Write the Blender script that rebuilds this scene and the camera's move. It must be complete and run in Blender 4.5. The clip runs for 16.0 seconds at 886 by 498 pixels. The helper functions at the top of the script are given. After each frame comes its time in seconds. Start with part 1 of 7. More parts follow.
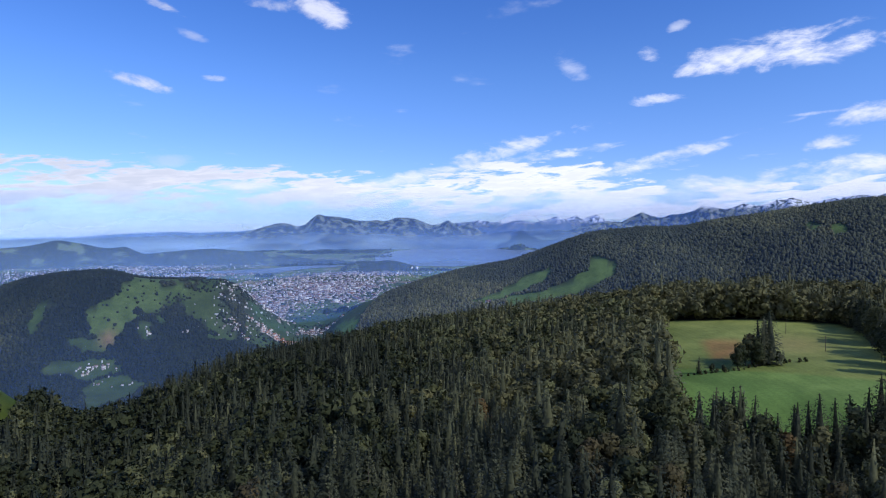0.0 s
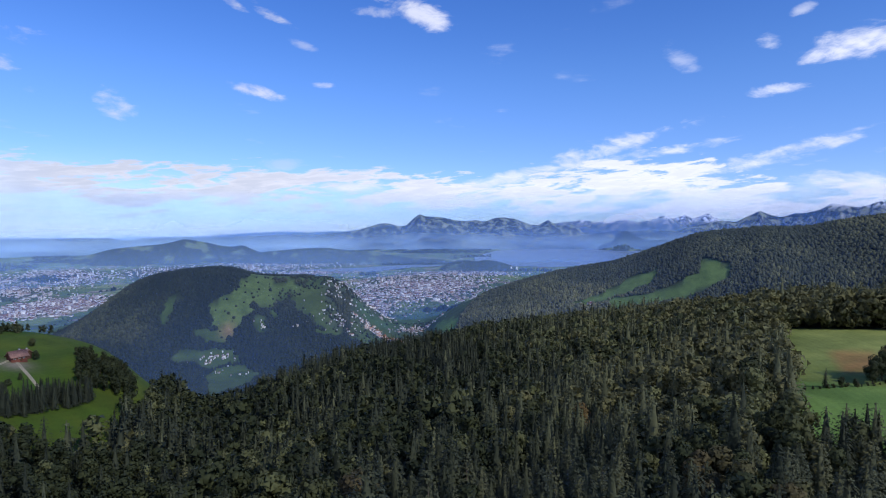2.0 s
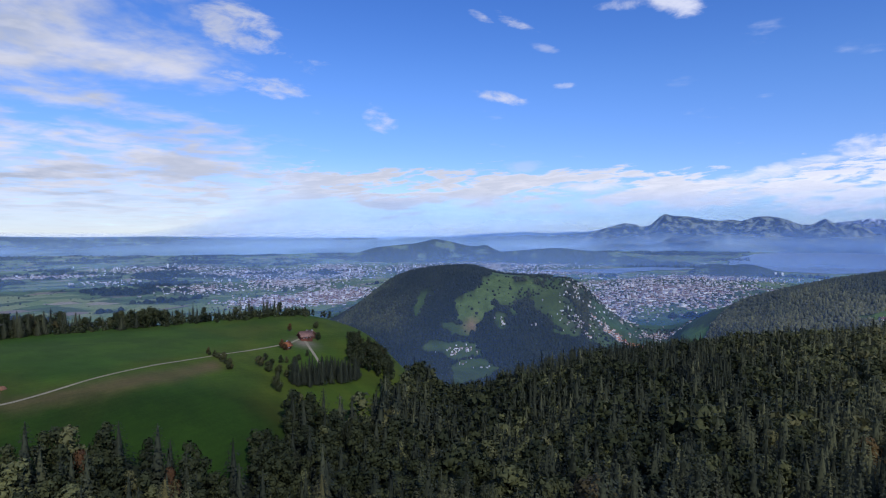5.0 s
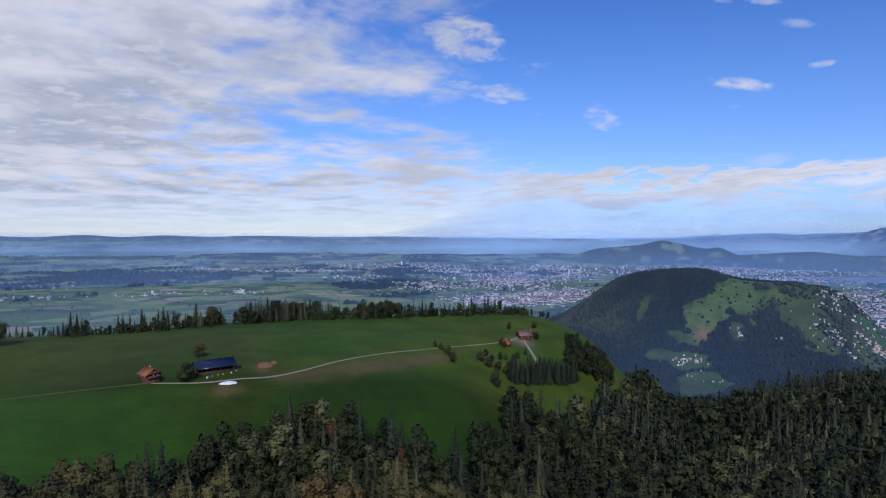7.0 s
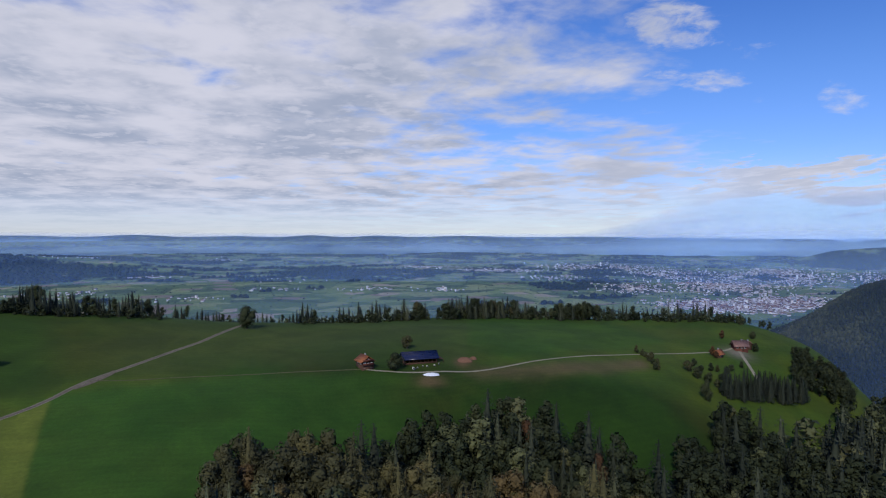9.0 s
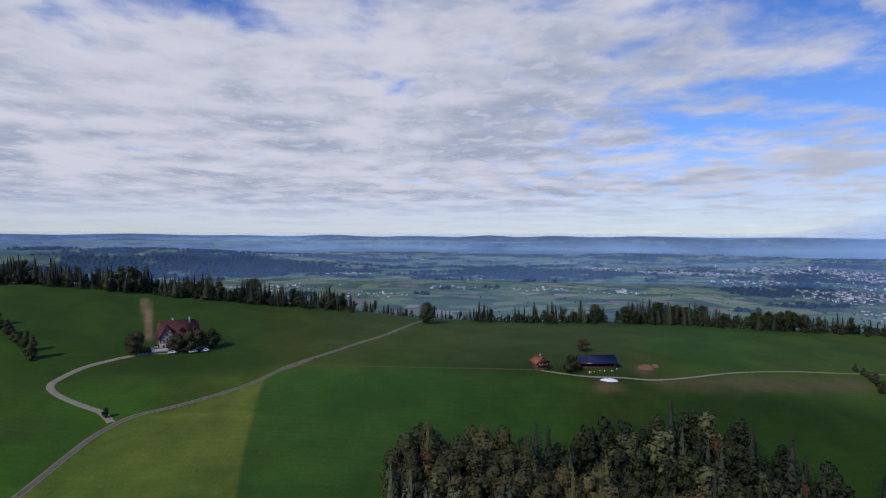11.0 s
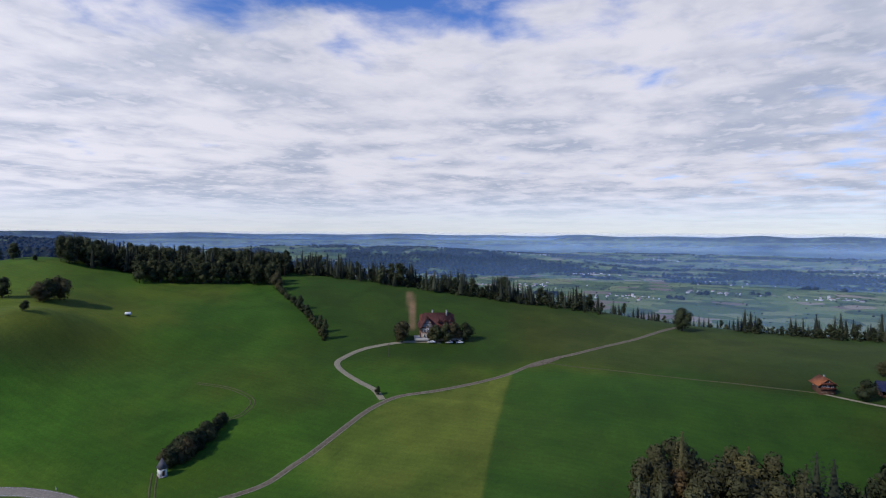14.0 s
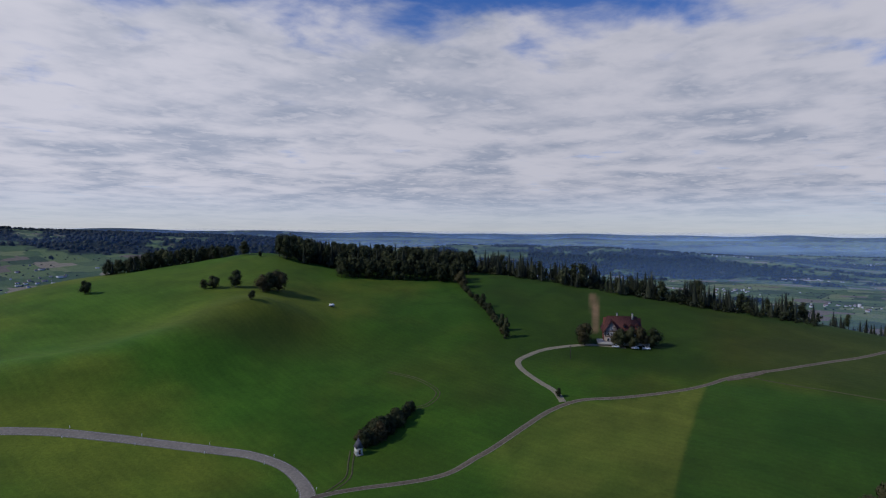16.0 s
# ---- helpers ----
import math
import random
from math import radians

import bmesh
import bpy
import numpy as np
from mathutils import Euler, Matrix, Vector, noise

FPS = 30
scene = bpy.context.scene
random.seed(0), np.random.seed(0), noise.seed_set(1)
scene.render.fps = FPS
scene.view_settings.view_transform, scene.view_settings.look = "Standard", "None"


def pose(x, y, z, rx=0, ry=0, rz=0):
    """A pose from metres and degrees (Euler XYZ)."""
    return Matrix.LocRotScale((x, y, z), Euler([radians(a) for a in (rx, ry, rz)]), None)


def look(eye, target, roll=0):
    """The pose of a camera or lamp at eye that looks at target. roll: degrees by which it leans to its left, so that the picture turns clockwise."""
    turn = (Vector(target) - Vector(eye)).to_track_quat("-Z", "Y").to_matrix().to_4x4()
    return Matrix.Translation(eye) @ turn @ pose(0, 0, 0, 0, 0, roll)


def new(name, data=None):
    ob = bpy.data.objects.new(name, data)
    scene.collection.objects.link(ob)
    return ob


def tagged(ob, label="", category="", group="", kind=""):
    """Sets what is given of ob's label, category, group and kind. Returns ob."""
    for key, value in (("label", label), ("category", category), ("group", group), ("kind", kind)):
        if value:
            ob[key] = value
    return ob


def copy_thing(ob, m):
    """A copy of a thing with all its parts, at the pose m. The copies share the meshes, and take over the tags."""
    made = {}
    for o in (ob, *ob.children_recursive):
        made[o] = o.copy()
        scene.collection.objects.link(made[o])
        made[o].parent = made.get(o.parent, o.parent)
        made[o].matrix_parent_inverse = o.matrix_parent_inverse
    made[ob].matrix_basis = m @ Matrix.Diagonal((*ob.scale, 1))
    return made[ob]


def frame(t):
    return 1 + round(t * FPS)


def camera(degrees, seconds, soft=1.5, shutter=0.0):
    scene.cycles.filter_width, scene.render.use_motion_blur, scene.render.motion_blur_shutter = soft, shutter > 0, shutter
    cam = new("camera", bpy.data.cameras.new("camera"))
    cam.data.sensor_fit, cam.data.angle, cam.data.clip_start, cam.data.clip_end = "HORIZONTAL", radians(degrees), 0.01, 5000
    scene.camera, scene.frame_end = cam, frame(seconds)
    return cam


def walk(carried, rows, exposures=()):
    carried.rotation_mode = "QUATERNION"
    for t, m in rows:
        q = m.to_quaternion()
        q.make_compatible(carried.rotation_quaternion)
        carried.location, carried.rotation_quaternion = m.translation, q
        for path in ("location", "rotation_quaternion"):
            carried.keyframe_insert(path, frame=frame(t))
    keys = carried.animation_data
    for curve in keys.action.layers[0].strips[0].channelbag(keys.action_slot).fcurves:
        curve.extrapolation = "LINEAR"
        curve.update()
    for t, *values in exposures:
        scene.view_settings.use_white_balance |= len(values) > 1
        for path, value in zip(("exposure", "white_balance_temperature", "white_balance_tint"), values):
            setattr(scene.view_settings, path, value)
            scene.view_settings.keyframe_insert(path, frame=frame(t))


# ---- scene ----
# ---------------------------------------------------------------- camera
cam = camera(73.12, 16.0, 1.1)
EYE = 80.0
PATH = [(0.0, 0.0, -1.57, 0.41), (0.5, 2.58, -1.55, 0.37), (1.0, 4.85, -1.54, 0.36), (1.5, 7.05, -1.52, 0.35), (2.0, 9.52, -1.51, 0.31),
        (2.5, 12.32, -1.48, 0.29), (3.0, 15.97, -1.46, 0.28), (5.5, 36.9, -1.34, 0.14), (6.0, 42.15, -1.31, 0.1), (6.5, 47.65, -1.28, 0.03),
        (7.0, 52.93, -1.27, -0.06), (7.5, 58.01, -1.27, -0.09), (8.0, 63.1, -1.26, -0.08), (8.5, 67.4, -1.26, -0.04), (9.0, 71.69, -1.27, -0.06),
        (9.5, 76.2, -1.27, -0.12), (10.0, 80.61, -1.27, -0.17), (12.5, 99.22, -1.33, -0.18), (13.0, 103.04, -1.34, -0.22), (13.5, 107.28, -1.35, -0.25),
        (14.0, 111.85, -1.37, -0.28), (14.5, 116.23, -1.41, -0.31), (15.0, 120.52, -1.43, -0.33), (15.5, 124.81, -1.46, -0.36), (16.0, 129.17, -1.49, -0.42)]
walk(cam, [(t, pose(0, 0, EYE, 90 + pitch, roll, yaw)) for t, yaw, pitch, roll in PATH],
     [(0.0, 0.22, 6000, 9), (3.0, 0.15, 6000, 9), (5.5, 0.02, 6050, 9), (9.0, -0.14, 6100, 9), (12.5, -0.2, 6150, 9), (13.2, -0.1, 6200, 9), (14.0, 0.05, 6300, 9), (15.0, -0.08, 6300, 9), (15.5, -0.24, 6250, 9), (16.0, -0.47, 6200, 9)])

# ---------------------------------------------------------------- node helpers


def link(tree, a, b):
    tree.links.new(a, b)


def put(tree, socket, value):
    if hasattr(value, "is_output"):
        tree.links.new(value, socket)
    else:
        socket.default_value = value


def calc(tree, op, a, b=0.0, c=0.0, clamp=False):
    n = tree.nodes.new("ShaderNodeMath")
    n.operation, n.use_clamp = op, clamp
    for s, v in zip(n.inputs, (a, b, c)):
        put(tree, s, v)
    return n.outputs[0]


def ranged(tree, v, a, b, c=0.0, d=1.0, smooth=True):
    n = tree.nodes.new("ShaderNodeMapRange")
    n.interpolation_type = "SMOOTHSTEP" if smooth else "LINEAR"
    put(tree, n.inputs[0], v)
    for i, w in enumerate((a, b, c, d)):
        put(tree, n.inputs[1 + i], w)
    return n.outputs[0]


def mixed(tree, fac, a, b, kind="MIX"):
    n = tree.nodes.new("ShaderNodeMix")
    n.data_type, n.blend_type = "RGBA", kind
    put(tree, n.inputs[0], fac)
    put(tree, n.inputs[6], (*a, 1) if isinstance(a, tuple) and len(a) == 3 else a)
    put(tree, n.inputs[7], (*b, 1) if isinstance(b, tuple) and len(b) == 3 else b)
    return n.outputs[2]


def noisy(tree, vec, scale, detail=4.0, rough=0.55, distort=0.0):
    n = tree.nodes.new("ShaderNodeTexNoise")
    put(tree, n.inputs["Vector"], vec)
    n.inputs["Scale"].default_value, n.inputs["Detail"].default_value = scale, detail
    n.inputs["Roughness"].default_value, n.inputs["Distortion"].default_value = rough, distort
    return n.outputs["Fac"]


def where(tree):
    return tree.nodes.new("ShaderNodeNewGeometry").outputs["Position"]


def material(name, rough=0.9):
    m = bpy.data.materials.new(name)
    m.use_nodes = True
    t = m.node_tree
    b = t.nodes["Principled BSDF"]
    b.inputs["Roughness"].default_value = rough
    b.inputs["Specular IOR Level"].default_value = 0.2
    return m, t, b


# ---------------------------------------------------------------- sky and sun
SUN_BEARING, SUN_HEIGHT = 236.0, 38.0
world = bpy.data.worlds.new("sky")
world.use_nodes = True
scene.world = world
W = world.node_tree
W.nodes.clear()
sky = W.nodes.new("ShaderNodeTexSky")
sky.sky_type, sky.sun_disc = "NISHITA", False
sky.sun_elevation, sky.sun_rotation = radians(SUN_HEIGHT), radians(-SUN_BEARING)
sky.altitude, sky.air_density, sky.dust_density, sky.ozone_density = 900, 1.0, 0.3, 2.0
way = W.nodes.new("ShaderNodeTexCoord").outputs["Generated"]
sep = W.nodes.new("ShaderNodeSeparateXYZ")
link(W, way, sep.inputs[0])
dx, dy, dz = sep.outputs
bearing = calc(W, "MULTIPLY", calc(W, "ARCTAN2", calc(W, "MULTIPLY", dx, -1.0), dy), 57.2958)
height = calc(W, "MULTIPLY", calc(W, "ARCSINE", dz), 57.2958)
# a flat sheet of cloud, seen in perspective towards the horizon
over = calc(W, "ADD", calc(W, "MAXIMUM", dz, 0.0), 0.075)
flat = W.nodes.new("ShaderNodeCombineXYZ")
put(W, flat.inputs[0], calc(W, "DIVIDE", dx, over))
put(W, flat.inputs[1], calc(W, "DIVIDE", dy, over))
flat = flat.outputs[0]
puffs = noisy(W, flat, 2.6, 6.0, 0.54, 0.2)
curl = noisy(W, flat, 3.0, 4.0, 0.5, 0.2)
broad = noisy(W, flat, 0.55, 3.0, 0.5, 0.3)
streak = noisy(W, flat, 1.3, 5.0, 0.52, 0.3)
# the same sky in bearing and height, for the shapes of single clouds
plane = W.nodes.new("ShaderNodeCombineXYZ")
put(W, plane.inputs[0], calc(W, "MULTIPLY", bearing, 0.10))
put(W, plane.inputs[1], calc(W, "MULTIPLY", height, 0.24))
ragged = noisy(W, plane.outputs[0], 1.6, 8.0, 0.62, 0.4)
fine_wisp = noisy(W, plane.outputs[0], 4.5, 8.0, 0.58, 0.8)
wisp = calc(W, "SUBTRACT", calc(W, "ADD", calc(W, "MULTIPLY", fine_wisp, 0.55), calc(W, "MULTIPLY", ragged, 1.5)), 1.02)
# how much of the high sheet is closed, by bearing and height
edge = calc(W, "SUBTRACT", bearing, calc(W, "MULTIPLY", calc(W, "SUBTRACT", height, 10.0), 0.9))
closed = ranged(W, edge, 37.0, 62.0)
gap = calc(W, "MULTIPLY", ranged(W, bearing, 80.0, 62.0), calc(W, "MULTIPLY", ranged(W, height, 7.0, 10.0), ranged(W, height, 14.0, 11.5)))
closed = calc(W, "MULTIPLY", closed, calc(W, "SUBTRACT", 1.0, calc(W, "MULTIPLY", gap, 0.5)))
density = calc(W, "ADD", calc(W, "ADD", calc(W, "MULTIPLY", puffs, 0.66), calc(W, "MULTIPLY", broad, 0.34)), calc(W, "ADD", calc(W, "MULTIPLY", closed, 0.265), ranged(W, bearing, 75.0, 110.0, 0.0, 0.05)))
density = calc(W, "ADD", density, calc(W, "MULTIPLY", ranged(W, bearing, 66.0, 92.0, 0.0, 0.10), ranged(W, height, 24.0, 15.0)))
# open windows high up in the sheet
density = calc(W, "ADD", density, calc(W, "MULTIPLY", ranged(W, bearing, 88.0, 118.0, 0.0, -0.17), ranged(W, height, 15.0, 21.0)))
sheet = ranged(W, density, 0.59, 0.84)
# a low veil of cloud along the horizon
veil = calc(W, "MULTIPLY", ranged(W, calc(W, "ADD", height, calc(W, "MULTIPLY", ragged, 5.0)), 10.5, 5.0), ranged(W, calc(W, "ADD", streak, ranged(W, bearing, 12.0, 50.0, -0.02, 0.2)), 0.42, 0.62))
low = calc(W, "MULTIPLY", veil, ranged(W, bearing, 26.0, 62.0, 0.0, 0.85))


def along(rows):
    """A value by bearing, through rows of (bearing, value between 0 and 10)."""
    n = W.nodes.new("ShaderNodeValToRGB")
    for k, (b, v) in enumerate(rows):
        e = n.color_ramp.elements[k] if k < 2 else n.color_ramp.elements.new((b + 60) / 140)
        e.position, e.color = (b + 60) / 140, (v / 10, v / 10, v / 10, 1)
    put(W, n.inputs[0], ranged(W, bearing, -60.0, 80.0, 0.0, 1.0, False))
    return calc(W, "MULTIPLY", n.outputs[0], 10.0)


# the long bank of heaped and streaky cloud above the mountains
stripe = W.nodes.new("ShaderNodeCombineXYZ")
put(W, stripe.inputs[0], calc(W, "MULTIPLY", bearing, 0.085))
put(W, stripe.inputs[1], calc(W, "ADD", calc(W, "MULTIPLY", height, 0.46), calc(W, "MULTIPLY", bearing, 0.03)))
bands = noisy(W, stripe.outputs[0], 1.5, 9.0, 0.6, 0.5)
lump = noisy(W, stripe.outputs[0], 4.2, 7.0, 0.6, 0.3)
bank_low = along([(-55, 0.6), (-20, 0.8), (-4, 0.5), (6, 1.6), (14, 2.3), (40, 1.6), (70, 0.8)])
bank_high = along([(-55, 4.4), (-30, 4.2), (-22, 3.6), (-14, 6.4), (-9, 8.0), (-3, 6.6), (5, 5.6), (14, 6.2), (26, 6.6), (40, 6.4), (70, 8.0)])
up_bank = calc(W, "DIVIDE", calc(W, "SUBTRACT", height, bank_low), calc(W, "SUBTRACT", bank_high, bank_low))
profile = calc(W, "MULTIPLY", calc(W, "MULTIPLY", up_bank, calc(W, "SUBTRACT", 1.0, up_bank)), 4.0)
profile = calc(W, "MAXIMUM", profile, -1.5)
body = calc(W, "ADD", calc(W, "SUBTRACT", calc(W, "ADD", calc(W, "MULTIPLY", bands, 1.25), calc(W, "MULTIPLY", lump, 0.75)), 0.5), calc(W, "MULTIPLY", profile, 0.24))
heap = calc(W, "MULTIPLY", ranged(W, body, 0.58, 0.72), ranged(W, bearing, 66.0, 40.0))


def single(b, h, wide, high, lean=0.0, thick=1.0):
    """One small cloud: bearing, height, half width and half height in degrees."""
    u = calc(W, "DIVIDE", calc(W, "SUBTRACT", bearing, b), wide)
    lift = calc(W, "ADD", calc(W, "SUBTRACT", height, h), calc(W, "MULTIPLY", calc(W, "SUBTRACT", bearing, b), lean))
    v = calc(W, "DIVIDE", lift, high)
    d = calc(W, "ADD", calc(W, "MULTIPLY", u, u), calc(W, "MULTIPLY", v, v))
    d = calc(W, "ADD", d, calc(W, "MULTIPLY", wisp, 4.6))
    return calc(W, "MULTIPLY", ranged(W, d, 1.2, -0.9), 0.9 * thick)


SINGLES = [(50.5, 18.3, 5.5, 2.0, -0.3, 0.95), (49.5, 13.6, 4.2, 0.9, -0.12, 0.9), (-29.5, 14.6, 7.2, 1.5, 0.06, 1.0), (-33.5, 15.9, 3.5, 0.5, 0.1, 0.8), (-36.5, 9.2, 3.2, 0.8, 0.1, 0.95), (-33.0, 7.0, 1.9, 0.5, 0.1, 0.9), (-27.5, 8.4, 3.4, 0.22, 0.2, 0.5), (-32.5, 9.4, 3.0, 0.16, 0.02, 0.55),
           (-19.8, 11.7, 2.3, 0.5, 0.0, 0.85), (-18.9, 15.7, 1.0, 0.8, 0.0, 0.8), (-21.5, 17.6, 0.9, 0.4, 0.2, 0.6), (-12.0, 15.2, 1.5, 1.1, -0.6, 0.4), (12.5, 20.3, 3.4, 1.1, -0.3, 0.95), (15.0, 20.1, 4.0, 0.5, 0.0, 0.6),
           (25.0, 19.2, 2.3, 0.5, -0.4, 0.9), (28.8, 20.0, 1.3, 0.4, -0.4, 0.75), (26.4, 12.7, 2.5, 0.5, -0.2, 0.95), (20.8, 13.6, 1.0, 0.28, 0.0, 0.75), (22.6, 17.0, 1.4, 0.4, -0.3, 0.45), (38.4, 11.0, 1.5, 1.1, -0.2, 0.75),
           (-6.0, 7.7, 7.5, 1.0, 0.27, 1.0), (3.0, 5.2, 8.0, 0.7, 0.2, 0.9), (-8.0, 6.9, 7.5, 0.5, 0.12, 1.0), (-17.0, 5.7, 8.5, 0.75, 0.22, 1.0), (-24.0, 3.6, 11.0, 1.2, 0.05, 1.0), (-10.0, 3.0, 9.0, 1.0, 0.05, 0.95), (-34.0, 4.6, 7.0, 1.1, 0.1, 1.0),
           (19.0, 4.4, 7.0, 0.5, -0.03, 0.95), (30.0, 4.0, 6.0, 0.5, 0.0, 0.9), (24.0, 2.6, 12.0, 0.9, 0.0, 0.7), (24.0, 6.4, 2.2, 0.5, 0.0, 0.4), (8.0, 3.0, 8.0, 0.8, 0.05, 0.85)]
few = 0.0
for row in SINGLES:
    few = calc(W, "MAXIMUM", few, single(*row))
cover = calc(W, "MAXIMUM", calc(W, "MAXIMUM", sheet, low), calc(W, "MAXIMUM", heap, few))
# grey bellies
belly = ranged(W, calc(W, "ADD", calc(W, "MULTIPLY", broad, 0.34), calc(W, "ADD", calc(W, "MULTIPLY", streak, 0.38), calc(W, "MULTIPLY", curl, 0.28))), 0.42, 0.60)
belly = calc(W, "MULTIPLY", calc(W, "MULTIPLY", belly, ranged(W, height, 0.5, 4.0, 0.25, 1.0)), ranged(W, bearing, 36.0, 80.0, 0.4, 1.0))
shade = calc(W, "MULTIPLY", ranged(W, calc(W, "ADD", calc(W, "MULTIPLY", lump, 0.6), calc(W, "MULTIPLY", bands, 0.4)), 0.42, 0.60), ranged(W, bearing, -5.0, 20.0, 0.34, 0.5))
belly = calc(W, "MAXIMUM", belly, calc(W, "MULTIPLY", shade, calc(W, "MULTIPLY", ranged(W, height, 14.0, 4.0), ranged(W, bearing, 75.0, 45.0))))
belly = calc(W, "MAXIMUM", belly, calc(W, "MULTIPLY", calc(W, "MULTIPLY", ranged(W, curl, 0.5, 0.66), ranged(W, height, 2.0, 7.0)), ranged(W, bearing, 40.0, 100.0, 0.2, 0.5)))
# small bright heads on the cloud cells
heads = calc(W, "MULTIPLY", ranged(W, noisy(W, flat, 6.0, 4.0, 0.55, 0.2), 0.48, 0.68), ranged(W, bearing, 40.0, 90.0, 0.0, 0.6))
belly = calc(W, "MULTIPLY", belly, calc(W, "SUBTRACT", 1.0, heads))
cloud_colour = mixed(W, belly, (0.91, 0.88, 0.96), (0.51, 0.55, 0.68))
level = ranged(W, bearing, -8.0, 42.0, 1.24, 0.97)
deep = W.nodes.new("ShaderNodeHueSaturation")
deep.inputs["Saturation"].default_value, deep.inputs["Value"].default_value, deep.inputs["Hue"].default_value = 1.32, 1.02, 0.520
link(W, sky.outputs[0], deep.inputs["Color"])
blue = W.nodes.new("ShaderNodeBackground")
low_air = ranged(W, height, 0.0, 16.0)
link(W, mixed(W, 1.0, deep.outputs[0], mixed(W, low_air, (0.57, 0.64, 0.95), (1.0, 1.0, 1.0)), "MULTIPLY"), blue.inputs[0])
blue.inputs[1].default_value = 0.14
white = W.nodes.new("ShaderNodeBackground")
link(W, cloud_colour, white.inputs[0])
put(W, white.inputs[1], calc(W, "MULTIPLY", calc(W, "ADD", level, ranged(W, bearing, 118.0, 160.0, 0.0, 0.14)), 0.84))
both = W.nodes.new("ShaderNodeMixShader")
put(W, both.inputs[0], calc(W, "MULTIPLY", cover, ranged(W, height, 0.0, 5.0, 0.62, 0.97)))
link(W, blue.outputs[0], both.inputs[1])
link(W, white.outputs[0], both.inputs[2])
out = W.nodes.new("ShaderNodeOutputWorld")
link(W, both.outputs[0], out.inputs[0])

sun = bpy.data.lights.new("sun", "SUN")
sun.energy, sun.angle, sun.color = 2.6, radians(0.6), (1.0, 0.93, 0.82)
sun_ob = new("sun", sun)
sb, sh = radians(SUN_BEARING), radians(SUN_HEIGHT)
toward = Vector((-math.sin(sb) * math.cos(sh), math.cos(sb) * math.cos(sh), math.sin(sh)))
sun_ob.matrix_world = look(toward * 1000, (0, 0, 0))

# ---------------------------------------------------------------- shape of the land
TAU = 2 * math.pi


def line(rows, soft=2.0):
    """A value all round the compass, through rows of (bearing, value), smoothed over soft degrees."""
    rows = sorted((b % 360, v) for b, v in rows)
    b, v = zip(*rows)
    grid = np.arange(0, 360, 0.5)
    y = np.interp(grid, b, v, period=360)
    k = np.exp(-0.5 * (np.arange(-30, 31) * 0.5 / soft) ** 2)
    y = np.convolve(np.concatenate([y[-30:], y, y[:30]]), k / k.sum(), "valid")
    return lambda q: np.interp(np.asarray(q) % 360, grid, y, period=360)


def lattice(x, y, seed):
    h = (np.floor(x).astype(np.int64) * 374761393 + np.floor(y).astype(np.int64) * 668265263 + seed * 974711) & 0x7FFFFFFF
    h = ((h ^ (h >> 13)) * 1274126177) & 0x7FFFFFFF
    return ((h ^ (h >> 16)) & 0xFFFF) / 65535.0


def hills(x, y, size, octaves=3, seed=1, fade=0.5):
    """Value noise between -1 and 1."""
    x, y = np.asarray(x, float) / size, np.asarray(y, float) / size
    total, amp, norm = 0.0, 1.0, 0.0
    for o in range(octaves):
        fx, fy = x - np.floor(x), y - np.floor(y)
        fx, fy = fx * fx * (3 - 2 * fx), fy * fy * (3 - 2 * fy)
        a, b = lattice(x, y, seed + o), lattice(x + 1, y, seed + o)
        c, d = lattice(x, y + 1, seed + o), lattice(x + 1, y + 1, seed + o)
        total = total + amp * ((a * (1 - fx) + b * fx) * (1 - fy) + (c * (1 - fx) + d * fx) * fy)
        norm += amp
        x, y, amp = x * 2.03 + 7.3, y * 2.03 + 3.1, amp * fade
    return 2 * total / norm - 1


def step(a, b, v):
    t = np.clip((np.asarray(v, float) - a) / (b - a), 0, 1)
    return t * t * (3 - 2 * t)


def floor_z(r):
    """The wide valley floor, drawn together towards the horizon."""
    return EYE - 0.0606 * (5200 - r)


def true_far(r):
    return 6600 * r / (5200 - np.minimum(r, 4950))


Z_NEAR = line([(-40, -10), (-30, -14), (-20, 0), (-10, -12), (0, -20), (10, -24), (20, -24), (30, -28), (40, -26), (50, -22), (60, -20), (70, -18),
               (80, -12), (90, 0), (100, 4), (110, 3), (120, 1), (130, -1), (140, -1), (150, 3), (160, 7), (170, 12), (215, 8), (270, 0)])
R_MID = line([(-40, 300), (-20, 300), (-10, 350), (0, 350), (10, 350), (20, 330), (30, 300), (40, 320), (50, 310), (60, 310), (70, 300), (270, 300)])
Z_MID = line([(-40, 13), (-30, 11), (-20, 10), (-10, -11), (0, -22), (10, -30), (20, -38), (26, -46), (31, -52), (40, -24), (50, 2), (60, 10), (70, 11.5),
              (80, 13), (90, 14), (100, 15), (110, 13), (120, 14), (130, 19), (140, 20), (150, 27), (160, 28), (170, 26), (215, 20), (270, 0)])
R_CREST = line([(-40, 540), (-20, 560), (-10, 590), (0, 560), (10, 540), (20, 470), (30, 400), (40, 480), (50, 500), (60, 480), (70, 460), (80, 440),
                (90, 420), (100, 420), (110, 430), (120, 450), (130, 490), (140, 500), (146, 480), (150, 480), (160, 450), (170, 430), (215, 450), (270, 450)])
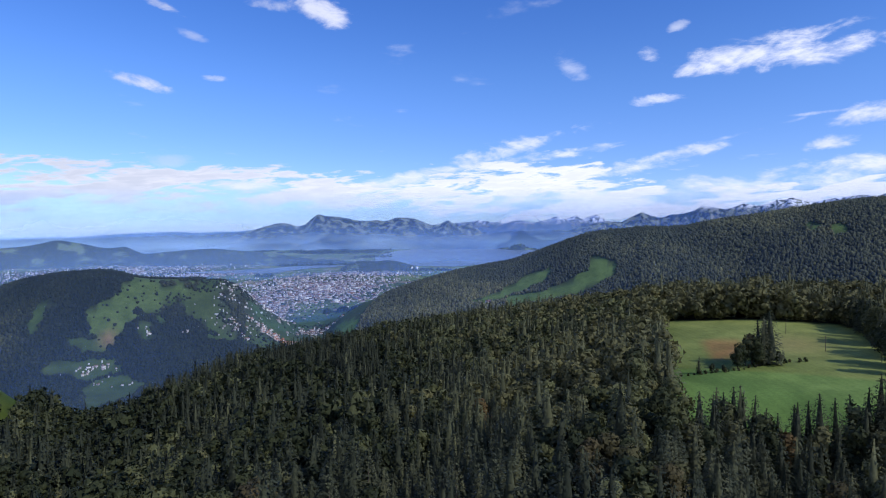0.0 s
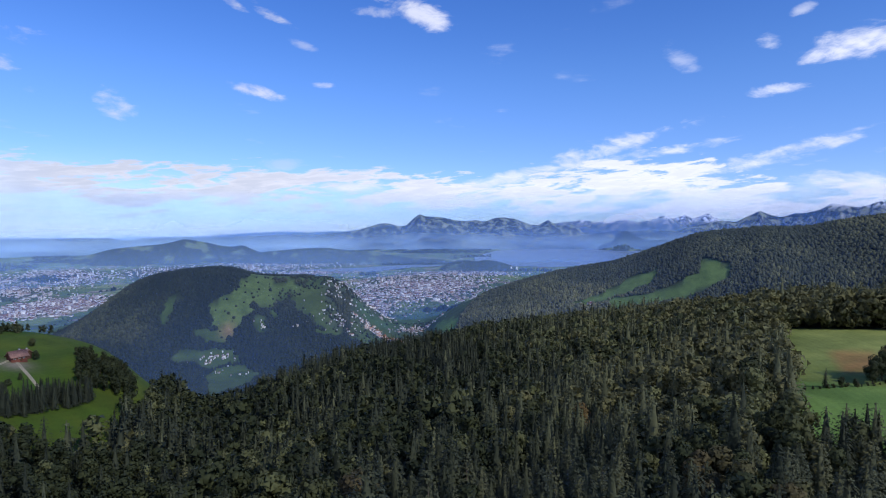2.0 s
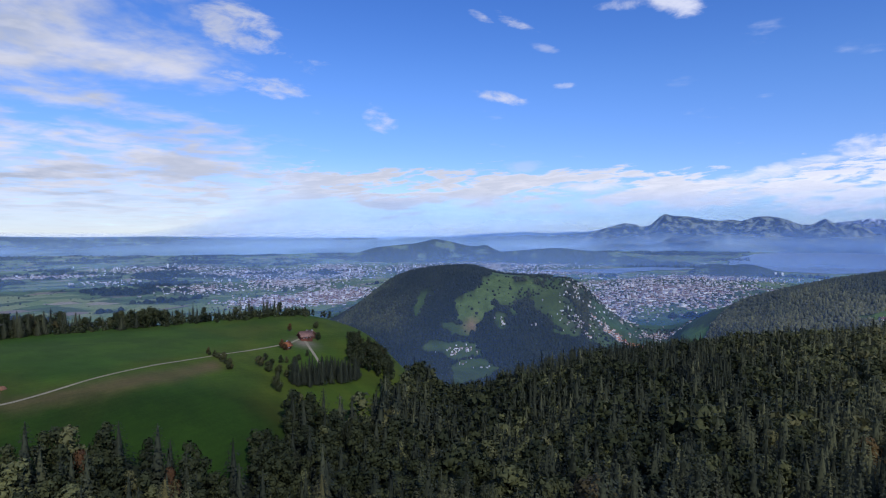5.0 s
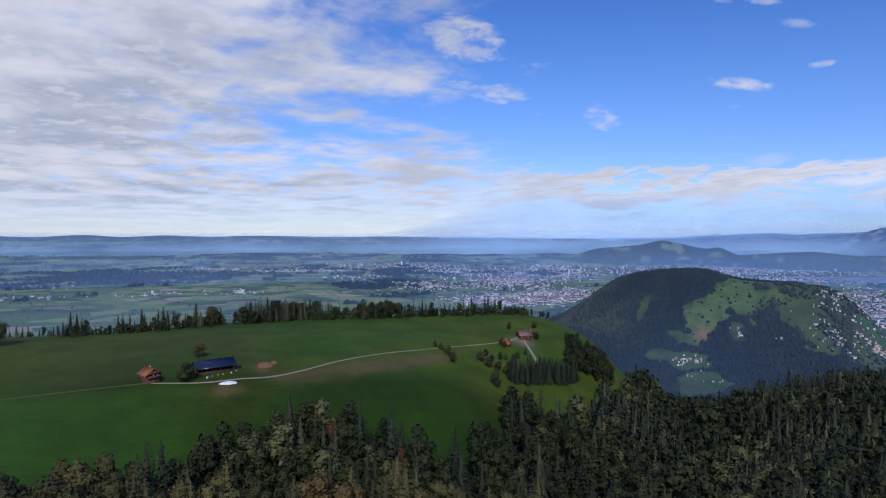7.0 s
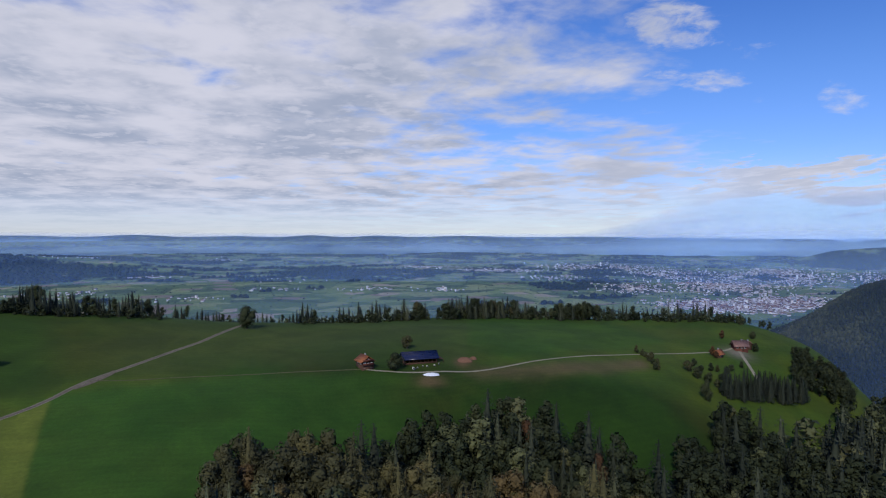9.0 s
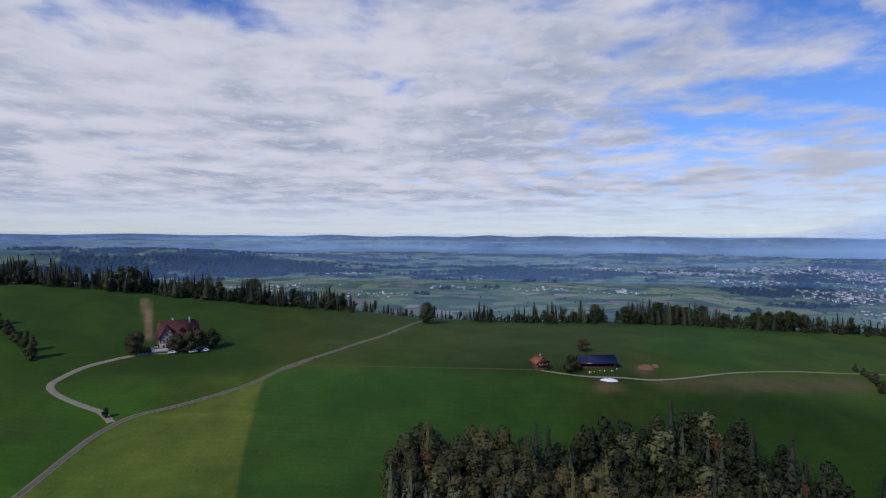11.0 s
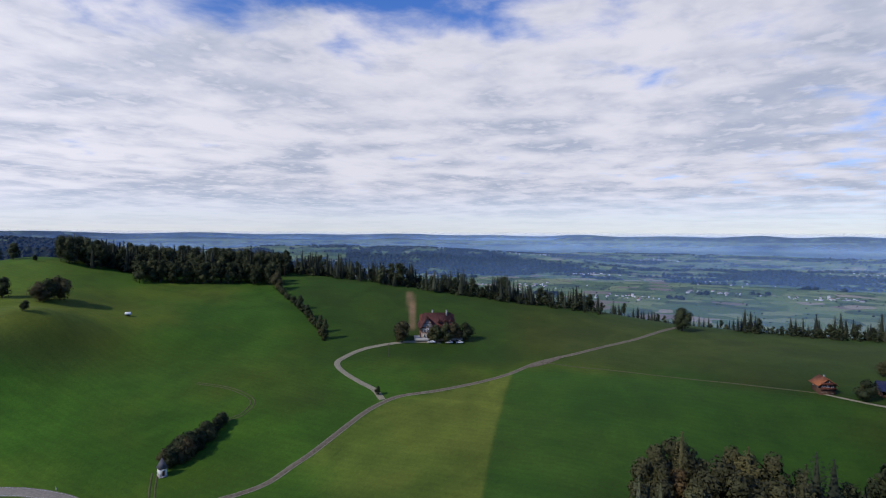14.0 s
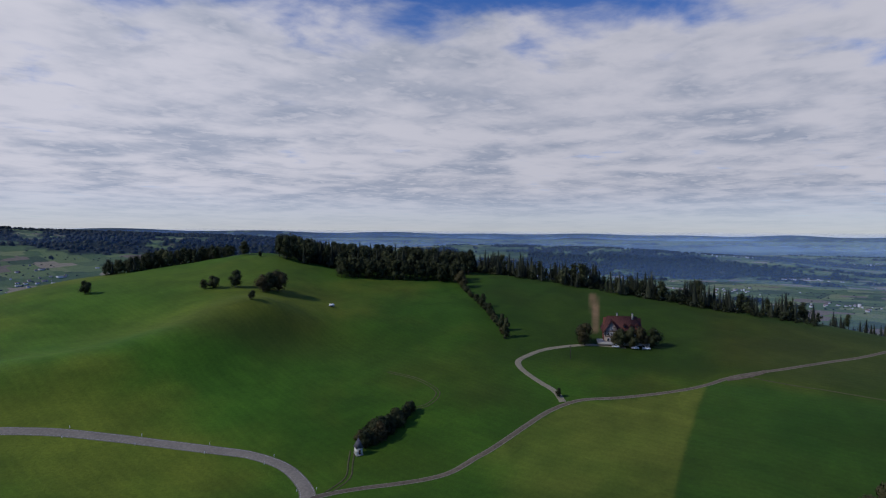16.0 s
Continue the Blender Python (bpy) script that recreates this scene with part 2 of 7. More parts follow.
Z_CREST = line([(-40, 16), (-30, 18), (-20, 12), (-10, -6), (0, -19), (10, -31), (20, -38), (26, -47), (31, -58), (36.5, -26), (38.4, -7), (39.2, -1), (41.9, 6), (45.2, 14), (46.8, 15.5), (50, 12), (60, 12), (70, 15),
                (80, 15.5), (90, 18.5), (95, 23), (100, 27), (105, 31), (110, 36), (115, 40), (120, 44), (127, 49), (140, 54), (146, 64), (150, 58), (160, 48), (166, 39),
                (170, 34), (215, 25), (270, 10)], 1.5)
RIDGE_DARK = line([(-60, 140), (-36.5, 133), (-34, 127), (-32, 122), (-30, 114), (-28, 108), (-26, 101), (-23.8, 95), (-21.5, 82), (-18.6, 89), (-16.6, 83), (-14.1, 77), (-11.5, 57), (-9.4, 39), (-7.9, 26),
                   (-6.2, 14), (-3.6, 2), (-0.8, -8), (2.4, -29), (4.6, -47), (7.3, -72), (10, -110), (13, -190), (180, -190), (270, 100)], 0.8)
RIDGE_TOWN = line([(8, -170), (14, -160), (16.5, -110), (18.1, -62), (19.3, -34), (20, -22), (21.4, -18), (22.4, -18), (23.3, -17), (25.6, -15), (27.1, -12), (28.1, -4), (29, 3), (30.2, 6), (32, 4), (33, 2), (34.5, -4),
                   (36.6, -17), (38.2, -46), (40.3, -87), (42.5, -118), (46, -170), (180, -170)], 0.5)
RIDGE_PLAIN = line([(92, -80), (95, -50), (100, -24), (106, -6), (112.5, 14), (118, 20), (123, 26), (130, 16), (140, -20), (150, -70), (270, -70)], 1.5)
RIDGE_BACK = line([(128, -120), (138, 0), (145, 58), (158, 72), (166, 84), (180, 90), (230, 80), (280, -60)], 2.0)


def hump(t):
    return np.where(np.abs(t) < 1, 0.5 + 0.5 * np.cos(np.pi * np.clip(t, -1, 1)), 0.0)


def soft_max(a, b, k):
    return 0.5 * (a + b + np.sqrt((a - b) ** 2 + k * k))


def land(x, y):
    """Height of the ground."""
    x, y = np.asarray(x, float), np.asarray(y, float)
    r = np.hypot(x, y)
    b = np.degrees(np.arctan2(-x, y))
    rc = R_CREST(b)
    knots = [np.zeros_like(r), np.full_like(r, 190.0), R_MID(b), rc, rc + 70, rc + 560]
    crest = Z_CREST(b)
    vals = [np.zeros_like(r), Z_NEAR(b), Z_MID(b), crest, crest - 9, floor_z(rc + 560)]
    slopes = [np.zeros_like(r)]
    for i in range(1, 5):
        slopes.append((vals[i + 1] - vals[i - 1]) / (knots[i + 1] - knots[i - 1]))
    slopes[3] = slopes[3] * 0.35 + 0.65 * (vals[3] - vals[2]) / (knots[3] - knots[2]) * 0.5
    slopes.append(np.full_like(r, 0.0606))
    z = floor_z(r)
    for i in range(5):
        w = knots[i + 1] - knots[i]
        t = np.clip((r - knots[i]) / w, 0, 1)
        h = vals[i] * (2 * t**3 - 3 * t**2 + 1) + w * slopes[i] * (t**3 - 2 * t**2 + t) + vals[i + 1] * (3 * t**2 - 2 * t**3) + w * slopes[i + 1] * (t**3 - t**2)
        z = np.where((r >= knots[i]) & (r < knots[i + 1]), h, z)
    z = z + (hills(x, y, 120, 2, 5) * 2.2 + hills(x, y, 38, 2, 6) * 0.5) * step(60, 200, r) * step(1200, 700, r)
    # the little knoll on the meadow
    kx, ky = spot(149, 345)
    z = z + 3.5 * np.exp(-(((x - kx) / 50) ** 2 + ((y - ky) / 40) ** 2))
    # its long spur, and the hollow beside it
    runs = [(spot(146.5, 334), 8.5), (spot(152, 300), 8.0), (spot(158, 279), 6.5), (spot(172, 277), 3.0)]
    spur = np.zeros_like(r)
    for ((sx, sy), s0), ((ex, ey), s1) in zip(runs, runs[1:]):
        t = np.clip(((x - sx) * (ex - sx) + (y - sy) * (ey - sy)) / ((ex - sx) ** 2 + (ey - sy) ** 2), 0, 1)
        off = np.hypot(x - sx - t * (ex - sx), y - sy - t * (ey - sy))
        spur = np.maximum(spur, (s0 + (s1 - s0) * t) * np.exp(-((off / 22) ** 2)))
    z = z + spur
    vx, vy = spot(159, 338)
    z = z - 4.5 * np.exp(-(((x - vx) / 46) ** 2 + ((y - vy) / 30) ** 2))
    hx, hy = spot(136, 300)
    z = z - 4.0 * np.exp(-(((x - hx) / 45) ** 2 + ((y - hy) / 38) ** 2))
    base = floor_z(r)
    rough = hills(x, y, 210, 5, 11, 0.55)

    def add(z, top, r0, front, back, wild, k):
        t = np.where(r < r0, (r - r0) / front, (r - r0) / back)
        h = base + (top - base) * hump(t) + rough * wild * hump(t * 0.8) * np.clip(np.abs(t) * 3.5, 0.15, 1.0)
        return np.where(np.abs(t) < 1.2, soft_max(z, h, k), z)

    z = add(z, RIDGE_DARK(b), 1300, 560, 500, 34, 6)
    z = add(z, RIDGE_TOWN(b), 1400, 330, 420, 26, 4)
    z = add(z, RIDGE_PLAIN(b), 3000, 480, 500, 9, 3)
    z = add(z, RIDGE_BACK(b), 2700, 1250, 700, 22, 5)
    # low swells far out on the plain
    far = step(1700, 2600, r)
    z = z + far * (6 + 5 * step(3200, 4300, r)) * np.maximum(hills(x, y, 520, 4, 31), -0.2)
    return z + 16 * np.exp(-(((r - 4300) / 170) ** 2)) * (0.5 + 0.6 * hills(b * 10, r * 0.02, 60, 4, 51)) + 14 * np.exp(-(((r - 3750) / 170) ** 2)) * np.maximum(hills(b * 10, r * 0.02, 90, 4, 57), 0)


def spot(b, r):
    """Plan position at a bearing (degrees, counted to the left from +y) and a distance."""
    return -r * math.sin(radians(b)), r * math.cos(radians(b))


def ground_at(x, y):
    return float(land(np.array([x]), np.array([y]))[0])


def mesh_object(name, verts, faces, mats, parent=None, smooth=False, index=None):
    """A mesh object out of arrays: verts (n, 3) and faces (m, 3 or 4)."""
    me = bpy.data.meshes.new(name)
    verts, faces = np.asarray(verts, np.float32), np.asarray(faces, np.int32)
    me.vertices.add(len(verts))
    me.vertices.foreach_set("co", verts.ravel())
    k = faces.shape[1]
    me.loops.add(faces.size)
    me.loops.foreach_set("vertex_index", faces.ravel())
    me.polygons.add(len(faces))
    me.polygons.foreach_set("loop_start", np.arange(0, faces.size, k, dtype=np.int32))
    if smooth:
        me.polygons.foreach_set("use_smooth", np.ones(len(faces), bool))
    for m in mats:
        me.materials.append(m)
    if index is not None:
        me.polygons.foreach_set("material_index", np.asarray(index, np.int32))
    me.update(calc_edges=True)
    ob = new(name, me)
    ob.parent = parent
    return ob


def float_layer(ob, name, values):
    a = ob.data.attributes.new(name, "FLOAT", "POINT")
    a.data.foreach_set("value", np.asarray(values, np.float32))


def tint_layer(ob, name, rgb):
    a = ob.data.attributes.new(name, "FLOAT_COLOR", "POINT")
    a.data.foreach_set("color", np.concatenate([rgb, np.ones((len(rgb), 1))], 1).astype(np.float32).ravel())


# where woods stand, in plan: the outer edge of the near wood, by bearing
WOOD_OUT = line([(-60, 300), (-40, 262), (-37, 258), (-33, 240), (-26, 236), (-22.6, 225), (-22.2, 190), (-21.3, 190), (-20.6, 300), (-20, 480), (-19, 640), (-8, 760), (30, 760), (35, 470), (37.2, 385), (39, 335), (41, 312),
                 (46, 292), (50, 244), (52, 226), (55, 240), (60, 254), (66, 252), (74, 238), (79, 232), (82, 212), (88, 206), (93, 182), (96, 120), (100, 0), (200, 0), (300, 200)], 0.5)


def wooded(x, y):
    """How far inside a wood a place lies: above 0 is wood."""
    r = np.hypot(x, y)
    b = np.degrees(np.arctan2(-x, y))
    near = WOOD_OUT(b) + hills(x, y, 26, 2, 3) * 7 - r
    back = np.where((b < -19) & (b > -80), np.minimum(r - 478 - hills(x, y, 40, 2, 8) * 8 + step(-33, -40, b) * 90, 760 - r), -50)
    return np.maximum(near, back)


# ---------------------------------------------------------------- ground sheet
cols = np.concatenate([np.arange(-42, 172, 0.3), np.arange(172, 318, 2.0)])
rings = np.concatenate([np.linspace(0.02, 100, 16), np.exp(np.arange(math.log(104), math.log(4920), 0.019)), [4920]])
gb, gr = np.meshgrid(np.radians(cols), rings)
gx, gy = -np.sin(gb) * gr, np.cos(gb) * gr
gz = land(gx, gy)
nr, nc = gx.shape
i, j = np.meshgrid(np.arange(nr - 1), np.arange(nc), indexing="ij")
j2 = (j + 1) % nc
quads = np.stack([i * nc + j, i * nc + j2, (i + 1) * nc + j2, (i + 1) * nc + j], -1).reshape(-1, 4)[:, ::-1]
# ---------------------------------------------------------------- plan helpers
def inside(b, r, ring):
    """Which places lie in an area given by its corners (bearing, distance)."""
    hit = np.zeros(np.shape(b), bool)
    far_ = np.maximum(r - 700, 0) / 400
    b, r = b + 0.35 * far_ * hills(b * 14, r, 18, 2, 91), r + 12 * far_ * hills(b * 14, r, 22, 2, 92)
    for (b0, r0), (b1, r1) in zip(ring, ring[1:] + ring[:1]):
        cross = (r0 > r) != (r1 > r)
        with np.errstate(divide="ignore", invalid="ignore"):
            at = (b1 - b0) * (r - r0) / (r1 - r0) + b0
        hit ^= cross & (b < at)
    return hit


def soft_inside(b, r, ring):
    """The same with a soft edge, a few paces wide."""
    return sum(inside(b + db, r + dr, ring) for db in (-0.3, 0.0, 0.3) for dr in (-5, -2, 2, 5)) / 12.0


def polar(x, y):
    return np.degrees(np.arctan2(-np.asarray(x, float), y)), np.hypot(x, y)


RIDGE_FIELDS = [[(1.4, 1060), (-1.9, 1080), (-3.5, 1111), (-5.2, 1142), (-7.8, 1170), (-10.0, 1166), (-10.2, 1150), (-7.8, 1116), (-5.0, 1098), (-2.4, 1064), (0.6, 1036)],
                [(-4.6, 1092), (-6.2, 1102), (-9.4, 1106), (-11.5, 1114), (-13.6, 1126), (-14.1, 1158), (-16.4, 1142), (-16.4, 1106), (-14.6, 1082), (-12.1, 1074), (-9.4, 1074), (-6.2, 1066), (-3.5, 1054), (-1.9, 1048)],
                [(-33.0, 1168), (-34.3, 1166), (-34.3, 1144), (-33.0, 1147)], [(-31.4, 1182), (-32.4, 1168), (-32.0, 1160), (-31.0, 1172)], [(-26.4, 1182), (-27.2, 1168), (-26.9, 1162), (-26.2, 1172)]]
TOWN_FIELDS = [[(28.4, 1340), (26.9, 1430), (23.1, 1430), (22.6, 1349), (24.2, 1294), (23.4, 1276), (26.5, 1269), (28.0, 1236), (28.4, 1217), (28.9, 1191), (29.9, 1193), (30.5, 1215), (31.1, 1222), (30.7, 1264), (29.6, 1282), (28.4, 1309)],
               [(34.4, 1299), (33.6, 1301), (32.7, 1275), (33.5, 1263), (34.1, 1243), (34.7, 1231), (35.0, 1250), (34.4, 1275)], [(26.0, 1268), (24.0, 1261), (23.8, 1230), (25.2, 1236)], [(32.3, 1216), (30.3, 1205), (29.1, 1190), (29.5, 1170), (31.5, 1183)]]
VALLEY_CLEAR = [[(31.5, 1105), (30.8, 1122), (28.1, 1118), (26.5, 1105), (27.5, 1041), (29.2, 1011), (31.2, 980)], [(34.6, 1162), (33.5, 1168), (31.2, 1172), (29.1, 1164), (28.5, 1141), (28.9, 1122), (31.6, 1130)]]
TOWN_SLOPE = [(24.2, 1300), (22.6, 1360), (22.4, 1440), (18.0, 1500), (5, 1700), (5, 1180), (10, 1180), (18, 1200), (24.0, 1196), (27.3, 1216), (27.3, 1242), (25.6, 1246), (23.4, 1262)]


def far_wood(x, y):
    """Woods beyond the near hill: True where trees stand."""
    b, r = polar(x, y)
    n = hills(x, y, 70, 3, 61)
    ridge = (b < 8.6 - 0.012 * (r - 1100)) & (b > -70) & (r > 760) & (r < 1420)
    for ring in RIDGE_FIELDS:
        ridge &= ~inside(b, r, ring)
    hill = (b > 18.4) & (b < 45) & (r > 1100 + 30 * n) & (r < 1480)
    grove = n + 0.6 * hills(x, y, 24, 2, 66)
    hill &= ~inside(b, r, TOWN_SLOPE) | (grove > 0.16)
    for ring in TOWN_FIELDS:
        hill &= ~inside(b, r, ring) | (grove > 0.62)
    vale = (b > -6) & (b < 46) & (r > 640) & (r < np.interp(b, [9, 12, 17.7, 20, 25, 28.5, 33, 36.7, 40], [1100, 1180, 1205, 1190, 1186, 1178, 1186, 1230, 1250]) + 12 * n)
    vale &= ~((b < 10.5) & (r > 1110))
    for ring in VALLEY_CLEAR:
        vale &= ~inside(b, r, ring)
        hill &= ~inside(b, r, ring)
    return ridge | hill | vale


def true_plan(x, y):
    r = np.hypot(x, y)
    k = true_far(r) / np.maximum(r, 1)
    return x * k, y * k


# towns: bearing, distance, spread in bearing, spread in distance, houses
TOWNS = [(11.5, 2050, 5.5, 260, 1900), (17.5, 1700, 3.0, 220, 700), (8, 2380, 5.0, 100, 620), (19.2, 1320, 1.7, 50, 80), (19.4, 1238, 1.8, 24, 60), (15.4, 1290, 2.6, 18, 230), (12.2, 1400, 2.0, 30, 90), (23.0, 1225, 1.2, 14, 24), (26.2, 1226, 0.8, 10, 18),
         (30.9, 1144, 1.7, 10, 28), (29.4, 1154, 0.8, 8, 10), (28.3, 1098, 1.1, 8, 6), (30.5, 1108, 0.5, 6, 5), (22, 2520, 3.5, 40, 300), (28, 2760, 6.0, 200, 900), (22, 2900, 4.5, 150, 480), (35, 2650, 2.6, 180, 260), (47, 1830, 3.6, 60, 750), (42, 1930, 2.8, 90, 700), (42, 2620, 2.5, 190, 1000),
         (46.5, 2280, 3.2, 170, 650), (50, 2600, 5.0, 160, 600), (54, 2150, 3.0, 110, 220), (56.5, 2830, 4.5, 90, 480), (66.5, 2660, 3.2, 50, 320), (73, 2800, 3.0, 40, 130), (61, 2420, 2.6, 60, 70), (98, 2520, 1.6, 16, 70),
         (103, 2960, 2.0, 60, 40), (92, 3150, 2.0, 60, 60), (87, 2120, 2.5, 40, 22), (79, 2080, 2.4, 36, 26), (95, 1950, 2.6, 50, 26), (72, 2050, 2.6, 50, 24), (103, 2150, 3.0, 60, 26), (84, 2400, 4, 70, 34),
         (6, 2900, 3.5, 90, 40), (163, 1900, 3.0, 160, 40)]


def town_share(x, y):
    b, r = polar(x, y)
    s = np.zeros(np.shape(b))
    for tb, tr, sb_, sr, n in TOWNS:
        s = np.maximum(s, np.exp(-(((b - tb) / (1.25 * sb_)) ** 2 + ((r - tr) / (1.25 * sr)) ** 2)) * min(1, n / 120))
    return s


def plain_wood(x, y):
    """Copses and belts of wood on the plain."""
    b, r = polar(x, y)
    tx, ty = true_plan(x, y)
    n = 0.6 * hills(tx, ty, 900, 4, 77, 0.6) + 0.45 * hills(tx, ty, 330, 3, 78, 0.6)
    thick = 0.15 - 0.10 * step(2200, 2500, r) + 0.35 * step(0.1, 0.5, town_share(x, y)) - 0.16 * np.exp(-(((r - 2550) / 260) ** 2)) * (b > 40)
    thick = thick - 0.02 * step(2600, 2900, r) * (b > 92) * (b < 130) - 0.2 * (b > 140)
    thick = thick + 0.12 * ((b > 78) & (r < 2350))
    w = (n > thick) & (r > 1500) & (r < 4300)
    return w & ~((b > 4) & (b < 24) & (r > 2480) & (r < 2780)) & ~((b > -14) & (b < 5) & (r > 2500))


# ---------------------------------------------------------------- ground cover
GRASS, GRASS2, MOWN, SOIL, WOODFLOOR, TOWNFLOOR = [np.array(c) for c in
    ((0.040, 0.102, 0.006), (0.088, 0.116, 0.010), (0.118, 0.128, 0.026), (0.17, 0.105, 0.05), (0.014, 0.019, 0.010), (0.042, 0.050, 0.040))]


def cover_of(x, y):
    b, r = polar(x, y)
    n = hills(x, y, 75, 4, 21)
    fine = hills(x, y, 14, 3, 22)

    def lay(c, share, colour):
        share = np.clip(share, 0, 1)[..., None]
        return c * (1 - share) + colour * share

    c = lay(np.ones(x.shape + (3,)) * GRASS, step(-0.4, 0.65, n + 0.3 * fine + 0.5 * hills(x, y, 170, 2, 23)), GRASS2)
    # cloud shade and sunshine over the meadow, multiplied into the grass colour
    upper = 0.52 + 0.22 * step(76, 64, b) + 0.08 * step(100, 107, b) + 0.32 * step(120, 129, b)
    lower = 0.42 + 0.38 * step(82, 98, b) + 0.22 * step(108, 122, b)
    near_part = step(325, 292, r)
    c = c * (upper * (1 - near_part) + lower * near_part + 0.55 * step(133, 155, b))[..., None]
    # drier tops and shoulders
    dry = np.exp(-(((b - 152) / 12) ** 2 + ((r - 430) / 60) ** 2)) + np.exp(-(((b - 146) / 9) ** 2 + ((r - 325) / 16) ** 2)) + 0.8 * np.exp(-(((b - 128) / 6) ** 2 + ((r - 285) / 22) ** 2))
    dry = dry + 0.7 * np.exp(-(((b - 82) / 15) ** 2 + ((r - 390) / 40) ** 2)) + 0.8 * np.exp(-(((b - 57) / 11) ** 2 + ((r - 425) / 55) ** 2)) + 0.5 * np.exp(-(((b - 133) / 7) ** 2 + ((r - 205) / 16) ** 2))
    c = lay(c, dry * (0.55 + 0.3 * n), GRASS2 * np.array([1.12, 0.92, 0.9]))
    # sunny slope behind the knoll's spur, painted as lighter grass
    lime = np.exp(-(((b - 160) / 8) ** 2 + ((r - 345) / 45) ** 2))
    c = lay(c, lime * (0.7 + 0.3 * fine), np.array([0.085, 0.165, 0.014]))
    # shaded front of the spur painted darker, and one more dark patch
    dark = np.exp(-(((b - 146) / 12) ** 2 + ((r - 305) / 15) ** 2)) + np.exp(-(((b - 124.5) / 3.5) ** 2 + ((r - 262) / 16) ** 2))
    c = lay(c, dark * (0.55 + 0.35 * n), np.array([0.055, 0.066, 0.010]))
    lawn = step(103, 107, b) * step(128, 123, b) * step(296, 312, r)
    c = lay(c, lawn * (0.7 + 0.25 * n), GRASS * np.array([0.74, 0.66, 0.8]))
    ridge_top = step(69.0, 69.6, b) * step(104, 97, b) * step(302, 316, r + 6 * n)
    c = lay(c, ridge_top * (0.45 + 0.3 * n), np.array([0.052, 0.074, 0.013]))
    # the mown field below the road and its straight edge
    edge = 105.3 + (282 - r) * 0.0245
    road_r = np.interp(b, [100, 103.4, 107.5, 112.3, 116.9, 121.1, 124.3, 128.1, 133.6], [330, 305, 280, 267, 260, 234, 215, 199, 192])
    mown = (step(-0.25, 0.25, b - edge) * step(1, -1, r - road_r + 2) * step(131, 125, b + 0.12 * (230 - r)))
    c = lay(c, mown * (0.62 + 0.25 * n + 0.2 * fine), MOWN * np.array([1.2, 1.3, 0.85]))
    # the deep green field beside it
    lush = step(72, 80, b) * step(0.25, -0.25, b - edge) * step(302, 288, r)
    c = lay(c, lush * (0.6 + 0.25 * n), np.array([0.030, 0.088, 0.008]))
    # fields round the farm
    brown = soft_inside(b, r, [(70, 300), (63, 318), (57.5, 336), (53.1, 360), (52.2, 345), (56.4, 318), (62, 300), (68, 293)])
    c = lay(c, brown * (0.85 + 0.2 * fine), np.array([0.098, 0.076, 0.030]))
    deep = soft_inside(b, r, [(69.2, 460), (69.2, 352), (60, 352), (55, 380), (51, 420), (55, 470), (62, 480)])
    c = lay(c, deep * (0.6 + 0.2 * n), GRASS * np.array([0.92, 0.86, 1.15]))
    yard = np.exp(-(((b - 72.9) / 1.3) ** 2 + ((r - 287) / 4.5) ** 2)) * 1.5 + np.exp(-(((b - 69.8) / 0.75) ** 2 + ((r - 314) / 7) ** 2)) * 1.5
    c = lay(c, yard * (0.7 + 0.4 * fine), SOIL * 0.85)
    farmyard = np.exp(-(((b - 45.3) / 1.1) ** 2 + ((r - 424) / 9) ** 2))
    c = lay(c, farmyard, np.array([0.2, 0.17, 0.13]))
    # the bare strip up the slope behind the big house
    strip_ = step(1.0, 0.55, np.abs(b - (114.85 + 0.004 * (r - 400))) / 0.42) * step(350, 358, r) * step(437, 430, r)
    c = lay(c, strip_ * (0.85 + 0.3 * fine), np.array([0.24, 0.155, 0.075]))
    # the meadow among the woods: pale mown grass, sunshine brightened into its colour
    side = (b < -19) & (b > -60)
    c = lay(c, side * step(300, 322, r + (b + 26) * -3.0) * (0.75 + 0.3 * n), np.array([0.25, 0.285, 0.075]))
    c = lay(c, (side & (r < 325)) * 0.8, np.array([0.135, 0.225, 0.05]))
    patch = soft_inside(b, r, [(-23.3, 402), (-26.6, 406), (-26.8, 352), (-24.4, 344)])
    c = lay(c, patch * (0.75 + 0.25 * fine), np.array([0.30, 0.155, 0.055]))
    c = lay(c, side * np.exp(-(((b + 30.5) / 2.6) ** 2 + ((r - 395) / 30) ** 2)) * 0.6, np.array([0.24, 0.19, 0.07]))
    c = lay(c, step(150, 105, r), GRASS * 0.8)
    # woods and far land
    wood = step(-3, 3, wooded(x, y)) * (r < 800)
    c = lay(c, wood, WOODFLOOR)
    c = lay(c, (r > 640) * 0.8, np.array([0.058, 0.085, 0.030]))
    for ring in RIDGE_FIELDS:
        c = lay(c, inside(b, r, ring) * 0.9, np.array([0.095, 0.15, 0.04]))
    c = lay(c, inside(b, r, [(10.6, 1215), (10.2, 1290), (8.6, 1200), (6.9, 1120), (7.9, 1092), (9.5, 1128)]) * 0.9, np.array([0.11, 0.19, 0.035]))
    c = lay(c, inside(b, r, TOWN_FIELDS[0]) * (0.75 + 0.35 * n + 0.2 * fine), np.array([0.085, 0.125, 0.034]))
    c = lay(c, inside(b, r, [(18.6, 1290), (15.0, 1660), (10.0, 1620), (9.0, 1300), (12.1, 1440), (17.2, 1306)]) * 0.8, np.array([0.055, 0.105, 0.045]))
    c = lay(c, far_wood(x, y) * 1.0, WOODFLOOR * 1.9)
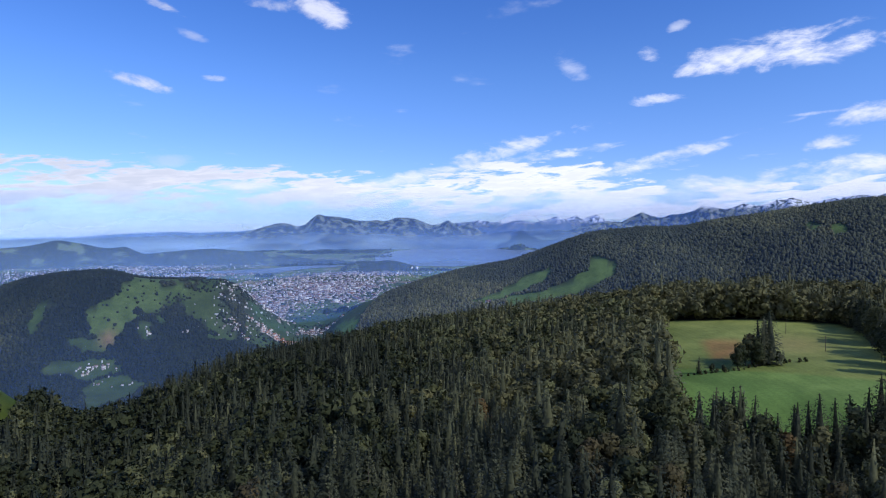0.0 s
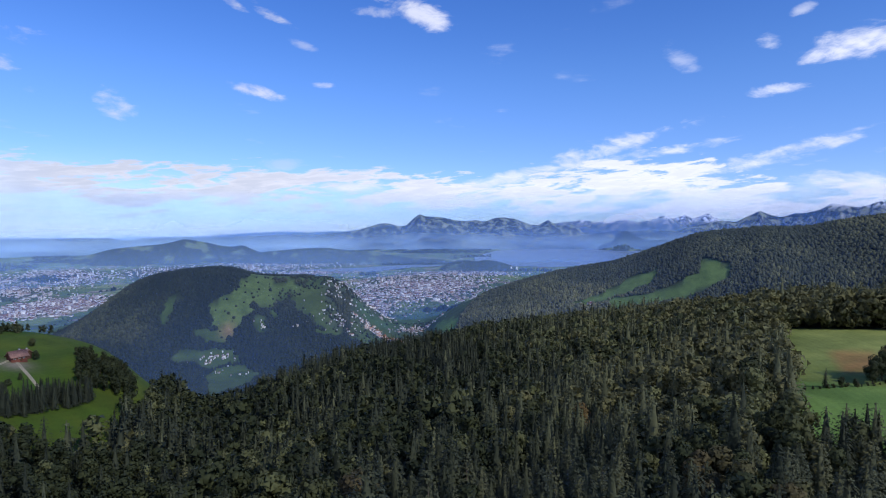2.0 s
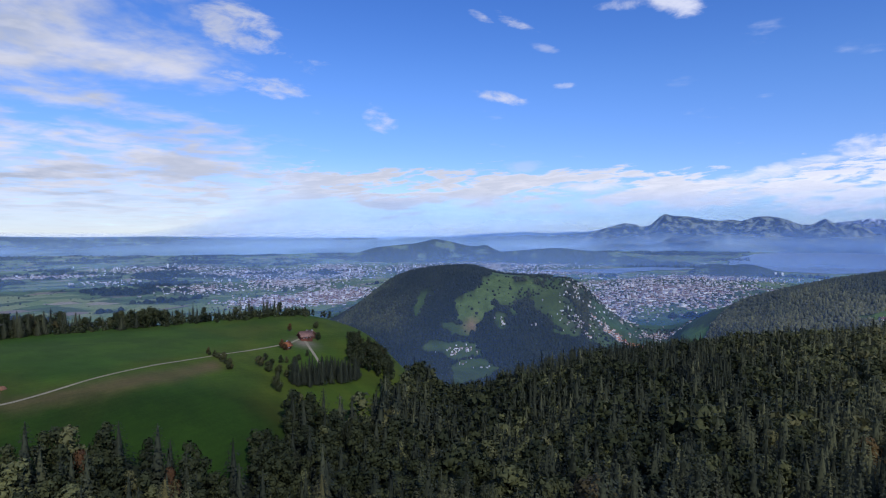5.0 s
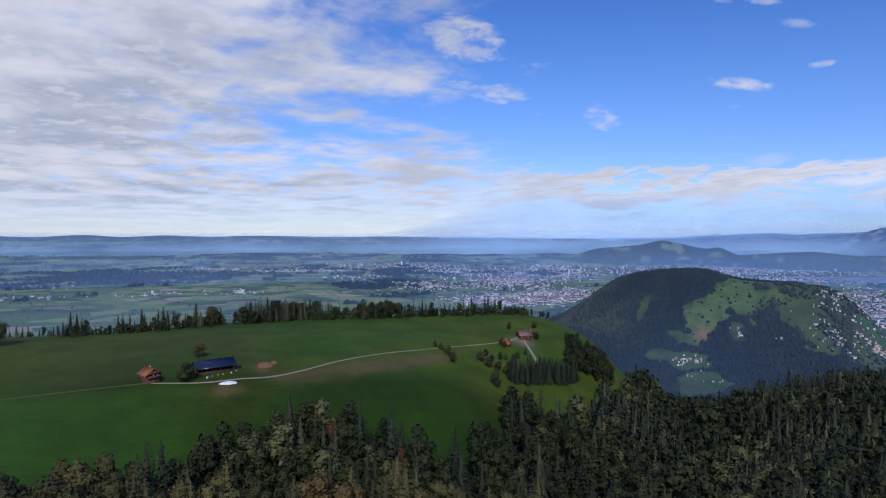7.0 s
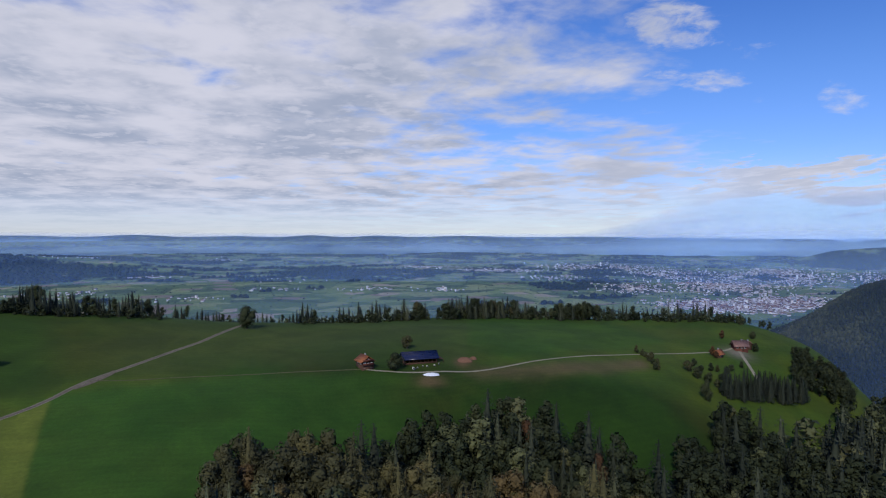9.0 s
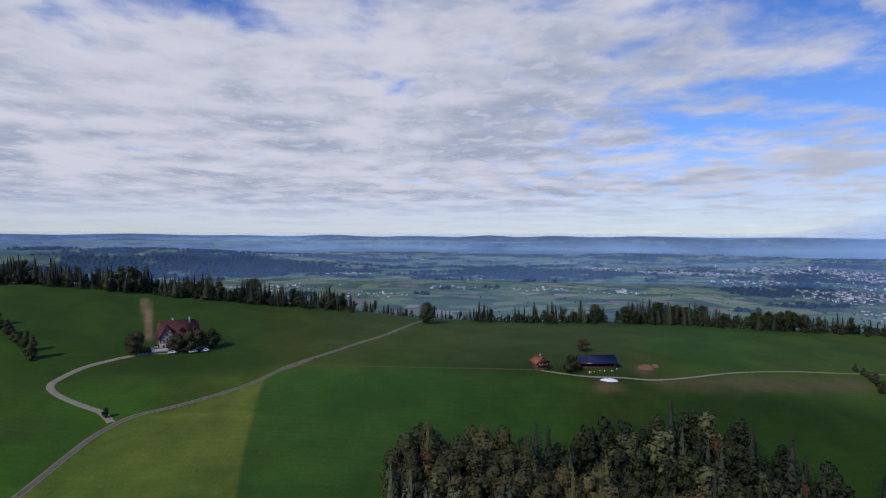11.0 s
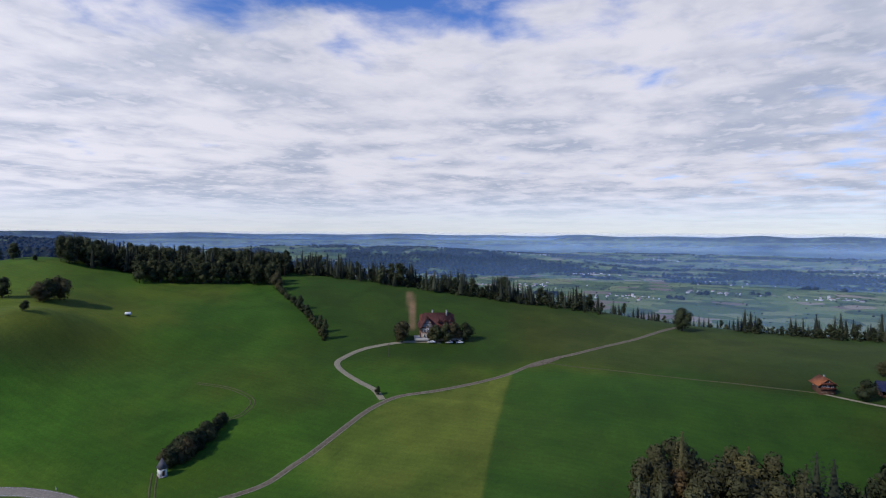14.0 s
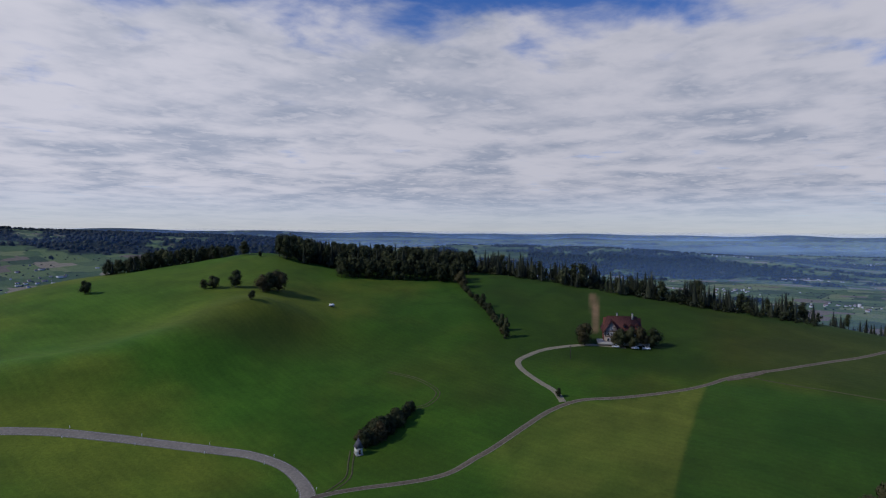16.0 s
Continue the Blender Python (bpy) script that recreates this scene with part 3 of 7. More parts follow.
    c = lay(c, soft_inside(b, r, [(30.2, 1220), (29.3, 1222), (28.8, 1207), (29.0, 1186), (29.7, 1193)]) * 0.8, np.array([0.24, 0.15, 0.085]))
    pw = plain_wood(x, y)
    c = lay(c, pw * 1.0, np.array([0.016, 0.026, 0.014]))
    c = lay(c, step(0.15, 0.6, town_share(x, y)) * (r > 1100) * 0.75 * ~pw, TOWNFLOOR)
    farm = step(1150, 1500, r) * ~pw * (1 - 0.8 * step(0.2, 0.6, town_share(x, y))) * ~far_wood(x, y) * ((r > 1600) | (b > 46))
    return c, farm


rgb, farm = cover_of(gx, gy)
m_ground, T, B = material("meadow_and_farmland", 0.95)
att = T.nodes.new("ShaderNodeAttribute")
att.attribute_name = "cover"
att2 = T.nodes.new("ShaderNodeAttribute")
att2.attribute_name = "farmland"
uv = T.nodes.new("ShaderNodeUVMap")
uv.uv_map = "plan"
pos = where(T)
grain = noisy(T, pos, 0.9, 5, 0.65)
tuft = noisy(T, pos, 0.12, 4, 0.6)
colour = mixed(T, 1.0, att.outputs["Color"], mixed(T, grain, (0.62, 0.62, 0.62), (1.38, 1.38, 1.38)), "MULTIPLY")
colour = mixed(T, 1.0, colour, mixed(T, tuft, (0.72, 0.78, 0.72), (1.28, 1.22, 1.25)), "MULTIPLY")
patchy = noisy(T, pos, 0.03, 5, 0.6, 0.4)
colour = mixed(T, 1.0, colour, mixed(T, ranged(T, patchy, 0.32, 0.68), (0.80, 0.82, 0.80), (1.20, 1.17, 1.18)), "MULTIPLY")
# mowing lines
wave = T.nodes.new("ShaderNodeTexWave")
wave.inputs["Scale"].default_value, wave.inputs["Distortion"].default_value, wave.inputs["Detail"].default_value = 0.085, 6.0, 2.0
wave.inputs["Detail Scale"].default_value = 0.3
link(T, pos, wave.inputs["Vector"])
colour = mixed(T, 1.0, colour, mixed(T, wave.outputs["Fac"], (0.965, 0.965, 0.965), (1.035, 1.035, 1.035)), "MULTIPLY")
cells = T.nodes.new("ShaderNodeTexVoronoi")
cells.distance, cells.inputs["Scale"].default_value = "CHEBYCHEV", 6.0
link(T, uv.outputs[0], cells.inputs["Vector"])
pick = T.nodes.new("ShaderNodeSeparateColor")
link(T, cells.outputs["Color"], pick.inputs[0])
ramp = T.nodes.new("ShaderNodeValToRGB")
ramp.color_ramp.interpolation = "CONSTANT"
for k, (p, c) in enumerate([(0.0, (0.095, 0.145, 0.045)), (0.26, (0.15, 0.20, 0.06)), (0.46, (0.065, 0.098, 0.036)), (0.62, (0.20, 0.23, 0.08)), (0.80, (0.11, 0.155, 0.05)), (0.90, (0.30, 0.25, 0.15)), (0.95, (0.20, 0.16, 0.10))]):
    e = ramp.color_ramp.elements[k] if k < 2 else ramp.color_ramp.elements.new(p)
    e.position, e.color = p, (*c, 1)
link(T, pick.outputs[0], ramp.inputs[0])
colour = mixed(T, att2.outputs["Fac"], colour, ramp.outputs[0])
link(T, colour, B.inputs["Base Color"])
bump = T.nodes.new("ShaderNodeBump")
bump.inputs["Strength"].default_value, bump.inputs["Distance"].default_value = 0.5, 0.35
link(T, grain, bump.inputs["Height"])
link(T, bump.outputs[0], B.inputs["Normal"])
ground = mesh_object("ground", np.stack([gx, gy, gz], -1).reshape(-1, 3), quads, [m_ground], smooth=True)
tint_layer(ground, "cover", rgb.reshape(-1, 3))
float_layer(ground, "farmland", farm.ravel())
tx, ty = true_plan(gx, gy)
flatuv = np.stack([tx.ravel(), ty.ravel()], -1) / 1000
uvl = ground.data.uv_layers.new(name="plan")
uvl.data.foreach_set("uv", flatuv[quads.ravel()].astype(np.float32).ravel())
tagged(ground, "rolling green alpine meadow ground falling to a wide farmed valley", "ground", kind="structure")
# ---------------------------------------------------------------- trees
rng = np.random.default_rng(4)


def foliage(name, stops, source, glow=0.25, rough=0.75):
    """Leaves or needles: source is 'tint' (a layer of a joined wood) or 'object' (each tree its own shade)."""
    m, t, b = material(name, rough)
    if source == "tint":
        a = t.nodes.new("ShaderNodeAttribute")
        a.attribute_name = "tint"
        value = a.outputs["Fac"]
    else:
        value = t.nodes.new("ShaderNodeObjectInfo").outputs["Random"]
    ramp_ = t.nodes.new("ShaderNodeValToRGB")
    for k, (p, c) in enumerate(stops):
        e = ramp_.color_ramp.elements[k] if k < 2 else ramp_.color_ramp.elements.new(p)
        e.position, e.color = p, (*c, 1)
    put(t, ramp_.inputs[0], value)
    isle = t.nodes.new("ShaderNodeNewGeometry").outputs["Random Per Island"]
    c = mixed(t, 1.0, ramp_.outputs[0], mixed(t, isle, (0.76, 0.77, 0.76), (1.26, 1.24, 1.22)), "MULTIPLY")
    link(t, c, b.inputs["Base Color"])
    trans = t.nodes.new("ShaderNodeBsdfTranslucent")
    link(t, c, trans.inputs[0])
    mx = t.nodes.new("ShaderNodeMixShader")
    mx.inputs[0].default_value = glow
    link(t, b.outputs[0], mx.inputs[1])
    link(t, trans.outputs[0], mx.inputs[2])
    link(t, mx.outputs[0], t.nodes["Material Output"].inputs[0])
    return m


NEEDLE = [(0.0, (0.024, 0.030, 0.018)), (0.45, (0.038, 0.045, 0.026)), (0.8, (0.084, 0.092, 0.048)), (1.0, (0.150, 0.152, 0.072))]
LEAF = [(0.0, (0.026, 0.034, 0.015)), (0.5, (0.050, 0.059, 0.024)), (0.82, (0.15, 0.158, 0.066)), (0.93, (0.085, 0.064, 0.030)), (0.985, (0.13, 0.085, 0.03)), (1.0, (0.22, 0.14, 0.03))]
NEEDLE_OWN = [(0.0, (0.030, 0.038, 0.022)), (0.5, (0.055, 0.063, 0.035)), (1.0, (0.100, 0.105, 0.054))]
m_needle, m_needle_own = foliage("spruce_needles_wood", NEEDLE, "tint", 0.15), foliage("spruce_needles", NEEDLE_OWN, "object", 0.15)
LEAF_OWN = [(0.0, (0.030, 0.039, 0.017)), (0.4, (0.048, 0.058, 0.024)), (0.75, (0.078, 0.084, 0.034)), (1.0, (0.088, 0.070, 0.032))]
m_leaf, m_leaf_own = foliage("broad_leaves_wood", LEAF, "tint"), foliage("broad_leaves", LEAF_OWN, "object")
m_far_tree = foliage("distant_wood", [(0.0, (0.016, 0.023, 0.015)), (0.6, (0.030, 0.038, 0.021)), (1.0, (0.066, 0.072, 0.032))], "tint", 0.1)
m_ridge_tree = foliage("ridge_wood_leaves", [(0.0, (0.040, 0.050, 0.032)), (0.6, (0.076, 0.086, 0.046)), (1.0, (0.15, 0.152, 0.070))], "tint", 0.2)
m_gold = foliage("golden_leaves", [(0.0, (0.28, 0.17, 0.03)), (1.0, (0.34, 0.20, 0.035))], "object")
m_rust = foliage("rusty_leaves", [(0.0, (0.10, 0.052, 0.024)), (1.0, (0.13, 0.065, 0.026))], "object")
m_bark, T, B = material("bark", 0.95)
link(T, mixed(T, noisy(T, where(T), 3.0, 5, 0.7), (0.035, 0.026, 0.020), (0.14, 0.115, 0.09)), B.inputs["Base Color"])


def tube(rings_):
    """A tapered, closed tube through rings of (x, y, z, radius, sides)."""
    v, f = [], []
    n = rings_[0][4]
    for x, y, z, rad, _ in rings_:
        a = np.arange(n) * TAU / n
        v.append(np.stack([x + rad * np.cos(a), y + rad * np.sin(a), np.full(n, z)], -1))
    for k in range(len(rings_) - 1):
        for s in range(n):
            p, q = k * n + s, k * n + (s + 1) % n
            f += [(p, q, q + n), (p, q + n, p + n)]
    for s in range(1, n - 1):
        f.append(((len(rings_) - 1) * n, (len(rings_) - 1) * n + s, (len(rings_) - 1) * n + s + 1))
    return np.concatenate(v), np.array(f)


def merge(pieces):
    v, f, o = [], [], 0
    for a, b in pieces:
        v.append(a)
        f.append(b + o)
        o += len(a)
    return np.concatenate(v), np.concatenate(f)


def unit(n):
    return n / np.maximum(np.linalg.norm(n, axis=1), 1e-6)[:, None]


def needle_crown(seed, boughs, wide, size, segs=6):
    """A spruce crown: a slim dark heart under many small hanging sprays, set in uneven whorls, on a height of 1."""
    g = np.random.default_rng(seed)
    lean = g.normal(0, 0.012, 2)
    whorls = 15
    t = g.random(boughs) ** 1.25
    t = (np.round(t * whorls) + g.normal(0, 0.18, boughs)) / whorls
    t = np.clip(t, 0, 1)
    side_ = g.uniform(0, TAU, boughs)
    lobe = 1 + 0.16 * np.sin(side_ * 3 + seed) + 0.1 * np.sin(side_ * 5 + t * 9)
    reach = (wide * (1 - t) ** 0.62 * lobe * np.minimum(1, 0.62 + 2.4 * t) + 0.008) * np.sqrt(g.uniform(0.3, 1.15, boughs))
    z = 0.10 + 0.88 * t - reach * 0.32
    d = np.stack([np.cos(side_), np.sin(side_)], -1)
    e = np.stack([-d[:, 1], d[:, 0]], -1)
    c = d * reach[:, None] + lean * t[:, None]
    h = size * g.uniform(0.6, 1.3, boughs) * (0.40 + 0.78 * (1 - t))
    turn = g.uniform(-0.6, 0.6, boughs)
    w = e * np.cos(turn)[:, None] + d * np.sin(turn)[:, None]
    out_ = d * np.cos(turn)[:, None] - e * np.sin(turn)[:, None]
    v = np.stack([np.concatenate([c + w * h[:, None] * 0.75, z[:, None]], 1), np.concatenate([c - w * h[:, None] * 0.75, z[:, None]], 1),
                  np.concatenate([c + out_ * h[:, None] * 1.3, (z - h * g.uniform(0.3, 1.1, boughs))[:, None]], 1)], 1)
    f = np.arange(boughs * 3).reshape(-1, 3)
    core = tube([(0, 0, 0.08, wide * 0.36, segs), (0, 0, 0.3, wide * 0.38, segs), (lean[0] * 0.6, lean[1] * 0.6, 0.66, wide * 0.18, segs), (lean[0], lean[1], 0.985, 0.004, segs)])
    soft_ = np.repeat(np.concatenate([0.55 * d + 0.45 * out_, np.full((boughs, 1), 0.5)], 1), 3, axis=0)
    heart = core[0] * (1, 1, 0) / np.maximum(np.linalg.norm(core[0][:, :2], axis=1), 1e-3)[:, None] + (0, 0, 0.35)
    return (*merge([(v.reshape(-1, 3), f), core]), unit(np.concatenate([soft_, heart])))


def ball(seed, rough, segs=(7, 5)):
    g = np.random.default_rng(seed)
    n, m = segs
    v = [(0, 0, 1)]
    for k in range(1, m):
        th = math.pi * k / m
        for s in range(n):
            a = TAU * (s + 0.5 * (k % 2)) / n
            q = 1 + g.uniform(-rough, rough)
            v.append((math.sin(th) * math.cos(a) * q, math.sin(th) * math.sin(a) * q, math.cos(th) * q))
    v.append((0, 0, -1))
    f = []
    for s in range(n):
        f.append((0, 1 + s, 1 + (s + 1) % n))
        f.append((len(v) - 1, 1 + (m - 2) * n + (s + 1) % n, 1 + (m - 2) * n + s))
        for k in range(m - 2):
            p, q = 1 + k * n + s, 1 + k * n + (s + 1) % n
            f += [(p, p + n, q + n), (p, q + n, q)]
    return np.array(v, float), np.array(f)


def leaf_crown(seed, lobes, sprays, wide=0.36, base=0.16, size=0.06, segs=(6, 4)):
    """A crown of several lobes, each a dark heart under many loose sprays of leaves, on a height of 1."""
    g = np.random.default_rng(seed)
    pieces, leaves, faces, soft_, hearts = [], [], [], [], []
    for k in range(lobes):
        t = k / max(1, lobes - 1)
        a = g.uniform(0, TAU)
        far = wide * g.uniform(0.25, 0.6) * math.sin(math.pi * (0.15 + 0.75 * t))
        c = np.array([far * math.cos(a), far * math.sin(a), base + 0.16 + (0.82 - base - 0.16) * t])
        rad = np.array([wide, wide, wide * 0.95]) * g.uniform(0.36, 0.56) * (1.05 - 0.35 * t)
        rad[2] = min(rad[2], 0.99 - c[2], c[2] - base + 0.06)
        bv, bf = ball(seed * 31 + k, 0.22, segs)
        pieces.append((bv * rad * 0.6 + c, bf))
        hearts.append(unit(bv) + 0.3 * (c - (0, 0, 0.4)))
        for s in range(sprays):
            q = g.normal(size=3)
            q /= np.linalg.norm(q)
            p = c + q * rad * g.uniform(0.82, 1.12)
            u = np.cross(q, g.normal(size=3))
            u /= np.linalg.norm(u) + 1e-6
            w = np.cross(q, u) + q * g.uniform(-0.5, 0.4)
            h = size * g.uniform(0.6, 1.4)
            o = len(leaves)
            soft_ += [q + 0.35 * (p - (0, 0, 0.4)) / wide + g.normal(0, 0.18, 3)] * 3
            leaves += [p - u * h, p + u * h, p + w * h * 1.3 + q * h * 0.5]
            faces.append((o, o + 1, o + 2))
    return (*merge(pieces + [(np.array(leaves), np.array(faces))]), unit(np.concatenate(hearts + [np.array(soft_)])))


def trunk_piece(h, rad, limbs=0, seed=0):
    g = np.random.default_rng(seed)
    pieces = [tube([(0, 0, -0.03, rad * 1.35, 7), (0, 0, 0.05, rad, 7), (0.004, 0, h * 0.5, rad * 0.75, 7), (0, 0.004, h, rad * 0.2, 7)])]
    for k in range(limbs):
        a, z = g.uniform(0, TAU), h * g.uniform(0.3, 0.7)
        d = np.array([math.cos(a), math.sin(a)])
        pieces.append(tube([(0, 0, z, rad * 0.45, 5), (*(d * 0.1), z + 0.09, rad * 0.32, 5), (*(d * 0.22), z + 0.24, rad * 0.1, 5)]))
    return merge(pieces)


FIR = [needle_crown(s, 330, g, 0.036) for s, g in ((1, 0.20), (2, 0.22), (3, 0.24), (4, 0.18))]
FIR_FINE = [needle_crown(s, 1300, g, 0.024, 8) for s, g in ((11, 0.19), (12, 0.22), (13, 0.17), (14, 0.205))]
FIR_MID = [needle_crown(s, 190, g, 0.05, 5) for s, g in ((21, 0.20), (22, 0.24), (23, 0.27))]
FIR_THIN = [needle_crown(s, 90, g, 0.062, 5) for s, g in ((31, 0.19), (32, 0.22))]
OAK = [leaf_crown(s, 7, 78, w, 0.12, 0.031, (5, 3)) for s, w in ((1, 0.36), (2, 0.40), (3, 0.32))]
OAK_FINE = [leaf_crown(s, 12, 170, w, 0.10, 0.023, (5, 4)) for s, w in ((11, 0.36), (12, 0.40), (13, 0.30), (14, 0.44))]
OAK_THIN = [leaf_crown(s, 5, 30, w, 0.1, 0.06, (4, 3)) for s, w in ((31, 0.38), (32, 0.42))]
FAR_FIR = [tube([(0, 0, 0.0, 0.42, 4), (0.02, 0, 1.0, 0.03, 4)])]
FAR_OAK = [tube([(0, 0, 0.1, 0.60, 4), (0.05, 0.03, 0.62, 0.52, 4), (0.02, -0.04, 0.95, 0.12, 4)]), tube([(0, 0, 0.1, 0.52, 5), (-0.05, 0.04, 0.6, 0.58, 5), (0.03, 0.02, 1.0, 0.16, 5)])]
STEM = tube([(0, 0, -0.03, 0.018, 4), (0, 0, 0.4, 0.012, 4)])


def soft_normals(ob, normals):
    """Foliage is shaded by the rounding of its crown, not by each single spray."""
    a_ = ob.data.attributes.new("custom_normal", "FLOAT_VECTOR", "POINT")
    a_.data.foreach_set("vector", np.asarray(normals, np.float32).ravel())


def wood(name, places, heights, tints, shapes, mat, label, category="trees", stem=True, stretch=0.12):
    """A wood too dense to count: one joined mesh."""
    n = len(places)
    if not n:
        return None
    places = np.asarray(places)
    z = land(places[:, 0], places[:, 1])
    which = rng.integers(0, len(shapes), n)
    turn = rng.uniform(0, TAU, n)
    fat = rng.uniform(1 - stretch, 1 + stretch, n)
    vs, fs, ms, ts, ns, o = [], [], [], [], [], 0
    for k, shape in enumerate(shapes + ([STEM] if stem else [])):
        sv, sf = shape[:2]
        sn = shape[2] if len(shape) > 2 else unit(sv * (1, 1, 0.6) + (0, 0, 1e-3))
        i = np.where(which == k)[0] if k < len(shapes) else np.arange(n)
        if not len(i):
            continue
        c, s = np.cos(turn[i])[:, None], np.sin(turn[i])[:, None]
        h = heights[i][:, None]
        w = h * fat[i][:, None]
        x = (sv[:, 0] * c - sv[:, 1] * s) * w + places[i, 0][:, None]
        y = (sv[:, 0] * s + sv[:, 1] * c) * w + places[i, 1][:, None]
        zz = sv[:, 2] * h + z[i][:, None]
        vs.append(np.stack([x, y, zz], -1).reshape(-1, 3))
        ns.append(np.stack([sn[:, 0] * c - sn[:, 1] * s, sn[:, 0] * s + sn[:, 1] * c, np.broadcast_to(sn[:, 2], (len(i), len(sn)))], -1).reshape(-1, 3))
        fs.append((sf[None] + (np.arange(len(i)) * len(sv))[:, None, None] + o).reshape(-1, 3))
        ms.append(np.full(len(i) * len(sf), 0 if k < len(shapes) else 1))
        ts.append(np.repeat(tints[i], len(sv)))
        o += len(i) * len(sv)
    ob = mesh_object(name, np.concatenate(vs), np.concatenate(fs), [mat, m_bark], index=np.concatenate(ms))
    float_layer(ob, "tint", np.concatenate(ts))
    if len(shapes[0]) > 2:
        soft_normals(ob, np.concatenate(ns))
    return tagged(ob, label, category, kind="stuff")


def piece(name, arrays, mat, parent, label=""):
    ob = mesh_object(name, arrays[0], arrays[1], [mat], parent)
    if len(arrays) > 2:
        soft_normals(ob, arrays[2])
    return tagged(ob, label)


def make_tree(name, crown, mat, stem, label, category, group=""):
    """A single tree of height 1: trunk and crown under one base."""
    base = new(name)
    base.empty_display_size = 0.1
    piece("trunk", stem, m_bark, base)
    piece("crown", crown, mat, base)
    return tagged(base, label, category, group)


used = set()


def plant(proto, x, y, h, fat=1.0, turn=None, sink=0.0):
    """Sets a tree: the first use takes the pattern itself, later ones are copies."""
    m = Matrix.LocRotScale((x, y, ground_at(x, y) - sink), Euler((0, 0, rng.uniform(0, TAU) if turn is None else turn)), (h * fat, h * fat, h))
    if proto.name in used:
        ob = copy_thing(proto, Matrix())
    else:
        ob = proto
        used.add(proto.name)
    ob.matrix_basis = m
    return ob


SPRUCES = [make_tree("spruce_tree", c, m_needle_own, trunk_piece(0.8, 0.014), "tall dark green spruce at the edge of the hillside wood", "spruce", "trees of the near wood") for c in FIR_FINE]
BEECHES = [make_tree("beech_tree", c, m_leaf_own, trunk_piece(0.6, 0.02, 4, 3), "broad-leaved tree turning olive in the hillside wood", "tree", "trees of the near wood") for c in OAK_FINE]

# olive trees of the wood below the farm, sunlight put into their lighter colours
m_lit_leaves = foliage("sunlit_olive_leaves", [(0.0, (0.050, 0.050, 0.023)), (0.5, (0.092, 0.087, 0.035)), (0.85, (0.140, 0.124, 0.046)), (1.0, (0.15, 0.098, 0.040))], "object")
m_lit_needles = foliage("sunlit_olive_needles", [(0.0, (0.050, 0.051, 0.024)), (0.6, (0.096, 0.090, 0.036)), (1.0, (0.145, 0.128, 0.048))], "object", 0.15)
LIT_CONIFERS = [make_tree("larch_tree", c, m_lit_needles, trunk_piece(0.8, 0.014), "olive conifer, coloured lighter as if sunlit, in the wood below the farm", "conifer", "trees of the wood below the farm") for c in FIR_FINE]
LIT_LEAFY = [make_tree("birch_tree", c, m_lit_leaves, trunk_piece(0.6, 0.02, 4, 3), "olive leafy tree, coloured lighter as if sunlit, in the wood below the farm", "tree", "trees of the wood below the farm") for c in OAK_FINE]

# the near wood, thinned to an uneven grid of trees
step_ = 6.7
px, py = np.meshgrid(np.arange(-780, 780, step_), np.arange(-300, 800, step_))
px, py = px.ravel() + rng.uniform(-3.0, 3.0, px.size), py.ravel() + rng.uniform(-3.0, 3.0, px.size)
pb, pr = polar(px, py)
keep = (wooded(px, py) > 0) & (pr > 118) & (pr < 760) & (pb > -46) & (pb < 100)
# the far side of the hill is hidden below its crest
keep &= (pr < R_CREST(pb) + 95) | (pb < -18)
keep &= (rng.random(px.size) < 0.93)
px, py, pb, pr = px[keep], py[keep], pb[keep], pr[keep]
share = 0.38 + 0.40 * step(34, 52, pb) + 0.38 * step(-7, -15, pb) + 0.55 * hills(px, py, 70, 2, 41) + 0.25 * step(10, 0, wooded(px, py)) - 0.6 * ((pb < -22) & (pr < 300))
leafy = rng.random(len(px)) < share
height = np.where(leafy, rng.normal(18.8, 2.4, len(px)), rng.normal(21.5, 2.6, len(px))) + hills(px, py, 45, 2, 42) * 3 - 3.5 * step(30, 38, pb)
height *= np.where(pb < -18, np.where(pr > 440, 1.12 + 0.25 * hills(px, py, 22, 2, 47), 0.86), 1.0)
height *= 1 - 0.2 * step(82, 92, pb)
height *= 1 + step(430, 300, pr) * np.where(pb < 34, 0.26, 0.26 - 0.18 * step(34, 42, pb) * step(185, 225, pr))
front = (pr < 262) & (pr > 128) & (pb > -38) & (pb < 95)
order = np.where(front)[0]
order = order[np.argsort(np.abs(pr[order] - 185))]
singles = np.concatenate([order[~leafy[order]][:170], order[leafy[order]][:170]])
rest = np.ones(len(px), bool)
rest[singles] = False
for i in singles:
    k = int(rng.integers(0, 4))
    # past this bearing the copies with sunlight in their colour are planted
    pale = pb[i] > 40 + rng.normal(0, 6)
    plant(((LIT_LEAFY if pale else BEECHES) if leafy[i] else (LIT_CONIFERS if pale else SPRUCES))[k], px[i], py[i], float(height[i]), float(rng.uniform(0.9, 1.15)), sink=0.1)
# crowns to the right and below the farm tinted lighter to imitate sunlight
tint = np.clip(rng.normal(0.42, 0.24, len(px)) + 0.28 * hills(px, py, 60, 2, 44) + 0.5 * step(9, -9, pb) * step(170, 300, pr) + 0.42 * step(235, 160, pr) * step(35, 50, pb) - 0.06, 0, 0.97)
tint = np.minimum(tint + 0.12 * step(-4, -16, pb) + 0.3 * ((pb < -18) & (pr > 440)), 0.86)
tint[(rng.random(len(px)) < 0.004) & (pr > 200)] = 0.97
P = np.stack([px, py], -1)
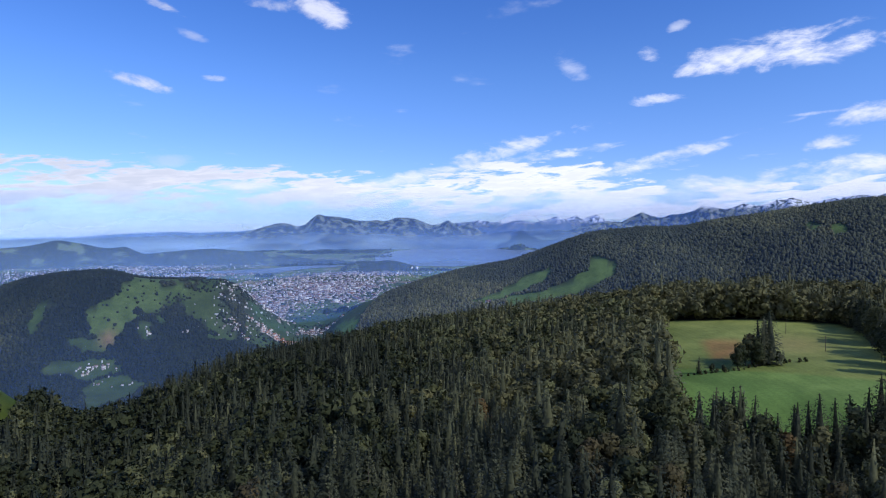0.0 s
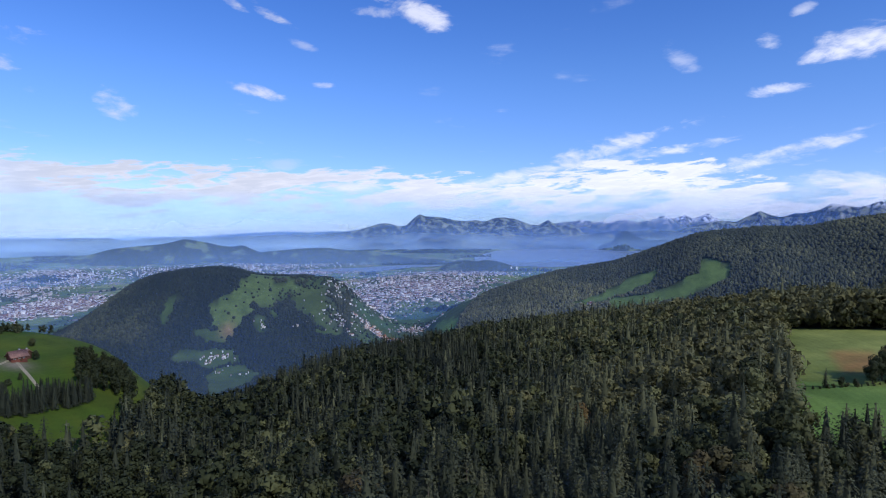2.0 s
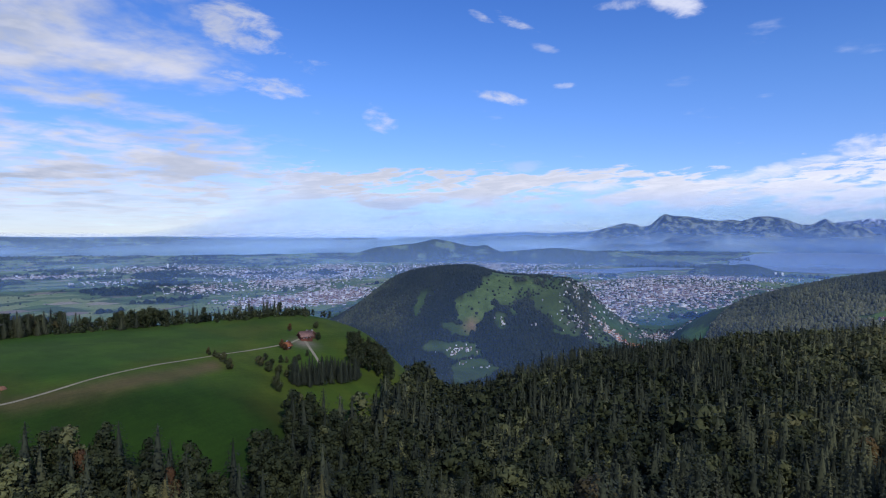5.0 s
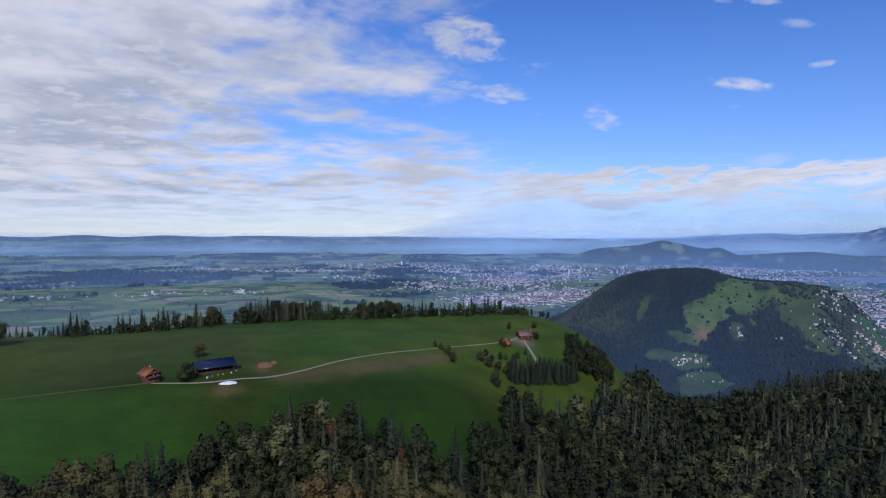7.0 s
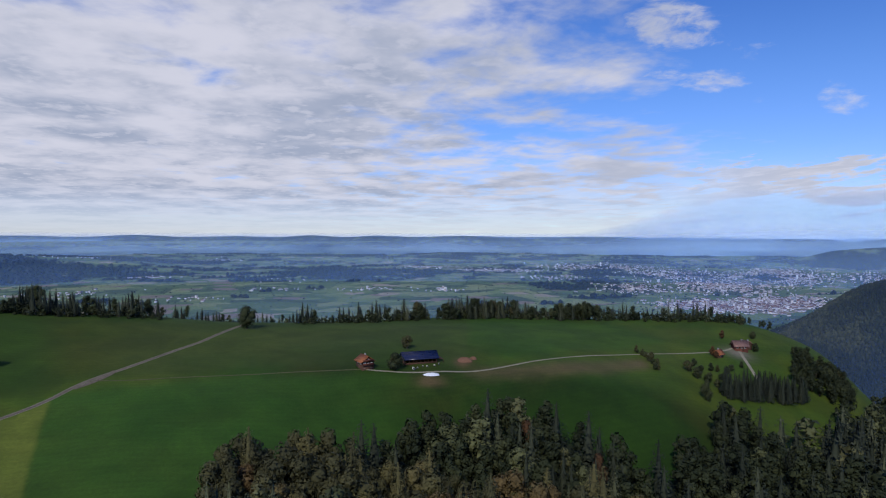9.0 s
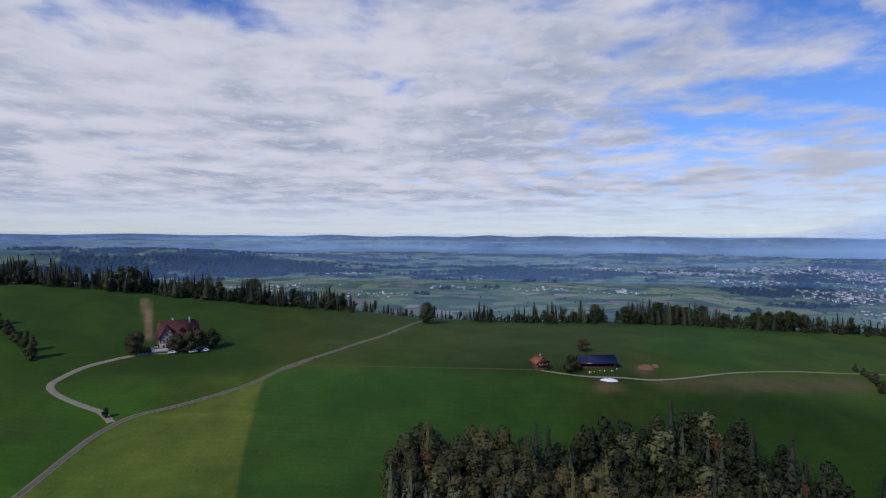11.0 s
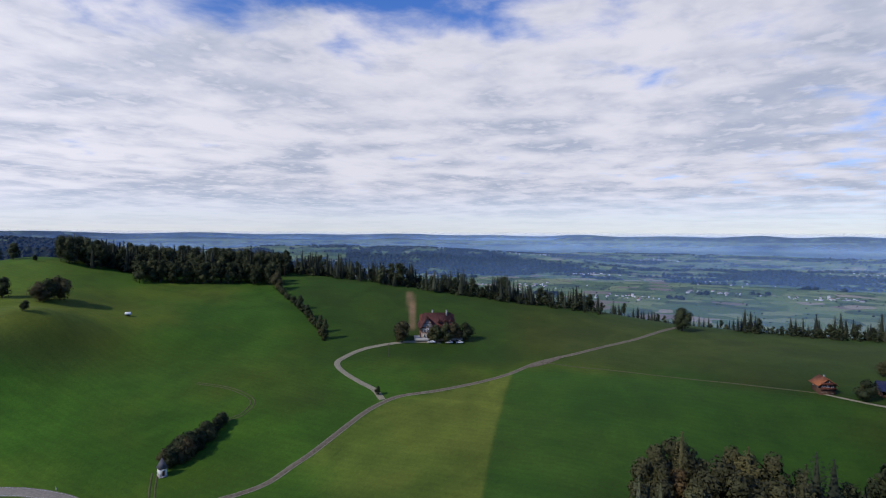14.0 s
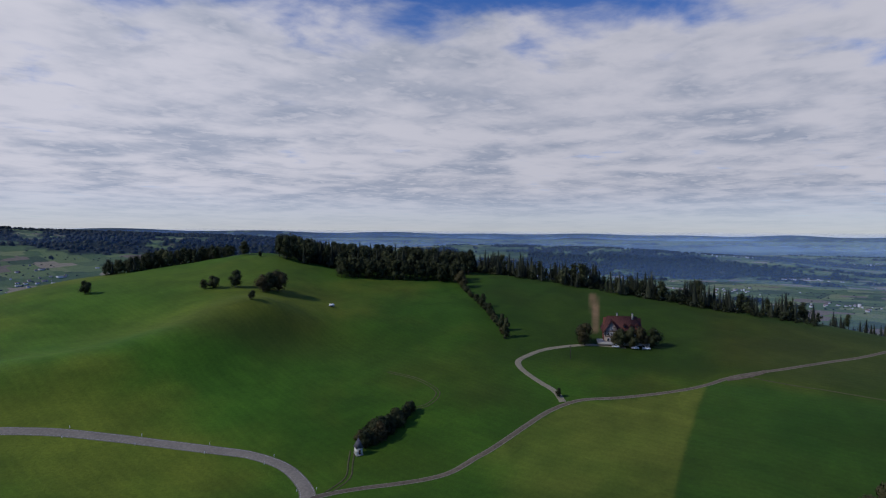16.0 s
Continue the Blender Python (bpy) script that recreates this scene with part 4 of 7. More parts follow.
for name, sel, shapes, mat, label in (
        ("spruce_wood", rest & ~leafy & (pr < 300), FIR, m_needle, "dense dark spruce wood covering the slope"),
        ("spruce_wood", rest & ~leafy & (pr >= 300), FIR_THIN, m_needle, "dense dark spruce wood along the far slope"),
        ("beech_wood", rest & leafy & (pr < 300), OAK, m_leaf, "mixed broad-leaved wood with olive and brownish crowns"),
        ("beech_wood", rest & leafy & (pr >= 300), OAK_THIN, m_leaf, "mixed broad-leaved wood on the far slope")):
    wood(name, P[sel], height[sel], tint[sel], shapes, mat, label, stem=False)
# ---------------------------------------------------------------- woods beyond the near hill
def scatter(b0, b1, r0, r1, gap0):
    """Places spread evenly over a sector, closer together with distance as the land is drawn together."""
    out_ = []
    r = r0
    while r < r1:
        gap = gap0 * (5200 - r) / 4000
        n = int((b1 - b0) * TAU / 360 * r / gap)
        bb = np.radians(b0 + (np.arange(n) + rng.uniform(-0.45, 0.45, n)) * (b1 - b0) / n)
        rr = r + rng.uniform(-0.5, 0.5, n) * gap
        out_.append(np.stack([-np.sin(bb) * rr, np.cos(bb) * rr], -1))
        r += gap
    return np.concatenate(out_)


def hidden_less(p, lift):
    """Leaves out what stands wholly behind the near crest or behind a ridge."""
    b, r = polar(p[:, 0], p[:, 1])
    z = land(p[:, 0], p[:, 1]) + lift
    ok = np.ones(len(p), bool)
    for k in np.linspace(0.12, 0.97, 18):
        zz = land(p[:, 0] * k, p[:, 1] * k)
        sight = EYE + (z - EYE) * k
        ok &= zz < sight + 10 + 0.006 * r
    return ok


q = scatter(-38, 47, 640, 1440, 3.4)
q = q[far_wood(q[:, 0], q[:, 1])]
q = q[hidden_less(q, 12)]
qb, qr = polar(q[:, 0], q[:, 1])
con = rng.random(len(q)) < 0.22 + 0.35 * hills(q[:, 0], q[:, 1], 120, 2, 71)
qh = np.where(con, rng.normal(6.6, 1.2, len(q)), rng.normal(4.7, 1.0, len(q))) * (5200 - qr) / 4000
qt = np.clip(rng.normal(0.36, 0.13, len(q)) + 0.75 * hills(q[:, 0], q[:, 1], 110, 3, 73) + 0.15 * hills(q[:, 0], q[:, 1], 25, 2, 74), 0, 1)
onridge = qb < 10
for nm, sel, lab in (("ridge_wood", onridge, "dark mixed forest covering the long ridge"), ("valley_wood", ~onridge, "dark forest on the steep town hill and valley sides")):
    wood(nm, q[sel & con], qh[sel & con], qt[sel & con], FAR_FIR, m_ridge_tree if nm == "ridge_wood" else m_far_tree, lab, "forest", False)
    wood(nm, q[sel & ~con], qh[sel & ~con], qt[sel & ~con] + 0.15, FAR_OAK, m_ridge_tree if nm == "ridge_wood" else m_far_tree, lab, "forest", False)

TUFT = [ball(s, 0.3, (4, 3)) for s in (1, 2, 3)]
q = scatter(-8, 168, 1500, 3600, 34)
q = q[plain_wood(q[:, 0], q[:, 1])]
q = q[hidden_less(q, 10)]
qb, qr = polar(q[:, 0], q[:, 1])
qh = rng.uniform(9.0, 17, len(q)) * (5200 - qr) / 4000
wood("plain_wood", q, qh, np.clip(rng.normal(0.25, 0.2, len(q)), 0, 1), TUFT, m_far_tree, "dark copses and belts of wood on the plain", "forest", False)
# single trees and hedgerows strewn over the farmland and the town
q = scatter(-6, 168, 1180, 2700, 22)
q = q[(rng.random(len(q)) < 0.06 + 0.24 * (hills(*true_plan(q[:, 0], q[:, 1]), 260, 3, 95) > 0.28) + np.where(np.hypot(q[:, 0], q[:, 1]) < 1700, 0.9, 0.5) * town_share(q[:, 0], q[:, 1])) & ~plain_wood(q[:, 0], q[:, 1]) & ~far_wood(q[:, 0], q[:, 1])]
q = q[hidden_less(q, 8)]
qb, qr = polar(q[:, 0], q[:, 1])
dots = np.concatenate([scatter(22, 31, 1190, 1390, 9), scatter(9, 26, 1150, 1480, 7), scatter(9, 26, 1150, 1300, 7)])
db, dr = polar(dots[:, 0], dots[:, 1])
dots = dots[(rng.random(len(dots)) < np.where(db > 25, 0.16, 0.5 * (hills(dots[:, 0], dots[:, 1], 60, 3, 88) > -0.1))) & ~far_wood(dots[:, 0], dots[:, 1])]
dots = dots[~((polar(dots[:, 0], dots[:, 1])[0] < 18) & (polar(dots[:, 0], dots[:, 1])[1] > 1265) & (polar(dots[:, 0], dots[:, 1])[1] < 1400))]
q = np.concatenate([q, dots])
qb, qr = polar(q[:, 0], q[:, 1])
wood("field_trees", q, np.where(qr < 1700, rng.uniform(1.8, 3.8, len(q)), rng.uniform(2.4, 4.6, len(q))) * (5200 - qr) / 4000, rng.uniform(0, 0.6, len(q)), TUFT, m_far_tree, "scattered field trees and hedges of the valley", "trees", False)

# ---------------------------------------------------------------- towns on the valley floor
m_wall, T, B = material("rendered_house_walls", 0.9)
isle = T.nodes.new("ShaderNodeNewGeometry").outputs["Random Per Island"]
ramp = T.nodes.new("ShaderNodeValToRGB")
for k, (p, c) in enumerate([(0.0, (0.84, 0.82, 0.78)), (0.3, (0.66, 0.63, 0.60)), (0.5, (0.40, 0.37, 0.35)), (0.8, (0.55, 0.48, 0.42)), (1.0, (0.82, 0.80, 0.78))]):
    e = ramp.color_ramp.elements[k] if k < 2 else ramp.color_ramp.elements.new(p)
    e.position, e.color = p, (*c, 1)
link(T, isle, ramp.inputs[0])
link(T, ramp.outputs[0], B.inputs["Base Color"])
m_roofs, T, B = material("town_roofs", 0.85)
a = T.nodes.new("ShaderNodeAttribute")
a.attribute_name = "tint"
ramp = T.nodes.new("ShaderNodeValToRGB")
for k, (p, c) in enumerate([(0.0, (0.10, 0.085, 0.08)), (0.3, (0.19, 0.12, 0.09)), (0.55, (0.26, 0.14, 0.09)), (0.72, (0.26, 0.25, 0.25)), (0.86, (0.66, 0.65, 0.64)), (0.95, (0.42, 0.16, 0.07)), (1.0, (0.5, 0.17, 0.06))]):
    e = ramp.color_ramp.elements[k] if k < 2 else ramp.color_ramp.elements.new(p)
    e.position, e.color = p, (*c, 1)
link(T, a.outputs["Fac"], ramp.inputs[0])
link(T, ramp.outputs[0], B.inputs["Base Color"])
WALLS = (np.array([(x, y, z) for z in (-0.4, 0.6) for x, y in ((-1, -0.6), (1, -0.6), (1, 0.6), (-1, 0.6))], float) * (0.5, 0.5, 1),
         np.array([(0, 1, 5), (0, 5, 4), (1, 2, 6), (1, 6, 5), (2, 3, 7), (2, 7, 6), (3, 0, 4), (3, 4, 7)]))
GABLE = (np.array([(-0.53, -0.34, 0.58), (0.53, -0.34, 0.58), (0.53, 0.34, 0.58), (-0.53, 0.34, 0.58), (-0.53, 0, 0.9), (0.53, 0, 0.9)]),
         np.array([(0, 1, 5), (0, 5, 4), (2, 3, 4), (2, 4, 5), (3, 0, 4), (1, 2, 5)]))
SLAB = (np.array([(-0.5, -0.3, 0.6), (0.5, -0.3, 0.6), (0.5, 0.3, 0.6), (-0.5, 0.3, 0.6)]) * (1.02, 1.02, 1.0) + (0, 0, 0.02), np.array([(0, 1, 2), (0, 2, 3)]))


def town(k, tb, tr, sb_, sr, n):
    """One town: houses of many sizes, joined, as nobody could count them."""
    bb = np.radians(tb + rng.normal(0, 0.62, n) * sb_)
    rr = tr + np.clip(rng.normal(0, 0.62, n), -1.8, 1.8) * sr
    x, y = -np.sin(bb) * rr, np.cos(bb) * rr
    ok = ~plain_wood(x, y) & (~far_wood(x, y) | (rng.random(n) < 0.25))
    x, y, rr = x[ok], y[ok], rr[ok]
    n = len(x)
    s = (5200 - rr) / 6600
    long_ = rng.lognormal(2.4, 0.46, n) * s * (0.40 + 0.72 * step(1250, 1800, rr))
    high = np.where(rng.random(n) < 0.07, rng.uniform(16, 34, n), rng.uniform(7, 12, n)) * s * (0.55 + 0.55 * step(1300, 1900, rr))
    flat_ = (rng.random(n) < 0.3) | (high > 14 * s)
    turn = rng.choice([0.0, 0.5, 1.57, 2.07, 2.6], n) + rng.normal(0, 0.15, n)
    tone = np.where(flat_, rng.uniform(0.66, 0.9, n), rng.uniform(0, 0.66, n))
    if abs(tb - 15.4) < 0.1:
        tone = np.where(rng.random(n) < 0.6, rng.uniform(0.94, 1.0, n), tone)
    z = land(x, y)
    vs, fs, ms, ts, o = [], [], [], [], 0
    for (sv, sf), sel, mi in ((WALLS, np.ones(n, bool), 0), (GABLE, ~flat_, 1), (SLAB, flat_, 1)):
        i = np.where(sel)[0]
        if not len(i):
            continue
        c, d = np.cos(turn[i])[:, None], np.sin(turn[i])[:, None]
        vx, vy = sv[:, 0] * long_[i][:, None], sv[:, 1] * long_[i][:, None]
        vs.append(np.stack([vx * c - vy * d + x[i][:, None], vx * d + vy * c + y[i][:, None], sv[:, 2] * high[i][:, None] + z[i][:, None]], -1).reshape(-1, 3))
        fs.append((sf[None] + (np.arange(len(i)) * len(sv))[:, None, None] + o).reshape(-1, 3))
        ms.append(np.full(len(i) * len(sf), mi))
        ts.append(np.repeat(tone[i], len(sv)))
        o += len(i) * len(sv)
    ob = mesh_object("town_houses", np.concatenate(vs), np.concatenate(fs), [m_wall, m_roofs], index=np.concatenate(ms))
    float_layer(ob, "tint", np.concatenate(ts))
    tagged(ob, "pale houses with brown and grey roofs on the valley floor", "town", kind="stuff")


for k, row in enumerate(TOWNS):
    town(k, *row)

# tower blocks that stand out of the towns
m_block, T, B = material("pale_concrete_tower", 0.8)
brick = T.nodes.new("ShaderNodeTexBrick")
brick.inputs["Color1"].default_value = brick.inputs["Color2"].default_value = (0.16, 0.18, 0.21, 1)
brick.inputs["Mortar"].default_value = (0.75, 0.74, 0.72, 1)
brick.inputs["Scale"].default_value, brick.inputs["Mortar Size"].default_value = 0.6, 0.03
brick.offset = 0.0
tc = T.nodes.new("ShaderNodeTexCoord")
link(T, tc.outputs["Object"], brick.inputs["Vector"])
link(T, brick.outputs["Color"], B.inputs["Base Color"])


def box_arrays(sx, sy, z0, z1, cx=0.0, cy=0.0):
    v = np.array([(cx + x * sx / 2, cy + y * sy / 2, z) for z in (z0, z1) for x, y in ((-1, -1), (1, -1), (1, 1), (-1, 1))], float)
    f = np.array([(0, 3, 2), (0, 2, 1), (4, 5, 6), (4, 6, 7), (0, 1, 5), (0, 5, 4), (1, 2, 6), (1, 6, 5), (2, 3, 7), (2, 7, 6), (3, 0, 4), (3, 4, 7)])
    return v, f


def tower_block(b, r, w, h):
    x, y = spot(b, r)
    base = new("tower_block")
    base.matrix_basis = pose(x, y, ground_at(x, y), 0, 0, b + 12)
    piece("walls", box_arrays(w, w * 0.6, -3, h), m_block, base)
    piece("roof", merge([box_arrays(w * 1.04, w * 0.64, h, h + 0.6), box_arrays(w * 0.4, w * 0.3, h + 0.6, h + 2)]), m_wall, base)
    tagged(base, "pale grey concrete tower block among town houses", "apartment block", "tower blocks of the town")


for b, r, w, h in ((41.2, 1950, 9, 17), (40.4, 1955, 9, 17), (56.3, 2850, 9, 20), (56.9, 2850, 7, 17), (41.0, 2560, 7, 15), (45.9, 1830, 10, 11), (92, 3150, 3.4, 20), (3.0, 2520, 7, 14), (2.5, 2525, 7, 13)):
    tower_block(b, r, w, h)

# ---------------------------------------------------------------- lake
m_water, T, B = material("lake_water", 0.3)
B.inputs["Specular IOR Level"].default_value = 0.5
link(T, mixed(T, noisy(T, where(T), 0.004, 3), (0.13, 0.15, 0.17), (0.18, 0.20, 0.22)), B.inputs["Base Color"])
bump = T.nodes.new("ShaderNodeBump")
bump.inputs["Strength"].default_value, bump.inputs["Distance"].default_value = 0.4, 1.0
link(T, noisy(T, where(T), 0.08, 4), bump.inputs["Height"])
link(T, bump.outputs[0], B.inputs["Normal"])


def lake(shore, label):
    """A sheet of water between a near and a far shore: rows of bearing, near distance, far distance."""
    bs = np.linspace(shore[0][0], shore[-1][0], 60)
    b, lo, hi = zip(*shore)
    flip = 1 if b[0] < b[-1] else -1
    lo, hi = (np.interp(bs * flip, np.array(b) * flip, v) for v in (lo, hi))
    lo, hi = lo + 14 * hills(bs * 30, bs, 40, 3, 5), hi + 14 * hills(bs * 30, bs, 40, 3, 6)
    v, nn = [], 12
    for t in np.linspace(0, 1, nn):
        r = lo + (hi - lo) * t
        x, y = -np.sin(np.radians(bs)) * r, np.cos(np.radians(bs)) * r
        v.append(np.stack([x, y, np.maximum(land(x, y), floor_z(r)) + 1.5], -1))
    n = len(bs)
    f = [(k * n + i, k * n + i + 1, (k + 1) * n + i + 1, (k + 1) * n + i) for k in range(nn - 1) for i in range(n - 1)]
    ob = mesh_object("water", np.concatenate(v), np.array(f), [m_water], smooth=True)
    tagged(ob, label, "lake", kind="structure")


lake([(6.5, 2900, 3100), (4.5, 2820, 3420), (2.4, 2660, 3540), (-1, 2640, 3560), (-5, 2750, 3560), (-9, 2850, 3500)], "wide pale blue lake below the mountains")
lake([(23.5, 2600, 2610), (20.5, 2560, 2640), (16, 2520, 2700), (12, 2650, 2760), (9, 2720, 2730)], "narrow bright lake arm beside the town")

# ---------------------------------------------------------------- mountains
m_mountain, T, B = material("mountain_sides", 0.95)
pos = where(T)
stretch_ = T.nodes.new("ShaderNodeVectorMath")
stretch_.operation = "MULTIPLY"
stretch_.inputs[1].default_value = (1.0, 1.0, 0.3)
link(T, pos, stretch_.inputs[0])
long_pos = stretch_.outputs[0]
geo = T.nodes.new("ShaderNodeNewGeometry")
up = T.nodes.new("ShaderNodeSeparateXYZ")
link(T, geo.outputs["True Normal"], up.inputs[0])
zed = T.nodes.new("ShaderNodeSeparateXYZ")
link(T, pos, zed.inputs[0])
woods = ranged(T, noisy(T, long_pos, 0.022, 6, 0.62), 0.46, 0.58)
c = mixed(T, woods, (0.020, 0.028, 0.026), (0.22, 0.23, 0.14))
rock = ranged(T, up.outputs[2], 0.66, 0.42)
c = mixed(T, rock, c, mixed(T, noisy(T, pos, 0.03, 5, 0.7), (0.16, 0.155, 0.15), (0.44, 0.43, 0.42)))
a = T.nodes.new("ShaderNodeAttribute")
a.attribute_name = "snow"
snow = calc(T, "MULTIPLY", a.outputs["Fac"], ranged(T, noisy(T, pos, 0.035, 5, 0.65), 0.44, 0.54))
c = mixed(T, snow, c, (0.84, 0.86, 0.90))
link(T, c, B.inputs["Base Color"])


m_wooded, T, B = material("wooded_mountain_sides", 0.95)
c = mixed(T, noisy(T, where(T), 0.05, 6, 0.65), (0.014, 0.022, 0.016), (0.050, 0.062, 0.034))
c = mixed(T, ranged(T, noisy(T, where(T), 0.012, 5, 0.6), 0.56, 0.62), c, (0.13, 0.16, 0.07))
link(T, c, B.inputs["Base Color"])


def mountain(name, crest, r0, front, back, rough, seed, label, snow_from=1e9, soft=0.1, size=90, mat=None, jag=0.0):
    """A mountain body: its crest line by bearing (and height angle), with spurs and gullies running down its flanks."""
    b0, b1 = crest[0][0], crest[-1][0]
    lo, hi = min(b0, b1), max(b0, b1)
    bs = np.arange(lo, hi + 1e-6, 0.09)
    cb, ce = zip(*sorted(crest))
    k = np.exp(-0.5 * (np.arange(-12, 13) * 0.09 / soft) ** 2)
    top = np.convolve(np.pad(np.interp(bs, cb, ce), 12, "edge"), k / k.sum(), "valid")
    top = EYE + r0 * np.tan(np.radians(top + jag * hills(bs * 10, bs * 0 + seed, 9, 4, seed, 0.6)))
    rr = np.concatenate([np.linspace(r0 - front, r0, 34), np.linspace(r0, r0 + back, 5)[1:]])
    gb_, gr_ = np.meshgrid(np.radians(bs), rr)
    t = np.clip(np.where(gr_ < r0, (r0 - gr_) / front, (gr_ - r0) / back), 0, 1)
    # spurs wind as they run down from the crest
    side = np.degrees(gb_) * r0 * 0.0175 + 0.5 * size * hills(gr_, np.degrees(gb_) * 20, size * 1.6, 2, seed + 5)
    x, y = -np.sin(gb_) * gr_, np.cos(gb_) * gr_
    spurs = np.abs(hills(side, gr_ * 0.35, size, 4, seed, 0.55)) * 1.6 + 0.5 * np.abs(hills(x, y, size * 0.4, 3, seed + 9))
    fall = (1 - t) ** 1.35
    z = floor_z(gr_) - 6 + (np.broadcast_to(top, gr_.shape) - floor_z(gr_) + 6) * fall
    z = z - rough * spurs * np.minimum(1, t * 6) * (1 - t) ** 0.5
    n, m = gr_.shape
    i, j = np.meshgrid(np.arange(n - 1), np.arange(m - 1), indexing="ij")
    f = np.stack([i * m + j, (i + 1) * m + j, (i + 1) * m + j + 1, i * m + j + 1], -1).reshape(-1, 4)
    ob = mesh_object(name, np.stack([x, y, z], -1).reshape(-1, 3), f, [mat or m_mountain], smooth=True)
    float_layer(ob, "snow", step(snow_from, snow_from + 50, z.ravel()))
    return tagged(ob, label, "mountain", kind="structure")


mountain("backdrop", [(36.6, -0.32), (32.1, -0.17), (28.9, 0.03), (26.4, 0.16), (24.1, 0.25), (22.3, 0.1), (20.0, 0.27), (19.2, 0.18), (17.5, 0.38)], 4600, 300, 200, 12, 45, "faint blue foothills before the mountains", soft=0.5, mat=m_wooded)
mountain("backdrop", [(21, -1.2), (19.2, 0.0), (17.5, 0.38), (16.3, 0.74), (15.5, 0.95), (15.0, 1.0), (14.3, 0.89), (13.8, 0.68), (13.0, 0.78), (12.4, 1.36), (11.8, 1.86), (11.2, 1.65), (9.9, 1.56), (8.3, 1.24), (7.2, 1.13), (6.4, 1.23), (5.6, 1.06), (4.5, 1.44), (3.7, 1.49), (2.6, 1.32), (1.3, 0.77), (0.5, 0.71),
                      (-0.5, 1.22), (-0.9, 0.92), (-1.7, 0.62), (-2.5, 0.88), (-3.3, 0.36), (-4.1, -0.35), (-4.8, -1.11), (-5.4, -2.09), (-6.0, -3.0)], 4150, 640, 250, 40, 3, "broad blue mountain massif with a pointed summit", soft=0.1, size=170, jag=0.05)
mountain("backdrop", [(4.0, 0.2), (2.4, 0.67), (-0.3, 0.76), (-3.6, 1.16), (-4.7, 0.99), (-5.7, 0.82), (-6.5, 1.03), (-7.6, 1.07), (-8.7, 0.9), (-9.5, 1.11), (-10.2, 1.26), (-10.8, 1.47), (-11.3, 1.19), (-12.1, 1.4), (-12.6, 1.5), (-13.1, 1.17), (-13.9, 1.43), (-14.4, 1.58), (-15.4, 1.04), (-16.6, 0.87), (-20, 1.0), (-29.4, 1.6), (-31.0, 2.11), (-32.0, 2.31),
                      (-32.4, 2.47), (-33.3, 2.49), (-34.4, 2.67), (-35.2, 2.72), (-35.9, 2.61), (-36.5, 2.75), (-42, 2.6)], 4760, 420, 140, 54, 9, "row of jagged snow-dusted alpine peaks", 128, 0.08, 60, jag=0.12)
mountain("backdrop", [(-8.5, -0.9), (-11.5, 0.03), (-13.6, 0.64), (-15.4, 0.94), (-16.6, 0.87), (-17.6, 1.37), (-18.4, 1.74), (-19.1, 1.4), (-20.0, 1.18), (-21.0, 1.47), (-21.9, 1.55), (-22.9, 1.84), (-23.5, 2.24), (-24.2, 2.1), (-25.3, 1.88), (-26.0, 2.06), (-26.6, 2.3), (-27.9, 2.05), (-28.6, 2.27), (-29.3, 2.6), (-29.6, 2.48), (-30.2, 2.71), (-30.8, 2.53), (-31.4, 2.33), (-32.2, 1.89),
                      (-34.1, 1.56), (-36.5, 1.15), (-40, 0.9)], 4420, 520, 160, 46, 13, "blue rocky mountain chain with sharp summits", 205, 0.08, 80, jag=0.07)
mountain("backdrop", [(-4.1, -3.16), (-4.7, -2.19), (-5.2, -1.22), (-5.7, -1.01), (-6.3, -0.85), (-6.8, -0.21), (-7.3, 0.17), (-7.9, 0.0), (-8.5, -0.38), (-9.2, -0.71), (-10.2, -0.76), (-11.0, -0.61), (-12.1, -0.93), (-13.6, -1.57), (-16, -2.4)], 3550, 190, 200, 12, 15, "dark wooded headland rising from the lake", soft=0.12, size=40, mat=m_wooded)
mountain("backdrop", [(42, -2.2), (38.6, -1.18), (36.6, -0.97), (34.8, -0.83), (33.7, -0.58), (32.9, -0.37), (32.1, -0.51), (31.0, -0.72), (30.0, -1.01), (28.9, -1.13), (28.1, -0.91), (27.2, -1.4), (25.5, -2.07), (24.2, -2.7), (23, -3.2)], 3150, 260, 320, 16, 21, "low hazy wooded hill with pastures behind the town", soft=0.25, size=70, mat=m_wooded)
mountain("backdrop", [(31, -3.0), (29.8, -2.52), (28.3, -1.9), (26.8, -1.65), (25.1, -1.54), (23.3, -1.38), (20.9, -1.27), (19.0, -1.5), (16.1, -1.76), (14.0, -2.16), (12.0, -2.41), (9.9, -2.81), (8.5, -3.1)], 3000, 170, 300, 12, 23, "long wooded hill beyond the lake arm", soft=0.25, size=60, mat=m_wooded)
mountain("backdrop", [(11.2, -4.6), (10.7, -4.07), (9.4, -3.03), (7.8, -2.57), (6.2, -2.7), (5.4, -2.55), (4.3, -2.72), (2.9, -3.12), (1.6, -3.78), (0.5, -4.33), (-0.3, -4.8)], 2560, 110, 130, 9, 27, "low dark wooded hill beside the lake", soft=0.25, size=40, mat=m_wooded)

